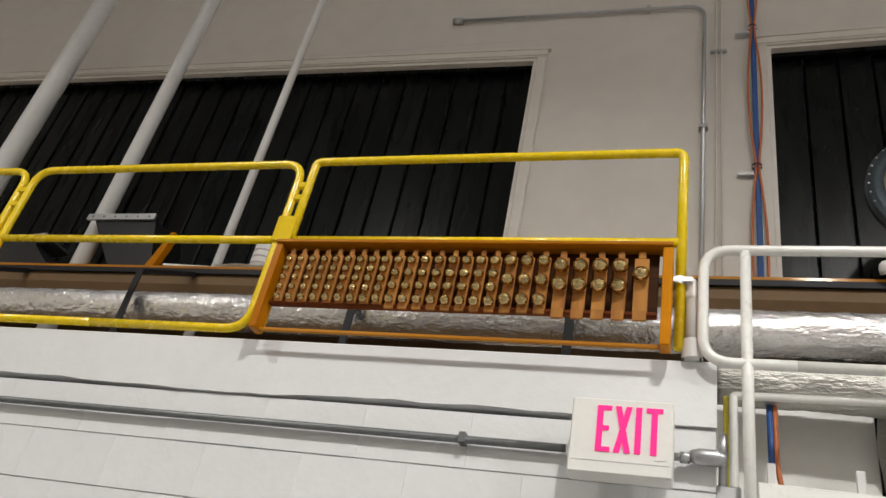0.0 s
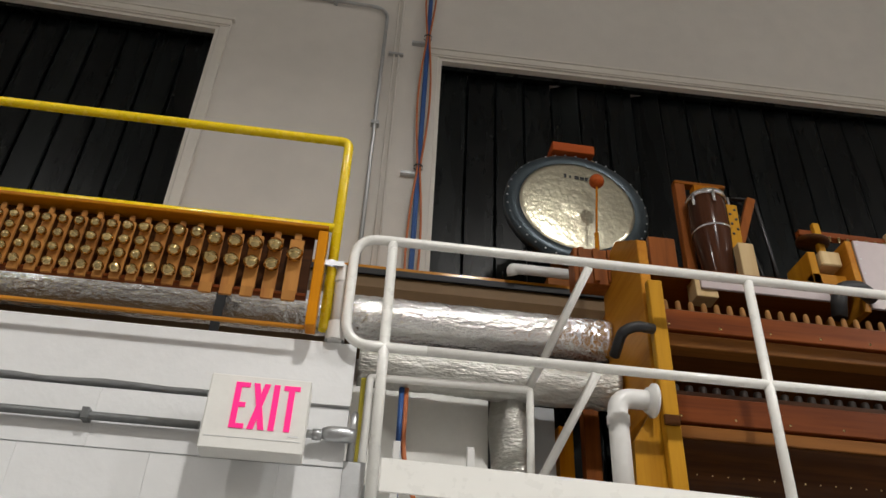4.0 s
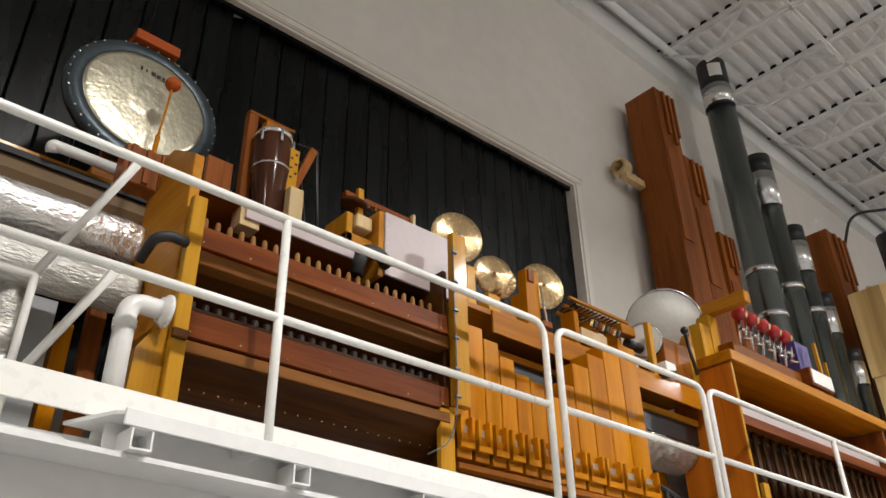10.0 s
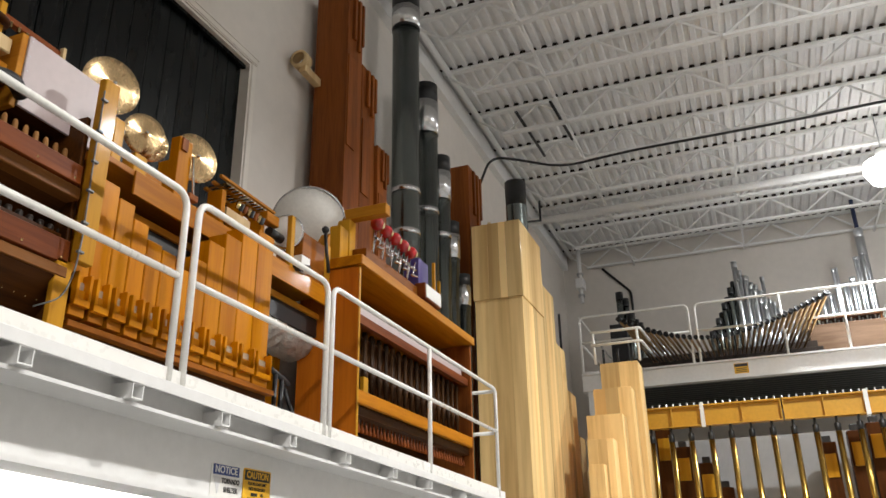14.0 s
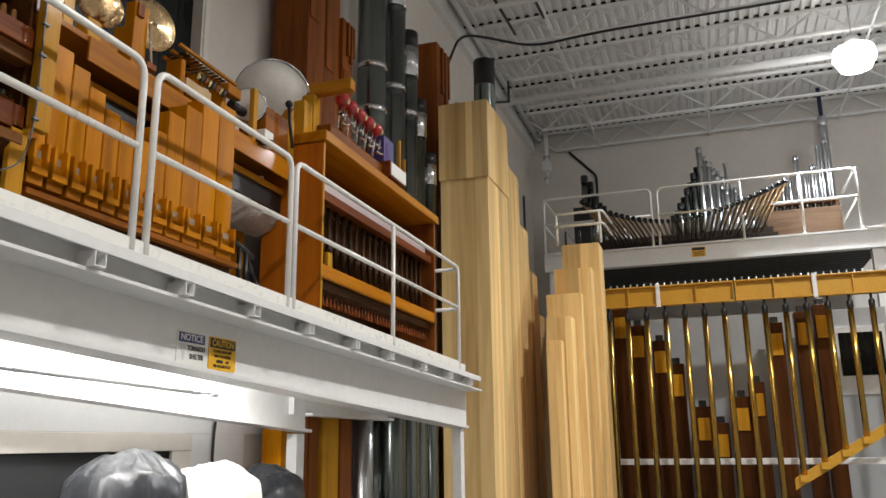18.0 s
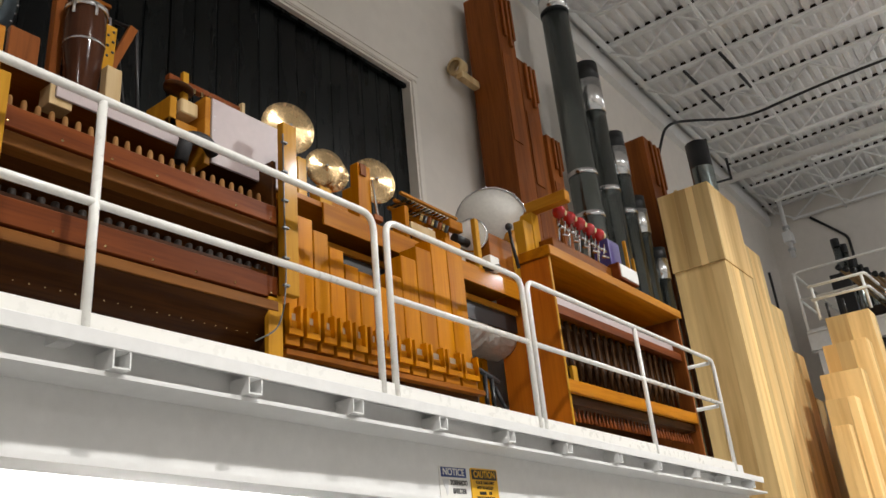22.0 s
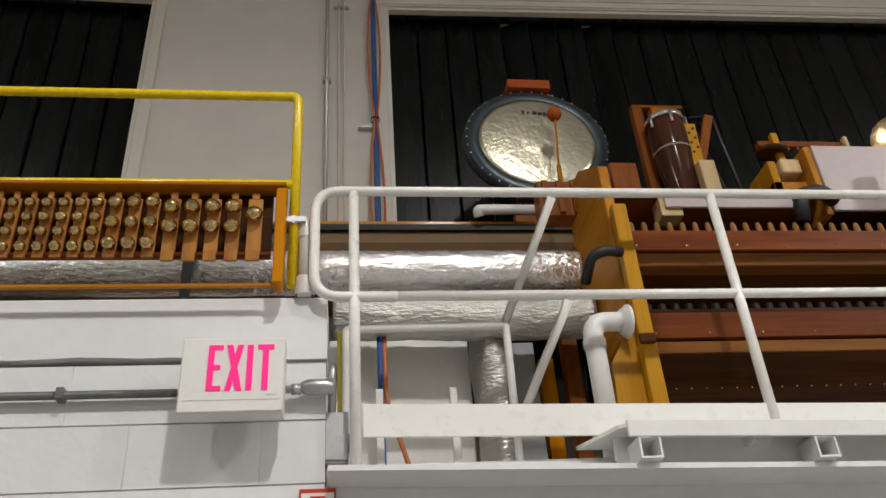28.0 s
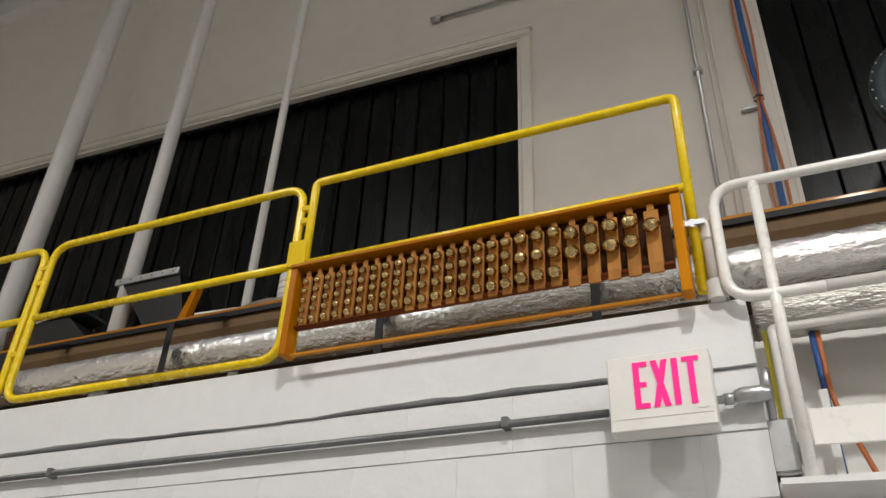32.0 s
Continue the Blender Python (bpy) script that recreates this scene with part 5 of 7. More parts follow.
part("slat", bx(7.02, 7.05, 2.74, 2.77, 4.10, 4.45, bev=0.002), HONEY, pb)
part("slat", bx(7.16, 7.18, 2.74, 2.77, 4.04, 4.30, bev=0.002), HONEY, pb)
kb = thing("castanet_box", "brown box with white front standing on the cabinet edge", "box", (6.9, 2.75, KT))
part("body", bx(6.72, 7.12, 2.72, 2.83, 3.98, 4.14, bev=0.004), DARKWP, kb)
part("white_face", bx(6.74, 7.12, 2.712, 2.72, 4.0, 4.13, bev=0.002), SIGNW, kb)
part("foot", bx(6.84, 7.0, 2.75, 2.81, KT, 3.98, bev=0.003), DARKWP, kb)
solid("honey_beam", bx(5.57, 5.66, 2.60, 3.14, 4.36, 4.46, bev=0.005), HONEYY, "honey pine beam resting on blocks behind the maracas", "beam")
solid("honey_block", bx(5.56, 5.67, 2.93, 3.05, KT, 4.359, bev=0.004), HONEY, "honey pine block on the cabinet", "block", "cabinet blocks")
solid("honey_block", bx(5.40, 5.54, 2.93, 3.03, KT, 4.24, bev=0.004), HONEY, "honey pine block on the cabinet", "block", "cabinet blocks")

# ---- tall pipes standing behind the cabinet ----
def tall_wood_pipe(x0, x1, y0, y1, zt, slot, label="tall red mahogany organ pipe against the wall"):
    t = thing("tall_wooden_pipe", label, "organ pipe", ((x0 + x1) / 2, (y0 + y1) / 2, Z_DECK if x0 < 8.4 else 0.0), "tall wooden pipes")
    part("body", bx(x0, x1, y0, y1, Z_DECK if x0 < 8.4 else 0.0, zt, bev=0.005), MAHOG, t)
    d = y0
    for a, b, l in ((0.30, 0.44, slot), (0.60, 0.74, slot * 1.15), (0.84, 0.95, slot * 0.95)):
        xa, xb = x0 + (x1 - x0) * a, x0 + (x1 - x0) * b
        part("slide", bx(xa, xb, d - 0.035, d - 0.001, zt - l, zt - 0.03, bev=0.003), MAHOG, t)
    part("cap_strip", bx(x0 + 0.02, x0 + (x1 - x0) * 0.55, y0 - 0.012, y0 - 0.001, zt - slot * 3.2, zt - slot * 1.4), MAHOG, t)
    return t


tall_wood_pipe(6.465, 6.815, 3.50, 3.90, 7.68, 0.62)
tall_wood_pipe(6.821, 7.165, 3.50, 3.80, 6.90, 0.50)
tall_wood_pipe(7.170, 7.42, 3.46, 3.70, 6.03, 0.42)
tall_wood_pipe(10.13, 10.67, 3.40, 3.72, 7.22, 0.75)
wb = thing("wall_bracket", "wooden wall bracket with half-round rest for a pipe", "bracket", (6.12, 3.9, 6.45))
part("arm", bx(6.12, 6.44, 3.80, 3.88, 6.44, 6.53, bev=0.004), PALE, wb)
part("rest", turned([(0, 0.07), (0, 0.10), (0.12, 0.10), (0.12, 0.07)], (6.08, 3.87, 6.59), (1, 0, 0), 20), PALE, wb)


even_gloss(ZINC, 0.21)
even_gloss(GOLDT, 0.2)
SLEEVE = mat("bright tin sleeve", (0.74, 0.75, 0.76), 0.22, 1.0, 0.05, 3)


def metal_pipe(x, y, r, zt, label, open_top=True, seg=26, bands=()):
    zb = Z_DECK if x < 8.4 else 0.0
    t = thing("metal_organ_pipe", label, "organ pipe", (x, y, zb), "dark metal pipes")
    part("body", turned([(0, 0), (0, r * 0.35), (0.55, r * 0.97), (0.6, r), (zt - zb, r), (zt - zb, r * 0.93), (zt - zb - 0.3, r * 0.93)], (x, y, zb), (0, 0, 1), seg), ZINC, t)
    ca, sa, sb = (4.2, 4.0, 2.3) if open_top else (1.6, 4.6, 1.6)
    col = part("collar", turned([(zt - zb - r * ca, r + 0.001), (zt - zb - r * ca, r + 0.008), (zt - zb + 0.01, r + 0.008), (zt - zb + 0.01, r * 0.94)], (x, y, zb), (0, 0, 1), seg), ZINCTOP, t, "black top collar")
    part("tuning_sleeve", turned([(zt - zb - r * sa, r + 0.001), (zt - zb - r * sa, r + 0.012), (zt - zb - r * sb, r + 0.012), (zt - zb - r * sb, r + 0.001)], (x, y, zb), (0, 0, 1), seg), SLEEVE, col, "bright tuning sleeve")
    a = math.atan2(-y, -x)
    u, v = Vector((math.cos(a), math.sin(a), 0)), Vector((-math.sin(a), math.cos(a), 0))
    bm = bmesh.new()
    n = 6
    for i in range(n):
        q = []
        for k, z in ((i, zt - r * 1.7), (i + 1, zt - r * 1.7), (i + 1, zt - r * 0.5), (i, zt - r * 0.5)):
            b = a + 0.25 + (k / n - 0.5) * 0.9
            q.append(bm.verts.new((x + math.cos(b) * (r + 0.013), y + math.sin(b) * (r + 0.013), z)))
        bm.faces.new(q)
    # white patch on the collar draws light showing through the open slot
    if open_top:
        part("top_slot", bm, SIGNW, col, "white patch drawing the light through the tuning slot")
    for z in bands:
        part("band", turned([(z - zb, r), (z - zb, r + 0.006), (z - zb + 0.06, r + 0.006), (z - zb + 0.06, r)], (x, y, zb), (0, 0, 1), seg), CHROME, t, "bright metal band")
    return t


metal_pipe(8.04, 3.50, 0.175, 8.92, "very tall dark zinc organ pipe with black collar", bands=(5.25, 5.80))
metal_pipe(8.57, 3.45, 0.160, 7.62, "tall dark zinc organ pipe with bright sleeve", bands=(5.75,), open_top=False)
metal_pipe(8.94, 3.40, 0.135, 6.71, "dark zinc organ pipe with bright sleeve", bands=(5.55,), open_top=False)
metal_pipe(9.20, 3.36, 0.11, 5.86, "dark zinc organ pipe with bright sleeve", open_top=False)
metal_pipe(9.38, 3.27, 0.09, 5.17, "short dark zinc organ pipe with bright sleeve", open_top=False)

# ---- sleigh bells in their rack on the yellow railing ----
bell = thing("sleigh_bell_rack", "honey wood rack with rows of round brass sleigh bells", "bell rack", (-0.98, 2.46, Z_BLOCK))
part("end_board", bx(-1.765, -1.735, 2.43, 2.50, Z_BLOCK, 3.325, bev=0.003), ORANGE, bell)
part("end_board", bx(-0.222, -0.187, 2.43, 2.50, Z_BLOCK, 3.325, bev=0.003), ORANGE, bell)
part("top_board", bx(-1.765, -0.187, 2.42, 2.50, 3.326, 3.342, bev=0.003), ORANGEX, bell)
part("back_board", bx(-1.734, -0.236, 2.485, 2.50, 3.076, 3.325), DARKW, bell)
part("toe_strip", bx(-1.734, -0.223, 2.46, 2.475, Z_BLOCK + 0.001, Z_BLOCK + 0.014, bev=0.002), HONEYX, bell, "ochre painted strip along the wall head")
part("sill", bx(-1.734, -0.236, 2.465, 2.50, 3.062, 3.075, bev=0.002), DARKWP, bell)
COUNT = [5] * 9 + [4] * 8 + [3] * 3 + [2] * 4 + [1]
STICK = wood("tan bell stick", (0.47, 0.215, 0.055), (0.32, 0.13, 0.035), "z", 0.5, 0.15, 0.14)
half = {}
def bell_mesh(r):
    k = round(r, 4)
    if k not in half:
        prof = [(-r * math.cos(a * math.pi / 14), r * math.sin(a * math.pi / 14)) for a in range(7)]
        prof += [(-r * 0.07, r * 1.0), (-r * 0.06, r * 1.07), (r * 0.06, r * 1.07), (r * 0.07, r * 1.0)]
        prof += [(r * math.cos(a * math.pi / 14), r * math.sin(a * math.pi / 14)) for a in range(6, -1, -1)]
        half[k] = mesh_of("bell", lathe(bmesh.new(), prof, (0, 0, 0), (0.0, 0.3, 1), 20), BRASS)
    return half[k]
wts = [1.0] * 9 + [1.05] * 8 + [1.18] * 3 + [1.32] * 4 + [1.45]
x, tot = -1.715, sum(wts)
for i, (n, wt) in enumerate(zip(COUNT, wts)):
    w = 1.46 * wt / tot
    r = (0.0125, 0.0125, 0.0205, 0.0235, 0.0265, 0.0275)[0 if n == 5 else 2 if n == 4 else 3 if n == 3 else 4 if n == 2 else 5]
    r = 0.0130 + 0.0004 * i if n == 5 else 0.0170 + 0.0004 * (i - 9) if n == 4 else r
    xc = x + w / 2
    st = part("stick", bx(xc - w * 0.33, xc + w * 0.33, 2.45, 2.462, 3.066, 3.285, bev=0.002), STICK, bell)
    part("stick_end", bx(xc - w * 0.16, xc + w * 0.16, 2.45, 2.46, 3.285, 3.312), STICK, bell)
    if n < 5:
        part("stick_tail", bx(xc - w * 0.3, xc + w * 0.3, 2.445, 2.456, 3.03 if n < 3 else 3.045, 3.068), STICK, bell)
    span = 0.175 if n > 3 else 0.165
    for k in range(n):
        zc = 3.255 - (span * k / (n - 1) if n > 2 else 0.08 * k + 0.02 if n == 2 else 0.05)
        o = new("bell", bell_mesh(r))
        o.parent = st
        o.matrix_basis = pose(xc, 2.45 - r * 0.9, zc, 0, 0, (i * 47 + k * 80) % 360)
    x += w
part("steel_clamp", turned([(0, 0.03), (0.03, 0.03)], (-0.168, 2.53, 3.22), (0, 0, 1), 12), GALV, bell)
part("clamp_ear", bx(-0.215, -0.12, 2.50, 2.506, 3.225, 3.245), GALV, bell)
# yellow joint plates between the railing panels
jp = thing("railing_joint_plate", "yellow painted steel joint plate between railing panels", "plate", (-1.80, 2.52, 3.4))
part("plate", bx(-1.85, -1.76, 2.500, 2.508, 3.39, 3.52, bev=0.003), RAILYM, jp)
for z in (3.69, 3.62):
    part("link", bx(-1.83, -1.78, 2.515, 2.54, z, z + 0.03, bev=0.003), RAILYM, jp)
jq = thing("railing_joint_plate", "yellow painted steel links between railing panels", "plate", (-3.39, 2.52, 3.6))
for z in (3.69, 3.60, 3.2):
    part("link", bx(-3.42, -3.36, 2.515, 2.54, z, z + 0.03, bev=0.003), RAILYM, jq)
# short white plastic riser at the wall end
rs = thing("plastic_riser", "short white plastic riser pipe on the block wall", "pipe", (-0.12, 2.535, Z_BLOCK))
part("pipe", tube(bmesh.new(), rounded([(-0.12, 2.535, Z_BLOCK), (-0.12, 2.535, 3.235), (-0.165, 2.545, 3.245)], 0.04, 5), 0.025, 16), PVC, rs)
part("coupling", turned([(0, 0.034), (0.07, 0.034)], (-0.12, 2.535, Z_BLOCK), (0, 0, 1), 16), PVC, rs)
part("coupling", turned([(0, 0.029), (0.025, 0.029)], (-0.12, 2.535, 3.17), (0, 0, 1), 16), PVC, rs)

# ---- exit sign and conduits ----
ex = thing("exit_sign", "white exit sign box with bright pink letters", "sign", (-0.33, 2.45, 2.484))
part("box", bx(-0.476, -0.166, 2.390, 2.475, 2.470, 2.712, bev=0.004), SIGNW, ex)
part("mount", bx(-0.40, -0.26, 2.475, 2.549, 2.54, 2.63, bev=0.003), SIGNW, ex)
part("face_line", bx(-0.464, -0.178, 2.3885, 2.390, 2.508, 2.510), MORTAR, ex)
EXIT_X = ((-0.374, "E"), (-0.316, "X"), (-0.270, "I"), (-0.223, "T"))
def glyph(ch, xc, w, z0, z1, s):
    bm = bmesh.new()
    y0, y1 = 2.3865, 2.3895
    x0, x1 = xc - w / 2, xc + w / 2
    h = z1 - z0
    if ch in "EI":
        xa = x0 if ch == "E" else xc - s / 2
        box(bm, xa, xa + s, y0, y1, z0, z1)
    if ch == "E":
        for za in (z0, z0 + h / 2 - s * 0.33, z1 - s * 0.8):
            box(bm, x0 + s, x1 - (0.006 if za not in (z0,) and za != z1 - s * 0.8 else 0), y0, y1, za, za + s * 0.8)
    if ch == "T":
        box(bm, xc - s / 2, xc + s / 2, y0, y1, z0, z1 - s * 0.8)
        box(bm, x0, x1, y0, y1, z1 - s * 0.8, z1)
    if ch == "X":
        for a, b in ((x0, x1), (x1, x0)):
            q = [(a - s / 2, z0), (a + s / 2, z0), (b + s / 2, z1), (b - s / 2, z1)]
            yy = y0 if a == x0 else y0 - 0.0006
            vs = [bm.verts.new((p, yy, z)) for p, z in q] + [bm.verts.new((p, y1, z)) for p, z in q]
            bm.faces.new(vs[:4])
            bm.faces.new(vs[4:][::-1])
            for i in range(4):
                bm.faces.new((vs[i], vs[(i + 1) % 4], vs[4 + (i + 1) % 4], vs[4 + i]))
    return bm
for xc, c in EXIT_X:
    part("letter", glyph(c, xc, {"E": 0.044, "X": 0.033, "I": 0.02, "T": 0.050}[c], 2.538, 2.687, 0.0185), PINK, ex, "pink letter " + c)
part("small_print", bx(-0.218, -0.185, 2.3885, 2.390, 2.522, 2.527), MORTAR, ex)
cd = thing("wall_conduit", "galvanised conduit along the block wall with fittings", "conduit", (-3, 2.53, 2.59))
part("pipe", rod((-8.9, 2.524, 2.597), (-0.507, 2.524, 2.588), 0.0135, 12), COND, cd)
for sx in (-0.856, -2.9, -5.0):
    part("strap", bx(sx - 0.012, sx + 0.012, 2.505, 2.55, 2.572, 2.61, bev=0.002), COND, cd)
part("coupling", rod((-3.32, 2.524, 2.5925), (-3.22, 2.524, 2.5925), 0.019, 12), BRASS, cd)
part("pipe", rod((-0.18, 2.51, 2.586), (-0.115, 2.51, 2.586), 0.013, 12), GALV, cd)
part("fitting_body", turned([(0, 0), (0.006, 0.018), (0.03, 0.026), (0.085, 0.026), (0.11, 0.02), (0.115, 0)], (-0.125, 2.51, 2.592), (1, 0, 0), 16), GALV, cd)
part("coupling", rod((-0.15, 2.51, 2.586), (-0.12, 2.51, 2.586), 0.018, 10), GALV, cd)
part("elbow", tube(bmesh.new(), rounded([(-0.02, 2.53, 2.60), (-0.02, 2.56, 2.70), (-0.025, 2.60, 2.42)], 0.04, 5), 0.013, 10), GALV, cd)
jb = thing("junction_box", "grey galvanised junction box at the wall corner", "box", (-0.01, 2.6, 2.35))
part("box", bx(-0.045, 0.03, 2.57, 2.66, 2.36, 2.53, bev=0.004), GALV, jb)
part("cover", bx(-0.043, 0.028, 2.562, 2.57, 2.37, 2.45, bev=0.002), GALV, jb)
for px_ in (-0.03, 0.0, 0.025):
    part("conduit", rod((px_, 2.62, 1.7), (px_, 2.62, 2.36), 0.011, 8), GALV, jb)
part("flexible_tail", tube(bmesh.new(), rounded([(0.02, 2.60, 2.46), (0.05, 2.60, 2.40), (0.045, 2.62, 2.2)], 0.03, 5), 0.014, 8), GALV, jb)
fs = thing("fire_sign", "small red and white fire point sign on the wall corner", "sign", (-0.06, 2.5, 2.15))
part("plate", bx(-0.118, -0.008, 2.538, 2.542, 2.12, 2.275), SIGNRED, fs)
part("white_band", bx(-0.112, -0.014, 2.536, 2.538, 2.235, 2.262), SIGNW, fs)
part("word_bar", bx(-0.085, -0.04, 2.535, 2.536, 2.245, 2.252), SIGNRED, fs)
part("ring", turned([(0, 0.02), (0, 0.028), (0.002, 0.028), (0.002, 0.02)], (-0.063, 2.538, 2.19), (0, -1, 0), 20), SIGNW, fs)
# conduits and cables on the tall wall
wc = thing("wall_conduit", "thin grey conduit bent along the tall wall", "conduit", (-1, 3.97, 5))
part("pipe", tube(bmesh.new(), rounded([(-1.90, 3.97, 6.515), (-0.10, 3.97, 6.47), (-0.095, 3.97, 2.4)], 0.12, 6), 0.013, 10), GALV, wc)
part("end_cap", rod((-1.97, 3.97, 6.517), (-1.89, 3.97, 6.515), 0.027, 12), GALV, wc)
part("strap", bx(-0.125, -0.07, 3.955, 3.999, 5.30, 5.33), GALV, wc)
part("strap", bx(-0.5, -0.475, 3.955, 3.999, 6.46, 6.51), GALV, wc)
for tx in (-0.022, 0.012):
    solid("thin_conduit", rod((tx, 3.985, 2.4), (tx, 3.985, Z_CEIL - 0.4), 0.006, 8), WALL, "thin off-white painted conduit running up the wall", "conduit", "thin conduits")
solid("conduit_clip", bx(-0.06, 0.045, 3.975, 3.999, 6.0, 6.02), GALV, "galvanised strap across thin conduits", "clip")
cbs = thing("cable_bundle", "blue and orange cables tied down the wall", "cable", (0.21, 3.94, 4))
rng = random.Random(3)
for k, (mt, r_) in enumerate(((CORDB, 0.011), (CORDB, 0.010), (CORD, 0.007), (CORD, 0.007))):
    pts = []
    for i in range(60):
        z = 2.36 + i * (Z_CEIL - 0.5 - 2.36) / 59
        amp = 0.004 if k < 2 else 0.035 * abs(math.sin((z - 4.95) * math.pi / 1.22))
        pts.append((0.205 + 0.012 * (k % 2) + (amp if k == 3 else -amp if k == 2 else 0), 3.95 - 0.012 * (k // 2), z))
    part("cable", tube(bmesh.new(), pts, r_, 8), mt, cbs)
for z in (3.73, 4.95, 6.17, 7.39):
    part("tie", turned([(0, 0.03), (0.015, 0.03)], (0.208, 3.945, z), (0, 0, 1), 10), BLACKP, cbs)
    part("clamp", bx(0.10, 0.21, 3.965, 3.999, z - 0.035, z - 0.015), GALV, cbs)
lc = thing("cable_drop", "blue and orange cables hanging behind the stair railing", "cable", (0.17, 3.1, 2.4))
part("cable", tube(bmesh.new(), [(0.16, 3.1, 3.12), (0.162, 3.1, 2.8), (0.165, 3.1, Z_DECK)], 0.012, 8), CORDB, lc)
part("cable", tube(bmesh.new(), rounded([(0.18, 3.1, 3.12), (0.18, 3.1, 2.75), (0.25, 3.1, 2.55), (0.30, 3.1, Z_DECK)], 0.1, 6), 0.010, 8), CORD, lc)
solid("yellow_cable", rod((0.005, 2.95, Z_DECK), (0.0, 2.95, 3.0), 0.012, 8), CORDY, "yellow cable hanging at the wall end", "cable")
for px_, zt in ((0.145, 2.76), (0.437, 2.77)):
    solid("channel_post", bx(px_ - 0.008, px_ + 0.012, 2.99, 3.01, Z_DECK, zt), STEEL, "short thin white channel post", "post", "channel posts")

# ---- things stored on the long shelf ----
ZS = 3.868
lg = thing("metal_case", "large black case with perforated bright metal edge", "case", (-3.7, 3.6, ZS))
part("body", prism([(-3.90, 4.235), (-3.42, 4.235), (-3.30, ZS), (-3.62, ZS)], 3.48, 3.80, "xz"), BLACKP, lg)
part("edge_strip", bx(-3.945, -3.42, 3.46, 3.478, 4.215, 4.262, bev=0.002), GALV, lg, "perforated galvanised edge strip")
for i in range(6):
    part("hole", turned([(0, 0.007), (0.001, 0.007), (0.001, 0)], (-3.90 + i * 0.088, 3.4595, 4.238), (0, -1, 0), 8), BLACKP, lg)
solid("wood_wedge", prism([(-3.34, ZS), (-3.28, ZS), (-3.22, 4.12), (-3.25, 4.12)], 3.47, 3.52, "xz"), ORANGE, "orange wooden wedge leaning beside the case", "wedge")
pl = thing("stored_panel", "grey metal tray leaning among dark parts", "panel", (-4.4, 3.55, ZS))
part("tray", turn(bx(-4.75, -4.25, 3.50, 3.75, 4.08, 4.10), about((-4.5, 3.6, 4.1), ry=-8)), GALV, pl)
part("dark_body", prism([(-4.66, ZS), (-4.10, ZS), (-4.32, 4.06), (-4.62, 4.06)], 3.5, 3.78, "xz"), BLACKP, pl)
part("brown_part", turned([(0, 0), (0.0, 0.09), (0.16, 0.12), (0.2, 0.05), (0.2, 0)], (-4.85, 3.6, ZS), (0.1, 0, 1), 18), DRUMW, pl)
cn = thing("white_can", "white paint can with printed label bars on the shelf", "can", (-2.59, 3.56, ZS))
part("body", turned([(0, 0), (0, 0.075), (0.20, 0.075), (0.20, 0.07), (0.21, 0.07), (0.21, 0)], (-2.59, 3.56, ZS), (0, 0, 1), 24), SIGNW, cn)
for k in range(3):
    part("print_bar", turned([(0.05 + k * 0.045, 0.0755), (0.062 + k * 0.045, 0.0755)], (-2.59, 3.56, ZS), (0, 0, 1), 24), LILAC, cn)
solid("paper_sheets", turn(bx(-3.2, -2.78, 3.47, 3.62, ZS + 0.001, ZS + 0.012), about((-3, 3.5, ZS), rz=4)), SIGNW, "loose white papers lying on the shelf edge", "paper")
for px_, r_ in ((-5.12, 0.085), (-3.97, 0.056), (-2.935, 0.029)):
    p = thing("riser_pipe", "white-painted vertical pipe rising to the roof", "pipe", (px_, 3.6, Z_BLOCK - 0.02), "riser pipes")
    part("pipe", rod((px_, 3.60 if r_ < 0.06 else 3.6, Z_BLOCK - 0.02), (px_, 3.6, Z_CEIL), r_, 20), STEEL, p)
    part("collar", turned([(0, r_ + 0.006), (0.03, r_ + 0.006)], (px_, 3.6, 6.9), (0, 0, 1), 20), STEEL, p)

# ---- signs on the beam ----
def rounded_plate(x0, x1, z0, z1, y0, y1, r=0.012):
    pts = []
    for cx, cz, a in ((x1 - r, z1 - r, 0), (x0 + r, z1 - r, 90), (x0 + r, z0 + r, 180), (x1 - r, z0 + r, 270)):
        pts += [(cx + r * math.cos(radians(a + k * 30)), cz + r * math.sin(radians(a + k * 30))) for k in range(4)]
    return prism(pts, y0, y1, "xz")


ns = thing("notice_sign", "white and blue tornado shelter notice on the beam", "sign", (3.57, 2.545, 1.9))
NX0, NX1, NZ0, NZ1 = 3.445, 3.69, 1.905, 2.085
part("plate", rounded_plate(NX0, NX1, NZ0, NZ1, 2.545, 2.5495), SIGNW, ns)
part("header", bx(NX0 + 0.014, NX1 - 0.008, 2.5435, 2.545, 2.028, 2.078), SIGNB, ns)
text("heading", "NOTICE", 0.05, pose(3.568, 2.5425, 2.053, 90, 0, 0), SIGNW, ns, 0.0006, 0.001, 1.05)
text("words", "TORNADO", 0.036, pose(3.61, 2.5435, 2.00, 90, 0, 0), BLACKP, ns, 0.0006, 0.001, 0.86)
text("words", "SHELTER", 0.036, pose(3.613, 2.5435, 1.957, 90, 0, 0), BLACKP, ns, 0.0006, 0.001, 0.86)
part("funnel_mark", prism([(3.465, 2.018), (3.525, 2.018), (3.518, 1.985), (3.510, 1.965), (3.512, 1.945), (3.498, 1.935), (3.492, 1.96), (3.478, 1.99)], 2.5435, 2.545, "xz"), MORTAR, ns, "grey funnel cloud mark")
cs_ = thing("caution_sign", "yellow and black floor load caution on the beam", "sign", (3.86, 2.545, 1.9))
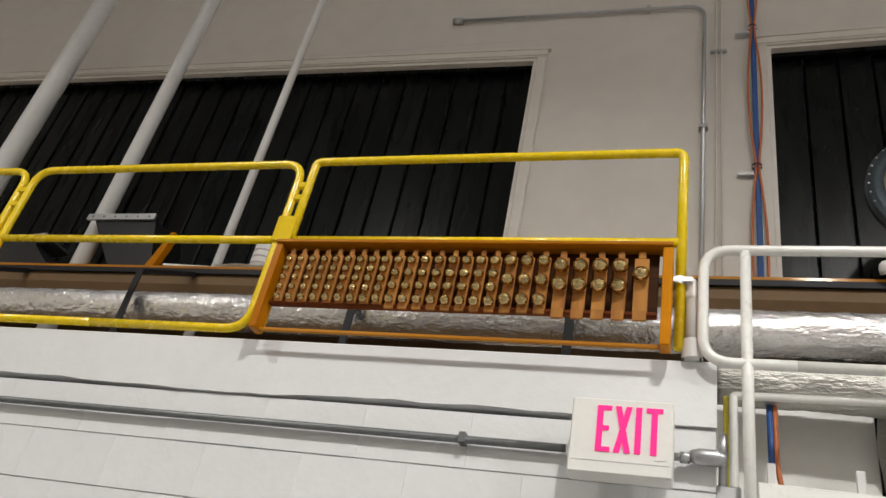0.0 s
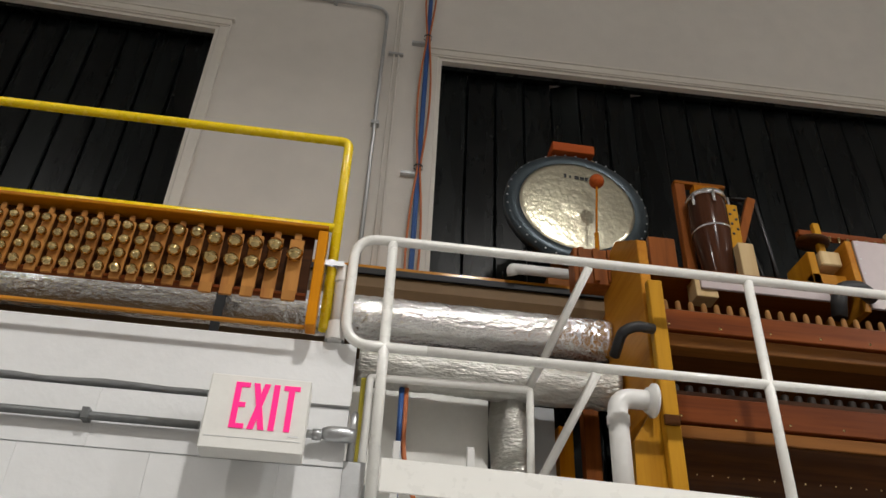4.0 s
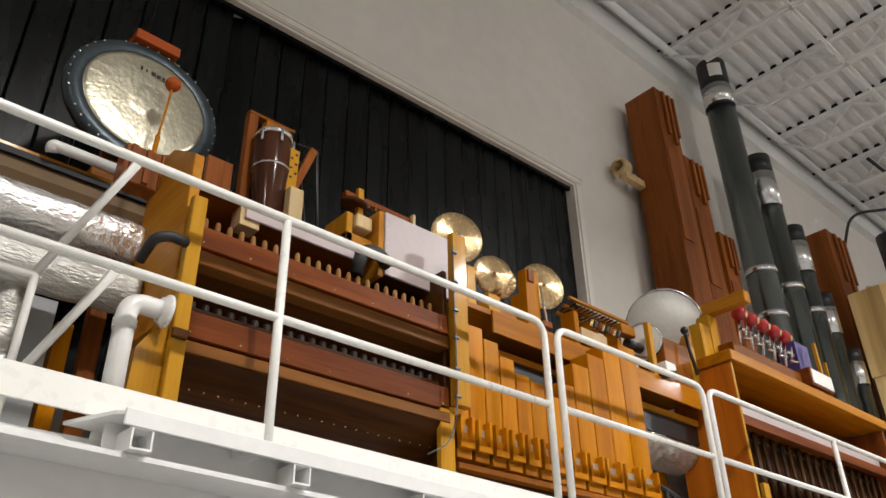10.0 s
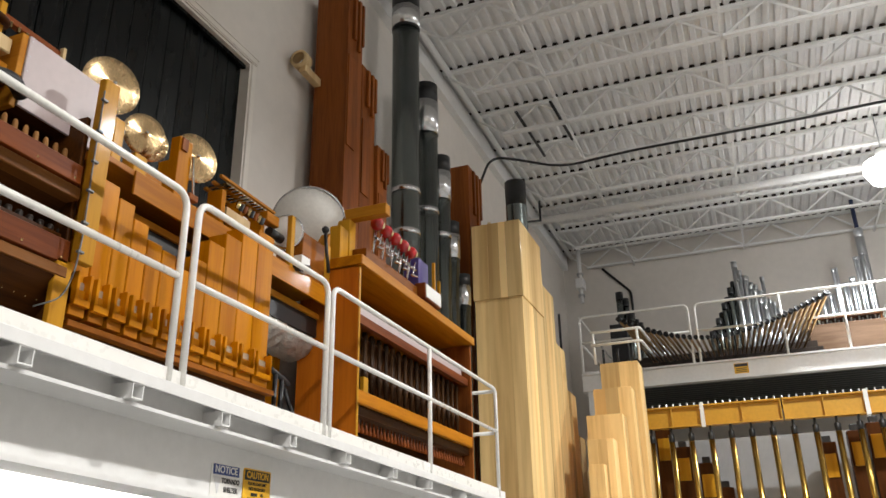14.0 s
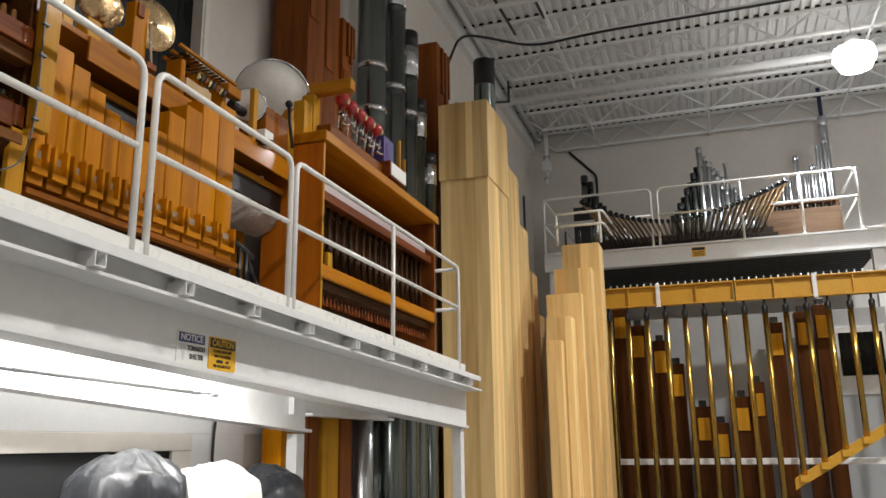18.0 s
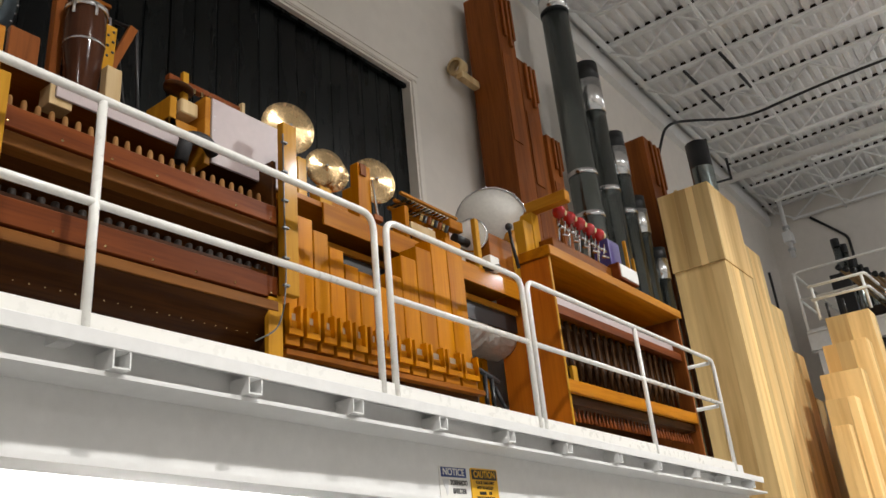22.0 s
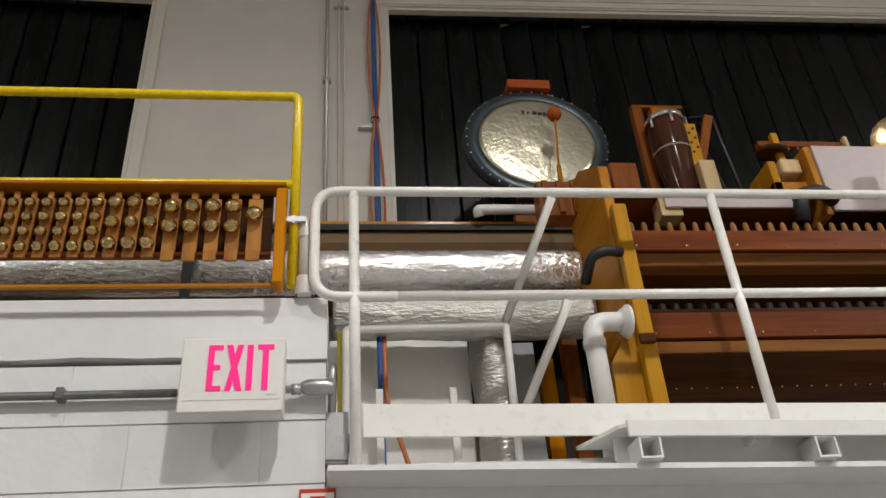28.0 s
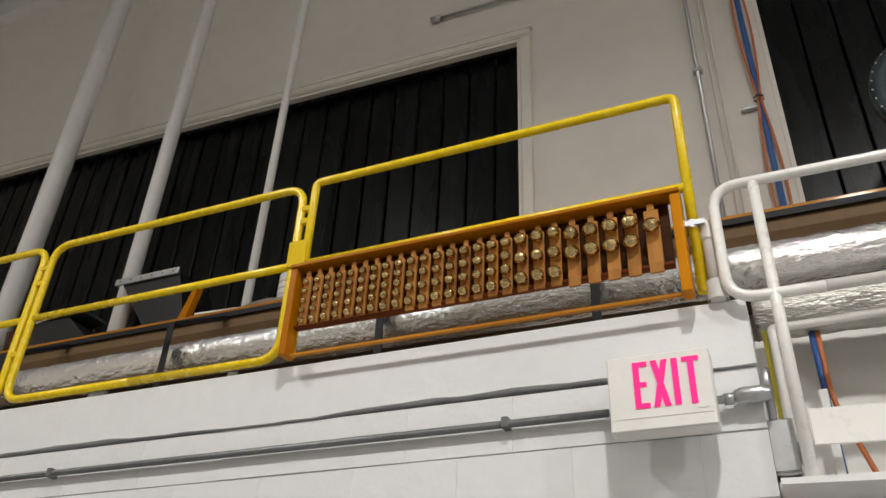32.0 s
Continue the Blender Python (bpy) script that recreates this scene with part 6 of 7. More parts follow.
part("plate", rounded_plate(3.725, 3.985, 1.905, 2.085, 2.545, 2.5495), SIGNY, cs_)
part("header", bx(3.735, 3.975, 2.5435, 2.545, 2.025, 2.077), BLACKP, cs_)
text("heading", "CAUTION", 0.05, pose(3.855, 2.5425, 2.051, 90, 0, 0), SIGNY, cs_, 0.0006, 0.001, 0.92)
for k, (w, s_) in enumerate(((0.19, "FLOOR LOAD LIMIT"), (0.16, "NOT TO EXCEED"), (0.0, ""), (0.20, "PER SQUARE FOOT"))):
    if s_:
        text("words", s_, 0.022, pose(3.855, 2.5435, 2.008 - k * 0.027, 90, 0, 0), BLACKP, cs_, 0.0006, 0.0006, 0.9)
part("figure_bar", bx(3.80, 3.86, 2.5435, 2.545, 1.945, 1.962), BLACKP, cs_)
text("words", "LBS", 0.022, pose(3.90, 2.5435, 1.954, 90, 0, 0), BLACKP, cs_, 0.0006, 0.0006, 0.9)

# ---- under the gallery ----
uc = thing("ceiling_conduit", "galvanised conduit hung under the gallery", "conduit", (3.2, 3.0, 1.84))
part("pipe", rod((0.0, 3.0, 1.925), (4.30, 3.0, 1.827), 0.018, 10), GALV, uc)
part("tail", tube(bmesh.new(), rounded([(4.30, 3.0, 1.825), (4.46, 3.0, 1.83), (4.47, 3.0, 1.88)], 0.02, 4), 0.011, 8), GALV, uc)
for x0 in (2.86, 4.22, 4.42):
    part("coupling", rod((x0, 3.0, 1.925 - 0.0228 * x0), (x0 + 0.07, 3.0, 1.9234 - 0.0228 * x0), 0.02, 10), GALV, uc)
part("hanger", rod((3.85, 3.0, 1.84), (3.85, 3.0, 2.24), 0.004, 6), GALV, uc)
tf = thing("tube_fitting", "lit fluorescent tube fitting under the gallery", "light fitting", (3.4, 2.72, 2.2))
part("tube", rod((1.8, 2.715, 2.13), (5.0, 2.715, 2.13), 0.017, 12), TUBEGLASS, tf)
part("housing", bx(1.76, 5.04, 2.67, 2.76, 2.16, 2.21, bev=0.004), STEEL, tf)
for hx in (2.4, 4.4):
    part("hanger", rod((hx, 2.72, 2.21), (hx, 2.72, 2.24), 0.005, 6), GALV, tf)
# fitting for the added tube, kept out of view by the inner beam
tg = thing("tube_fitting", "added fluorescent tube fitting, unseen behind the inner beam, lighting the lower wall", "light fitting", (4.2, 3.72, 2.2))
part("tube", rod((2.3, 3.72, 2.185), (6.1, 3.72, 2.185), 0.015, 12), TUBEGLASS, tg)
part("housing", bx(2.26, 6.14, 3.67, 3.77, 2.205, 2.284, bev=0.004), STEEL, tg)
dw = thing("dark_opening", "black panel drawing an unlit doorway, with white frame, in the lower wall", "doorway", (4.4, 3.98, 0))
# flat black sheet on the wall draws the darkness of the doorway
part("panel", bx(2.6, 5.35, 3.975, 3.999, 0, 1.47), VOIDM, dw)
part("frame_head", bx(2.5, 5.6, 3.95, 3.999, 1.47, 1.60, bev=0.004), TRIM, dw)
part("frame_side", bx(5.36, 5.6, 3.955, 3.999, 0, 1.469, bev=0.004), TRIM, dw)
fixed("wall_lower_panel", bx(0.1, 8.4, 3.982, 3.998, 1.605, 2.235), BLOCK, "white-painted upper strip of the wall under the gallery", "wall")
fixed("wall_lower_panel", bx(5.605, 6.4, 3.982, 3.998, 0.0, 1.603), BLOCK, "white-painted wall beside the dark doorway", "wall")
solid("drop_cable", tube(bmesh.new(), rounded([(5.95, 3.96, 2.2), (5.95, 3.96, 1.9), (5.90, 3.96, 1.6), (5.90, 3.96, 0.9)], 0.1, 4), 0.012, 8), BLACKP, "black cable hanging down the lower wall", "cable")
def draped(cx, cy, rx, ry, zt, label, material, seed):
    bm = bmesh.new()
    n, m = 84, 22
    rows = []
    for j in range(m + 1):
        a = j / m
        row = []
        for i in range(n):
            th = 2 * math.pi * i / n
            fold = 0.5 * math.sin(th * 5 + seed) + 0.3 * math.sin(th * 11 + seed * 2.3) + 0.2 * math.sin(th * 17 + seed * 4.1)
            s_ = (a ** 0.75) * (1 + 0.13 * fold * a)
            z = zt * (1 - 0.22 * a ** 1.5 * (1 + 0.35 * fold)) if a < 0.6 else zt * (1 - 0.22 * 0.465 * (1 + 0.35 * fold)) * (1 - (a - 0.6) / 0.4)
            row.append(bm.verts.new((cx + rx * s_ * math.cos(th), cy + ry * s_ * math.sin(th), max(z, 0.0))))
        rows.append(row)
    for a, b in zip(rows, rows[1:]):
        for i in range(n):
            f = bm.faces.new((a[i], a[(i + 1) % n], b[(i + 1) % n], b[i]))
            f.smooth = True
    for v in bm.verts:
        if v.co.z > 0.01:
            v.co += Vector((noise.noise(v.co * 5), noise.noise(v.co * 5 + Vector((9, 0, 0))), noise.noise(v.co * 6 + Vector((0, 7, 0))))) * 0.012
            v.co.z -= 0.05 * abs(noise.noise(Vector((v.co.x * 4 + v.co.y * 3, v.co.y * 7, seed)))) + 0.025 * abs(noise.noise(v.co * 13))
    bm.faces.new(rows[0])
    bm.faces.new(rows[-1][::-1])
    return solid("covered_machine", bm, material, label, "covered machine", "covered machines")
draped(3.9, 3.15, 0.55, 0.40, 1.50, "machine under a dark grey tarpaulin cover", TARP, 1)
draped(5.62, 3.3, 0.56, 0.4, 1.37, "machine under a dark grey tarpaulin cover", TARP, 2.3)
draped(4.80, 3.2, 0.66, 0.34, 1.42, "machine under a bright white cloth cover", SIGNW, 5.2)
for x0, x1, mt, lb in ((6.5, 6.75, ORANGE, "orange varnished wooden pipe under the gallery"), (6.78, 7.0, MAHOG, "red mahogany wooden pipe under the gallery"), (7.02, 7.22, MAHOG, "red mahogany wooden pipe under the gallery"), (7.30, 7.66, HONEY, "yellow pine wooden pipe under the gallery"), (7.70, 7.98, MAHOG, "red mahogany wooden pipe under the gallery")):
    solid("floor_wooden_pipe", bx(x0, x1, 3.66, 3.86, 0, 2.2, bev=0.005), mt, lb, "organ pipe", "floor pipes")
solid("floor_metal_pipe", turned([(0, 0), (0, 0.03), (0.4, 0.115), (2.22, 0.115), (2.22, 0)], (8.17, 3.62, 0), (0, 0, 1), 22), TIN, "bright metal organ pipe standing on the floor", "organ pipe", "floor pipes")
for i in range(7):
    solid("floor_metal_pipe", turned([(0, 0), (0, 0.04), (0.4, 0.15), (2.2, 0.15), (2.2, 0)], (8.5 + i * 0.36, 3.66, 0), (0, 0, 1), 22), ZINC, "dark zinc organ pipe standing on the floor", "organ pipe", "floor pipes")

# papers on the long shelf
pp = thing("paper_sheet", "curled sheet of off-white paper lying on the shelf", "paper", (-2.55, 3.6, 3.869))
bm = bmesh.new()
rows = []
for i in range(13):
    x = -2.85 + 0.05 * i
    rows.append([bm.verts.new((x, y, 3.871 + 0.012 * math.sin(i * 0.5) ** 2 + (0.012 if y < 3.5 else 0.0))) for y in (3.465, 3.55, 3.68)])
for a, b in zip(rows, rows[1:]):
    for k in range(2):
        bm.faces.new((a[k], b[k], b[k + 1], a[k + 1]))
sheet = bmesh.ops.solidify(bm, geom=bm.faces[:], thickness=0.0015)
part("sheet", bm, SIGNW, pp)

# ---- tall poplar pipes past the gallery end ----
def poplar_pipe(x0, x1, y0, y1, zt, cap=0.0, boards=5, seed=0):
    """A square pipe glued up from boards, each board a part."""
    t = thing("poplar_organ_pipe", "tall pale poplar wooden organ pipe glued from boards", "organ pipe", ((x0 + x1) / 2, (y0 + y1) / 2, 0), "poplar pipes")
    rng = random.Random(seed)
    n = boards
    cuts = [y0] + sorted(y0 + (y1 - y0) * (k + rng.uniform(-0.25, 0.25)) / n for k in range(1, n)) + [y1]
    zs = zt - cap if cap else zt
    for a, b in zip(cuts, cuts[1:]):
        part("board", bx(x0, x0 + 0.03, a + 0.0006, b - 0.0006, 0, zs, bev=0.0015), POPLAR, t)
    m = max(1, round((x1 - x0) / 0.19))
    xc = [x0 + 0.031] + sorted(x0 + (x1 - x0) * (k + rng.uniform(-0.25, 0.25)) / m for k in range(1, m)) + [x1]
    for a, b in zip(xc, xc[1:]):
        part("side_board", bx(a + 0.0004, b - 0.0004, y0, y0 + 0.03, 0, zs, bev=0.0015), POPLAR, t)
    part("core", bx(x0 + 0.031, x1, y0 + 0.031, y1, 0, zs - 0.01), POPLAR, t)
    if cap:
        cuts = [y0 - 0.015] + sorted(y0 + (y1 - y0) * (k + rng.uniform(-0.3, 0.3)) / (n + 1) for k in range(1, n + 1)) + [y1 + 0.015]
        for a, b in zip(cuts, cuts[1:]):
            part("cap_board", bx(x0 - 0.02, x0 + 0.02, a + 0.0006, b - 0.0006, zs + 0.001, zt, bev=0.002), POPLAR, t)
        part("cap_side", bx(x0 + 0.021, x1 + 0.01, y0 - 0.015, y0 + 0.02, zs + 0.001, zt, bev=0.003), POPLAR, t)
        part("cap_core", bx(x0 + 0.021, x1 + 0.01, y0 + 0.021, y1 + 0.015, zs + 0.001, zt, bev=0.003), POPLAR, t)
    return t


poplar_pipe(9.5, 10.55, 2.51, 3.15, 5.9, 1.06, 3, 1)
for i, (x0, x1, zt) in enumerate(((10.56, 11.25, 5.35), (11.26, 11.78, 4.65), (11.79, 12.35, 4.07), (12.36, 12.82, 3.475), (12.83, 13.07, 3.0))):
    poplar_pipe(x0, x1, 2.51, 3.0 - 0.04 * i, zt, 0, 3, 10 + i)
for i, (x0, x1, y0, y1, zt) in enumerate(((10.72, 10.94, 1.88, 2.08, 2.84), (10.95, 11.29, 1.77, 2.12, 3.19), (11.3, 11.71, 1.67, 2.17, 3.57), (11.72, 12.13, 1.57, 2.12, 4.02), (12.14, 12.62, 1.49, 2.06, 4.49))):
    poplar_pipe(x0, x1, y0, y1, zt, 0, 2 + i % 2, 30 + i)
solid("pipe_stopper", turned([(0, 0.03), (0.06, 0.03), (0.08, 0.02), (0.08, 0)], (9.62, 2.95, 5.9), (0, 0, 1), 12), PALE, "small pale wooden stopper resting on the pipe top", "stopper")
st = thing("stub_pipe", "black plastic stub pipe standing on the poplar pipe", "pipe", (10.0, 2.66, 5.9))
part("pipe", turned([(0, 0.14), (0.80, 0.15), (0.80, 0.135), (0.5, 0.135)], (10.0, 2.66, 5.9), (0, 0, 1), 26), ZINCTOP, st)
part("sleeve", turned([(0.02, 0.146), (0.42, 0.15)], (10.0, 2.66, 5.9), (0, 0, 1), 26), ZINC, st, "shiny grey sleeve")
for a in (2.05, 1.9):
    solid("black_rod", rod((12.9, a + 0.9, 0), (12.9, a + 0.9, 5.6), 0.02, 8), BLACKP, "thin black rod standing behind the poplar pipes", "rod", "black rods")

# ---- far platform ----
XP, ZP = 15.0, 4.99
fb = tagged(new("far_platform"), "white-painted steel platform carrying organ pipes", "platform")
fb.location = (15, 0, 4.9)
part("edge_beam", bx(XP, XP + 0.03, -3.0, 2.9, 4.70, ZP), STEEL, fb)
part("beam_flange", bx(XP - 0.05, XP + 0.12, -3.0, 2.9, 4.675, 4.70), STEEL, fb)
part("beam_flange", bx(XP - 0.05, XP + 0.12, -3.0, 2.9, ZP, ZP + 0.03), STEEL, fb)
part("deck", bx(XP + 0.12, X_FAR, -3.0, 2.9, ZP - 0.02, ZP + 0.03), STEEL, fb)
def corrugated_under():
    bm = bmesh.new()
    x = XP + 0.13
    prof = []
    while x < X_FAR - 0.1:
        prof += [(x, 4.80), (x + 0.08, 4.80), (x + 0.10, 4.84), (x + 0.18, 4.84)]
        x += 0.2
    a = [bm.verts.new((q, -3.0, z)) for q, z in prof]
    b = [bm.verts.new((q, 2.9, z)) for q, z in prof]
    for i in range(len(prof) - 1):
        bm.faces.new((a[i], b[i], b[i + 1], a[i + 1]))
    return bm


# underside coloured near black: the shade below the platform is in its grey
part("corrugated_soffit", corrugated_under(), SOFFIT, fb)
for k, cy in enumerate((2.72, -2.85)):
    part("column", bx(XP, XP + 0.16, cy - 0.09, cy + 0.09, 0, 4.675, bev=0.005), STEEL, fb)
    part("cap_plate", bx(XP - 0.06, XP + 0.2, cy - 0.14, cy + 0.14, ZP + 0.03, ZP + 0.06), STEEL, fb)
fg = thing("small_caution_sign", "small yellow caution sign on the platform beam", "sign", (XP, 0.06, 4.85))
part("plate", bx(XP - 0.006, XP - 0.001, -0.06, 0.18, 4.76, 4.94), SIGNY, fg)
part("header", bx(XP - 0.008, XP - 0.006, -0.05, 0.17, 4.88, 4.93), BLACKP, fg)
for k in range(3):
    part("word_bar", bx(XP - 0.008, XP - 0.006, -0.03, 0.15, 4.78 + k * 0.03, 4.793 + k * 0.03), BLACKP, fg)
def far_rail(y0, y1, posts=()):
    t = thing("far_railing", "white-painted tubular railing on the far platform", "railing", (XP, (y0 + y1) / 2, ZP), "far railings")
    part("frame_tube", tube(bmesh.new(), rounded([(XP, y0, ZP + 0.03), (XP, y0, 6.13), (XP, y1, 6.13), (XP, y1, ZP + 0.03)], 0.12, 5), 0.024, 10), RAILW, t)
    part("mid_rail", rod((XP, y0, 5.62), (XP, y1, 5.62), 0.022, 10), RAILW, t)
    for p in posts:
        part("post", rod((XP, p, ZP + 0.03), (XP, p, 6.12), 0.022, 10), RAILW, t)
far_rail(2.87, 0.84)
far_rail(0.72, -2.66, (-0.75, -1.75))
sr = thing("far_railing", "white-painted side railing of the far platform", "railing", (16, -2.66, ZP), "far railings")
for z in (6.13, 5.62):
    part("rail", rod((XP, -2.66, z), (18.5, -2.66, z), 0.022, 10), RAILW, sr)
part("post", rod((17.0, -2.66, ZP + 0.03), (17.0, -2.66, 6.12), 0.022, 10), RAILW, sr)
sl = thing("far_railing", "white-painted side railing and ladder of the far platform", "railing", (16, 2.87, ZP), "far railings")
for z in (6.13, 5.62):
    part("rail", rod((XP, 2.87, z), (18.5, 2.87, z), 0.022, 10), RAILW, sl)
lb = thing("landing_railing", "white-painted short landing railing with wind cups", "railing", (12.3, 1.8, 4.49))
for z in (4.98, 4.78):
    part("rail", tube(bmesh.new(), rounded([(12.1, 2.16, z), (12.1, 1.40, z), (12.9, 1.36, z)], 0.05, 4), 0.022, 10), RAILW, lb)
for yy in (2.12, 1.45):
    part("post", rod((12.16, yy, 4.490), (12.1, yy, 5.0), 0.02, 10), RAILW, lb)
for k in range(3):
    part("black_peg", rod((12.2, 2.0 - k * 0.22, 4.490), (12.2, 2.0 - k * 0.22, 4.72), 0.018, 8), BLACKP, lb)

# trumpets lying out over the platform edge
def horn_z(y):
    return 5.36 + 0.60 * ((y - 0.35) / 1.8) ** 2 if y > 0.35 else 5.36 + 0.56 * ((0.35 - y) / 1.85) ** 1.5
base = thing("horn_chest", "dark brown wooden chest carrying brass horns", "organ chest", (15.9, 0.3, ZP))
part("body", bx(15.35, 16.1, -1.35, 2.0, ZP + 0.03, 5.19, bev=0.005), NEARBLACK, base)
part("upper_body", bx(15.75, 16.2, -1.3, 2.0, 5.19, 5.40, bev=0.005), NEARBLACK, base)
for i in range(36):
    y = 2.06 - i * (3.56 / 35)
    mouth = Vector((14.55, y, horn_z(y)))
    tail = Vector((15.55 + 0.25 * (i % 2), 0.3 + (y - 0.3) * 0.72, 5.17))
    d = (tail - mouth).normalized()
    L = (tail - mouth).length
    rb = 0.035 + 0.022 * abs((y - 0.3) / 1.8)
    h = thing("brass_horn", "brass horn pipe with black bell mouth", "organ pipe", tail, "brass horns")
    part("tube", turned([(0.05, rb * 0.8), (0.10, rb * 0.62), (L * 0.5, rb * 0.45), (L, 0.012), (L, 0)], mouth, d, 12), HORN, h)
    part("bell_mouth", turned([(0.09, rb * 0.6), (0.05, rb * 0.85), (0.0, rb * 1.0), (0.0, rb * 0.75), (0.06, 0.0)], mouth, d, 12), BLACKP, h, "black bell mouth")

# ranks of small pipes on the platform
chest = thing("pipe_rank_chest", "brown wooden chest with small metal pipes", "organ chest", (16.7, -2, ZP))
part("body", bx(16.5, 17.2, -2.6, -1.25, 5.35, 5.88, bev=0.005), RANKW, chest)
part("leg", bx(16.55, 16.65, -2.55, -2.45, ZP + 0.03, 5.35), ORANGE, chest)
part("leg", bx(16.55, 16.65, -1.4, -1.3, ZP + 0.03, 5.35), ORANGE, chest)
part("rack_board", bx(16.5, 17.2, -2.58, -1.27, 5.98, 6.0), DARKW, chest)
part("rack_post", bx(16.52, 16.56, -2.56, -2.52, 5.88, 5.98), DARKW, chest)
part("rack_post", bx(16.52, 16.56, -1.33, -1.29, 5.88, 5.98), DARKW, chest)
chest2 = thing("pipe_rank_chest", "dark wooden chest with metal pipes", "organ chest", (16.6, 0.5, ZP))
part("body", bx(16.3, 17.3, -1.15, 2.6, ZP + 0.03, 5.42, bev=0.005), DARKW, chest2)
def rank_pipe(x, y, z0, z1, r, mt, grp):
    t = thing("small_metal_pipe", "small metal organ pipe with conical foot", "organ pipe", (x, y, z0), grp)
    h = z1 - z0
    part("body", turned([(0, r * 0.25), (min(0.22, h * 0.3), r), (h, r), (h, r * 0.85), (h - 0.1, r * 0.85)], (x, y, z0), (0, 0, 1), 12), mt, t)
    part("cap", turned([(h - r * 2.2, r + 0.004), (h + 0.005, r + 0.004), (h + 0.005, r * 0.8)], (x, y, z0), (0, 0, 1), 12), ZINCTOP if mt == ZINC else TIN, t)

for i in range(15):
    y = 0.50 - i * 0.075
    zt = 5.95 + 1.1 * (i / 7.5) ** 1.1 if i < 8 else 7.35 - 0.16 * (i - 8)
    rank_pipe(16.45 + 0.12 * (i % 2), y, 5.42, min(zt, 7.36), 0.055 if i < 9 else 0.045, ZINC if i < 8 else TIN, "centre rank")
for i in range(13):
    y = -0.30 - i * 0.072
    rank_pipe(16.75 + 0.12 * (i % 2), y, 5.42, 7.1 - 0.10 * i + (0.35 if i == 4 else 0), 0.036, TIN, "centre rank")
for i in range(11):
    y = 2.25 - i * 0.095
    rank_pipe(16.4 + 0.12 * (i % 2), y, 5.42, 7.0 - 0.115 * i - (0.0 if i < 2 else 0.25), 0.075 if i < 3 else 0.05, ZINC if i < 6 else TIN, "side rank")
for i in range(18):
    y = -1.33 - i * 0.07
    rank_pipe(16.6 + 0.12 * (i % 2), y, 5.88, 6.16 + 0.05 * i + 0.30 * (i > 13) + (0.42 if i in (8, 9) else 0), 0.03, TIN, "right rank")
rank_pipe(16.9, -2.52, 5.88, 7.85, 0.085, TIN, "right rank")
solid("big_rank_block", bx(16.3, 16.5, 2.15, 2.5, ZP + 0.03, 6.3, bev=0.01), BLACKP, "dark block-shaped bass pipe on the platform", "organ pipe")

# ---- hanging brass tube rack below the platform ----
XG = 13.0
gr = thing("tubular_chime_rack", "yellow steel beam with hanging brass chime tubes", "chime rack", (XG, -0.6, 3.7))
YELW = mat("rack gold paint", (0.62, 0.33, 0.03), 0.38, var=0.1, scale=3)
segs = [(1.62, 0.72), (0.70, -0.42), (-0.44, -1.55), (-1.57, -3.1)]
for a, b in segs:
    part("beam_web", bx(XG + 0.02, XG + 0.04, b, a, 3.60, 3.88), YELW, gr)
    part("beam_top", bx(XG - 0.06, XG + 0.10, b, a, 3.88, 3.90, bev=0.002), YELW, gr)
    part("beam_bottom", bx(XG - 0.06, XG + 0.10, b, a, 3.58, 3.60, bev=0.002), YELW, gr)
    n = max(2, int((a - b) / 0.5))
    for k in range(n + 1):
        yy = b + 0.01 + (a - b - 0.02) * k / n
        part("stiffener", bx(XG - 0.05, XG + 0.02, yy - 0.008, yy + 0.008, 3.60, 3.88), YELW, gr)
for k in range(44):
    part("stud", turned([(0, 0.014), (0.05, 0.014), (0.055, 0)], (XG, 1.55 - k * 0.105, 3.90), (0, 0, 1), 6), TIN, gr)
part("splice", bx(XG - 0.065, XG - 0.03, 0.68, 0.74, 3.56, 3.93), STEEL, gr)
part("splice", bx(XG - 0.065, XG - 0.03, -1.59, -1.53, 3.56, 3.93), STEEL, gr)
part("end_post", bx(XG, XG + 0.1, 1.62, 1.72, 0, 3.9), YELW, gr)
part("end_post", bx(XG, XG + 0.1, -3.2, -3.1, 0, 3.9), YELW, gr)
for k in range(17):
    y = 1.50 - k * 0.292
    zb = 0.45 if y > -1.1 else 0.98 + (-1.08 - y) * 0.6
    tt = part("hanger", turned([(0, 0.03), (0.03, 0.045), (0.12, 0.045), (0.14, 0.02), (0.22, 0.02), (0.22, 0)], (XG, y, 3.36), (0, 0, 1), 10), BLACKP, gr, "black hanger with hook")
    part("chime_tube", turned([(0, 0), (0, 0.043), (3.37 - zb, 0.043), (3.37 - zb, 0)], (XG, y, zb), (0, 0, 1), 14), GOLDT, tt, "polished brass tube")
    if y < -1.1:
        part("tube_shoe", bx(XG - 0.05, XG + 0.05, y - 0.06, y + 0.06, zb - 0.10, zb, bev=0.004), YELW, gr)
dg = prism([(-1.0, 0.80), (-3.1, 2.06), (-3.1, 2.22), (-1.0, 0.96)], XG + 0.01, XG + 0.06, "yz")
part("damper_bar", dg, YELW, gr, "sloping yellow damper bar")
solid("low_rail", bx(13.28, 13.33, -3.0, 1.6, 1.15, 1.24, bev=0.004), STEEL, "low white steel rail behind the chime tubes", "rail")
for yy in (-2.95, 1.55):
    solid("low_rail_post", bx(13.34, 13.40, yy - 0.03, yy + 0.03, 0, 1.24), STEEL, "white steel post of the low rail", "post", "low rail posts")
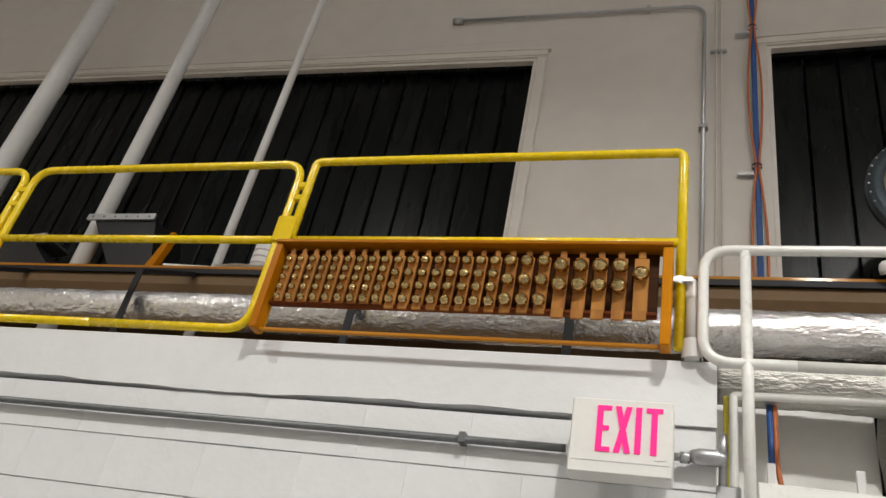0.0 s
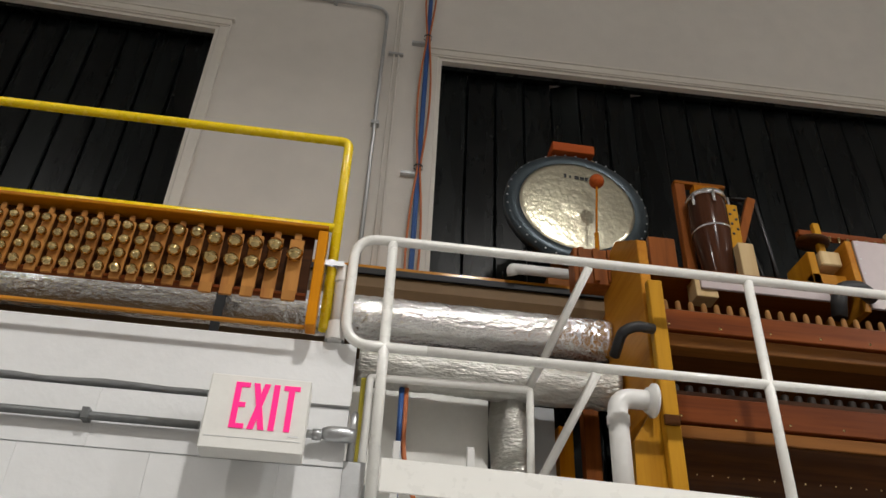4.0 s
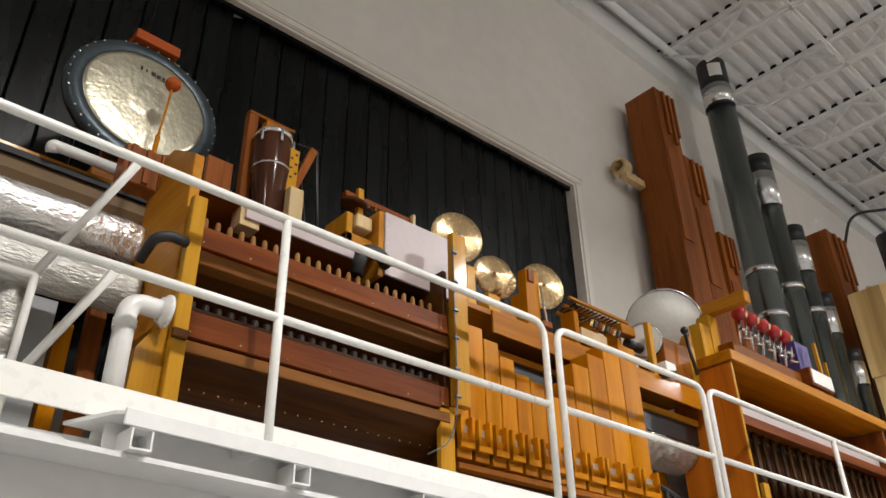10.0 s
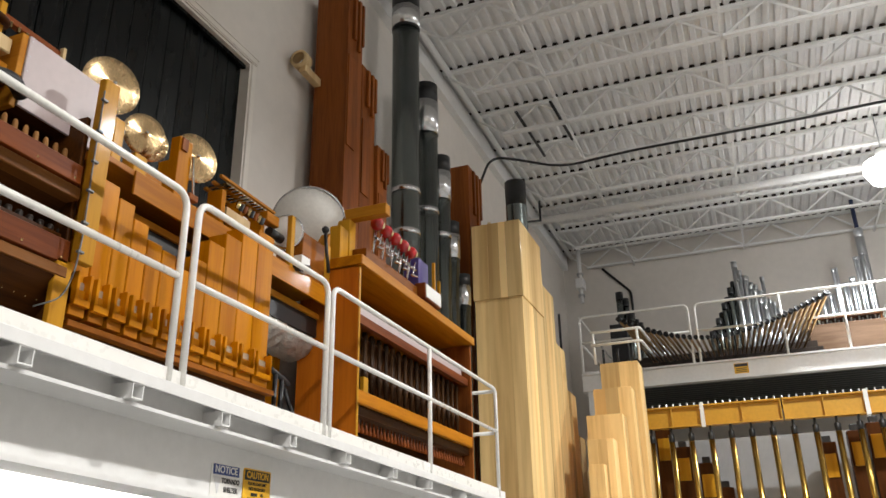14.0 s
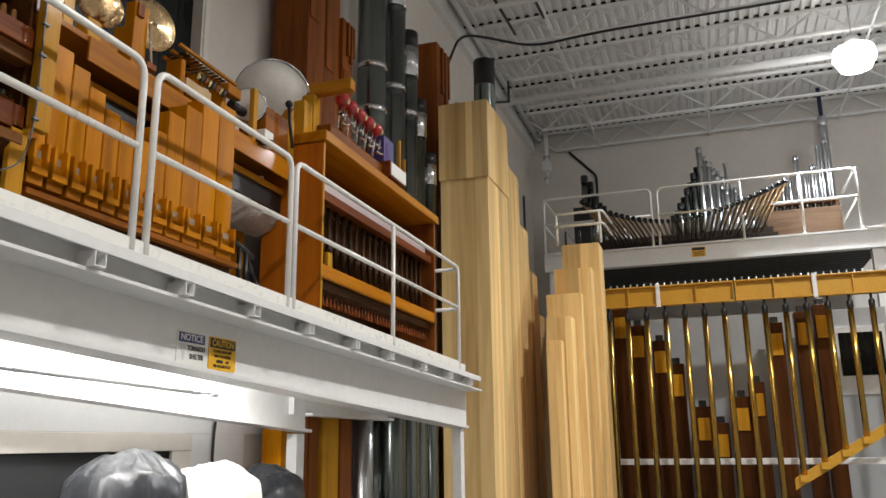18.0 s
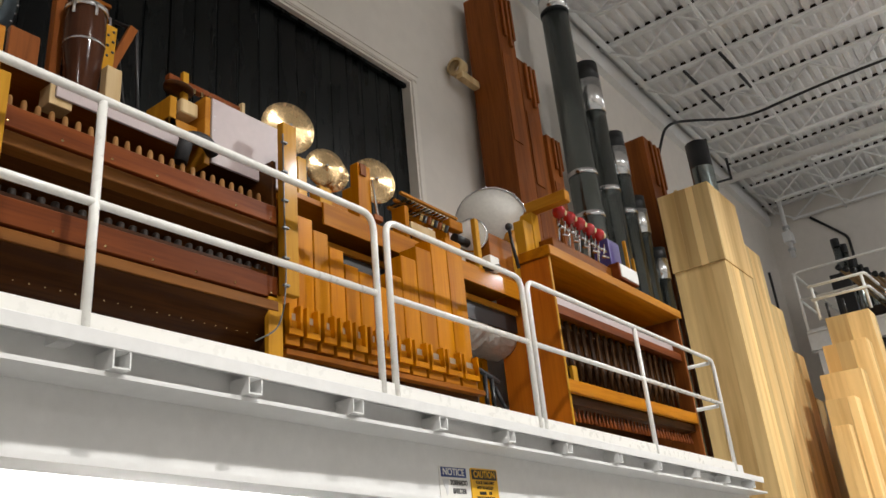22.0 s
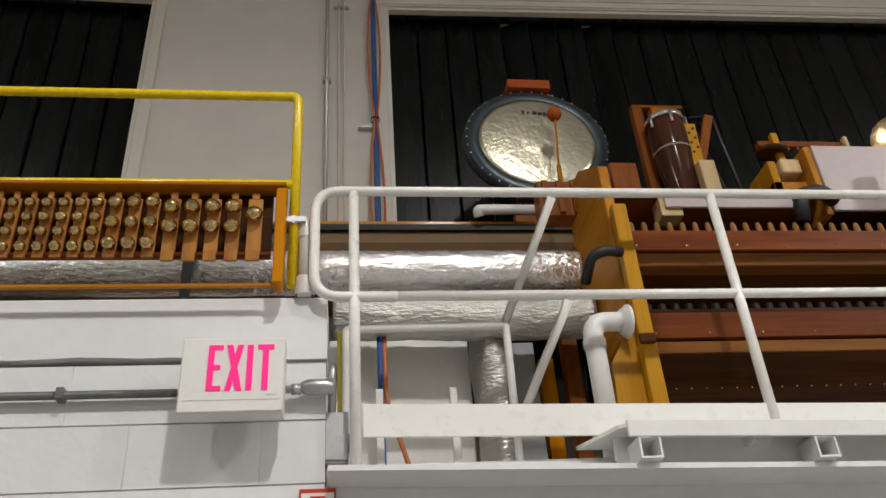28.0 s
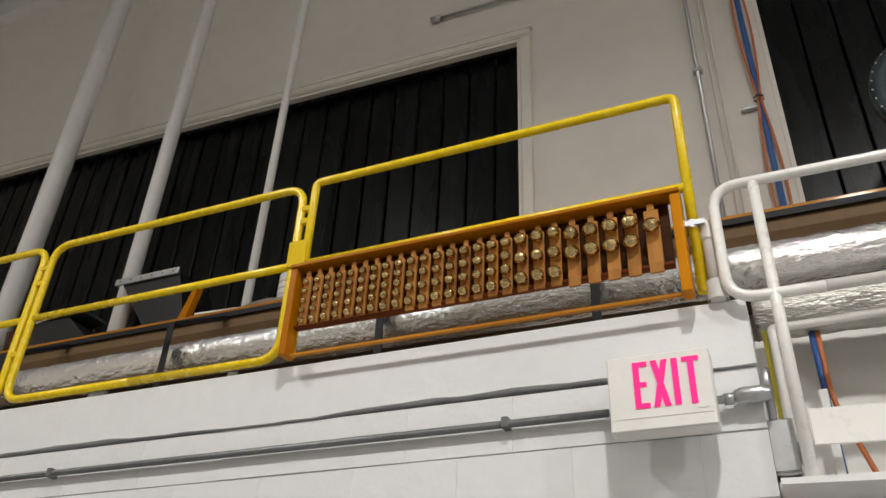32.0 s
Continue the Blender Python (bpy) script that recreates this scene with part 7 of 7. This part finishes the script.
# dark wooden pipes behind the tubes
DP = [(1.42, 3.75), (1.14, 3.42), (0.80, 3.15), (0.56, 2.76), (0.20, 2.06), (-0.06, 1.8), (-0.40, 2.2), (-0.64, 2.42), (-1.0, 3.35), (-1.42, 3.5), (-1.7, 3.6)]
for i, (y, zt) in enumerate(DP):
    t = thing("dark_wooden_pipe", "dark mahogany organ pipe with honey cap block", "organ pipe", (13.9, y, 0), "dark wooden pipes")
    part("body", bx(13.8, 14.05, y - 0.12, y + 0.12, 0, zt - 0.02, bev=0.005), DARKZ, t)
    part("cap_block", bx(13.77, 13.8, y - 0.09, y + 0.09, zt - 0.55, zt - 0.2, bev=0.004), HONEY, t, "honey pine cap block")
    part("stopper", bx(13.85, 14.0, y - 0.06, y + 0.06, zt - 0.02, zt + 0.08, bev=0.004), BLACKP, t)
# off-white partition given a grey: shade under the platform is in the colour
solid("white_partition", bx(14.6, 14.66, -2.75, 2.6, 0, 3.6), PARTN, "off-white painted partition behind the pipes, greyed for shade", "partition")
pn = thing("panel_window", "dark framed window in the far partition", "window panel", (14.58, -2.3, 2.3))
part("frame_panel", bx(14.57, 14.599, -2.7, -1.95, 2.2, 3.3), CEILM, pn)
part("pane", bx(14.56, 14.569, -2.65, -2.0, 2.5, 3.2), BLACKSHADE, pn)

# ---- lamps, cables and roof details ----
for lx_, ly_, down, glow in BAY_LAMPS:
    l = thing("high_bay_lamp", "lit high bay lamp with glass refractor on a rod", "lamp", (lx_, ly_, 7.7), "high bay lamps")
    part("glass", turned([(0.10, 0.0), (0.11, 0.26), (0.30, 0.36), (0.48, 0.33), (0.52, 0.2), (0.52, 0.1)], (lx_, ly_, 7.70), (0, 0, 1), 24), LAMPGLASS, l)
    part("housing", turned([(0.521, 0.0), (0.521, 0.14), (0.72, 0.10), (0.74, 0.0)], (lx_, ly_, 7.70), (0, 0, 1), 18), STEEL, l)
    part("rod", rod((lx_, ly_, 8.44), (lx_, ly_, Z_CEIL), 0.012, 8), GALV, l)
bc = thing("roof_cable", "black cable slung along the wall and under the joists", "cable", (12.5, 3.5, 8.6))
part("cable", tube(bmesh.new(), rounded([(11.9, 3.93, 5.6), (12.0, 3.93, 7.6), (12.3, 3.7, 8.5), (12.7, 3.3, 8.56), (13.1, 2.6, 8.45), (13.2, 1.4, 8.58), (13.25, -1.5, 8.6), (13.2, -3.0, 8.62), (14.2, -4.2, 9.0)], 0.5, 6), 0.024, 8), BLACKP, bc)
bp_ = thing("black_drop_pipe", "black bent pipe dropping down the far wall", "pipe", (19.2, 2.6, 8))
part("pipe", tube(bmesh.new(), rounded([(19.27, 3.0, 8.65), (19.27, 2.35, 7.95), (19.27, 2.35, 6.3)], 0.1, 4), 0.03, 8), BLACKP, bp_)
vp = thing("blue_drop_pipe", "dark blue drop pipe from the roof", "pipe", (18.5, -2.6, 7.5))
part("pipe", rod((18.5, -2.75, 6.0), (18.5, -2.75, Z_CEIL), 0.045, 10), NAVY, vp)
hk = thing("bent_support", "black angled support pipe fixed to the wall", "bracket", (13.5, 3.6, 7.3))
part("arm", tube(bmesh.new(), [(12.9, 3.99, 7.45), (13.3, 3.1, 7.55), (13.3, 3.1, 7.95)], 0.022, 8), BLACKP, hk)
vs_ = thing("pipe_stand", "white drop pipe with valve near the far corner", "pipe", (18.6, 3.4, 8))
part("pipe", rod((18.6, 3.45, 7.6), (18.6, 3.45, Z_CEIL), 0.05, 12), STEEL, vs_)
part("valve", bx(18.45, 18.75, 3.35, 3.55, 7.95, 8.2, bev=0.02), STEEL, vs_)
for z in (8.3, 7.75):
    part("collar", turned([(0, 0.08), (0.06, 0.08)], (18.6, 3.45, z), (0, 0, 1), 12), GALV, vs_)
for sx0, sx1, sy in ((11.33, 13.0, 2.93), (11.25, 12.6, 2.32)):
    solid("dark_strut", rod((sx0, sy, 8.70), (sx1, sy - 0.06, 8.70), 0.028, 6), BLACKP, "dark steel strut fixed between roof joists", "strut", "dark struts")

# ---- concrete blocks of the lower wall, laid last ----
ml = {}
for r in range(5):
    z1 = 2.70 - r * 0.2025
    off = 0.2 if r % 2 else 0.0
    xb = XB1 - 0.002
    k = 0
    while xb > -6.0:
        w = 0.40 if not (k == 0 and off) else 0.20
        key = round(w, 2)
        if key not in ml:
            ml[key] = mesh_of("block", bx(-w + 0.0003, -0.0003, Y_BLOCK, Y_BLOCK + 0.0119, -0.2, -0.0028, bev=0.0007), BLOCK)
        o = new("block", ml[key])
        o.parent = bw
        o.location = (xb, 0.0006 * ((k * 7 + r * 3) % 4), z1)
        xb -= w
        k += 1
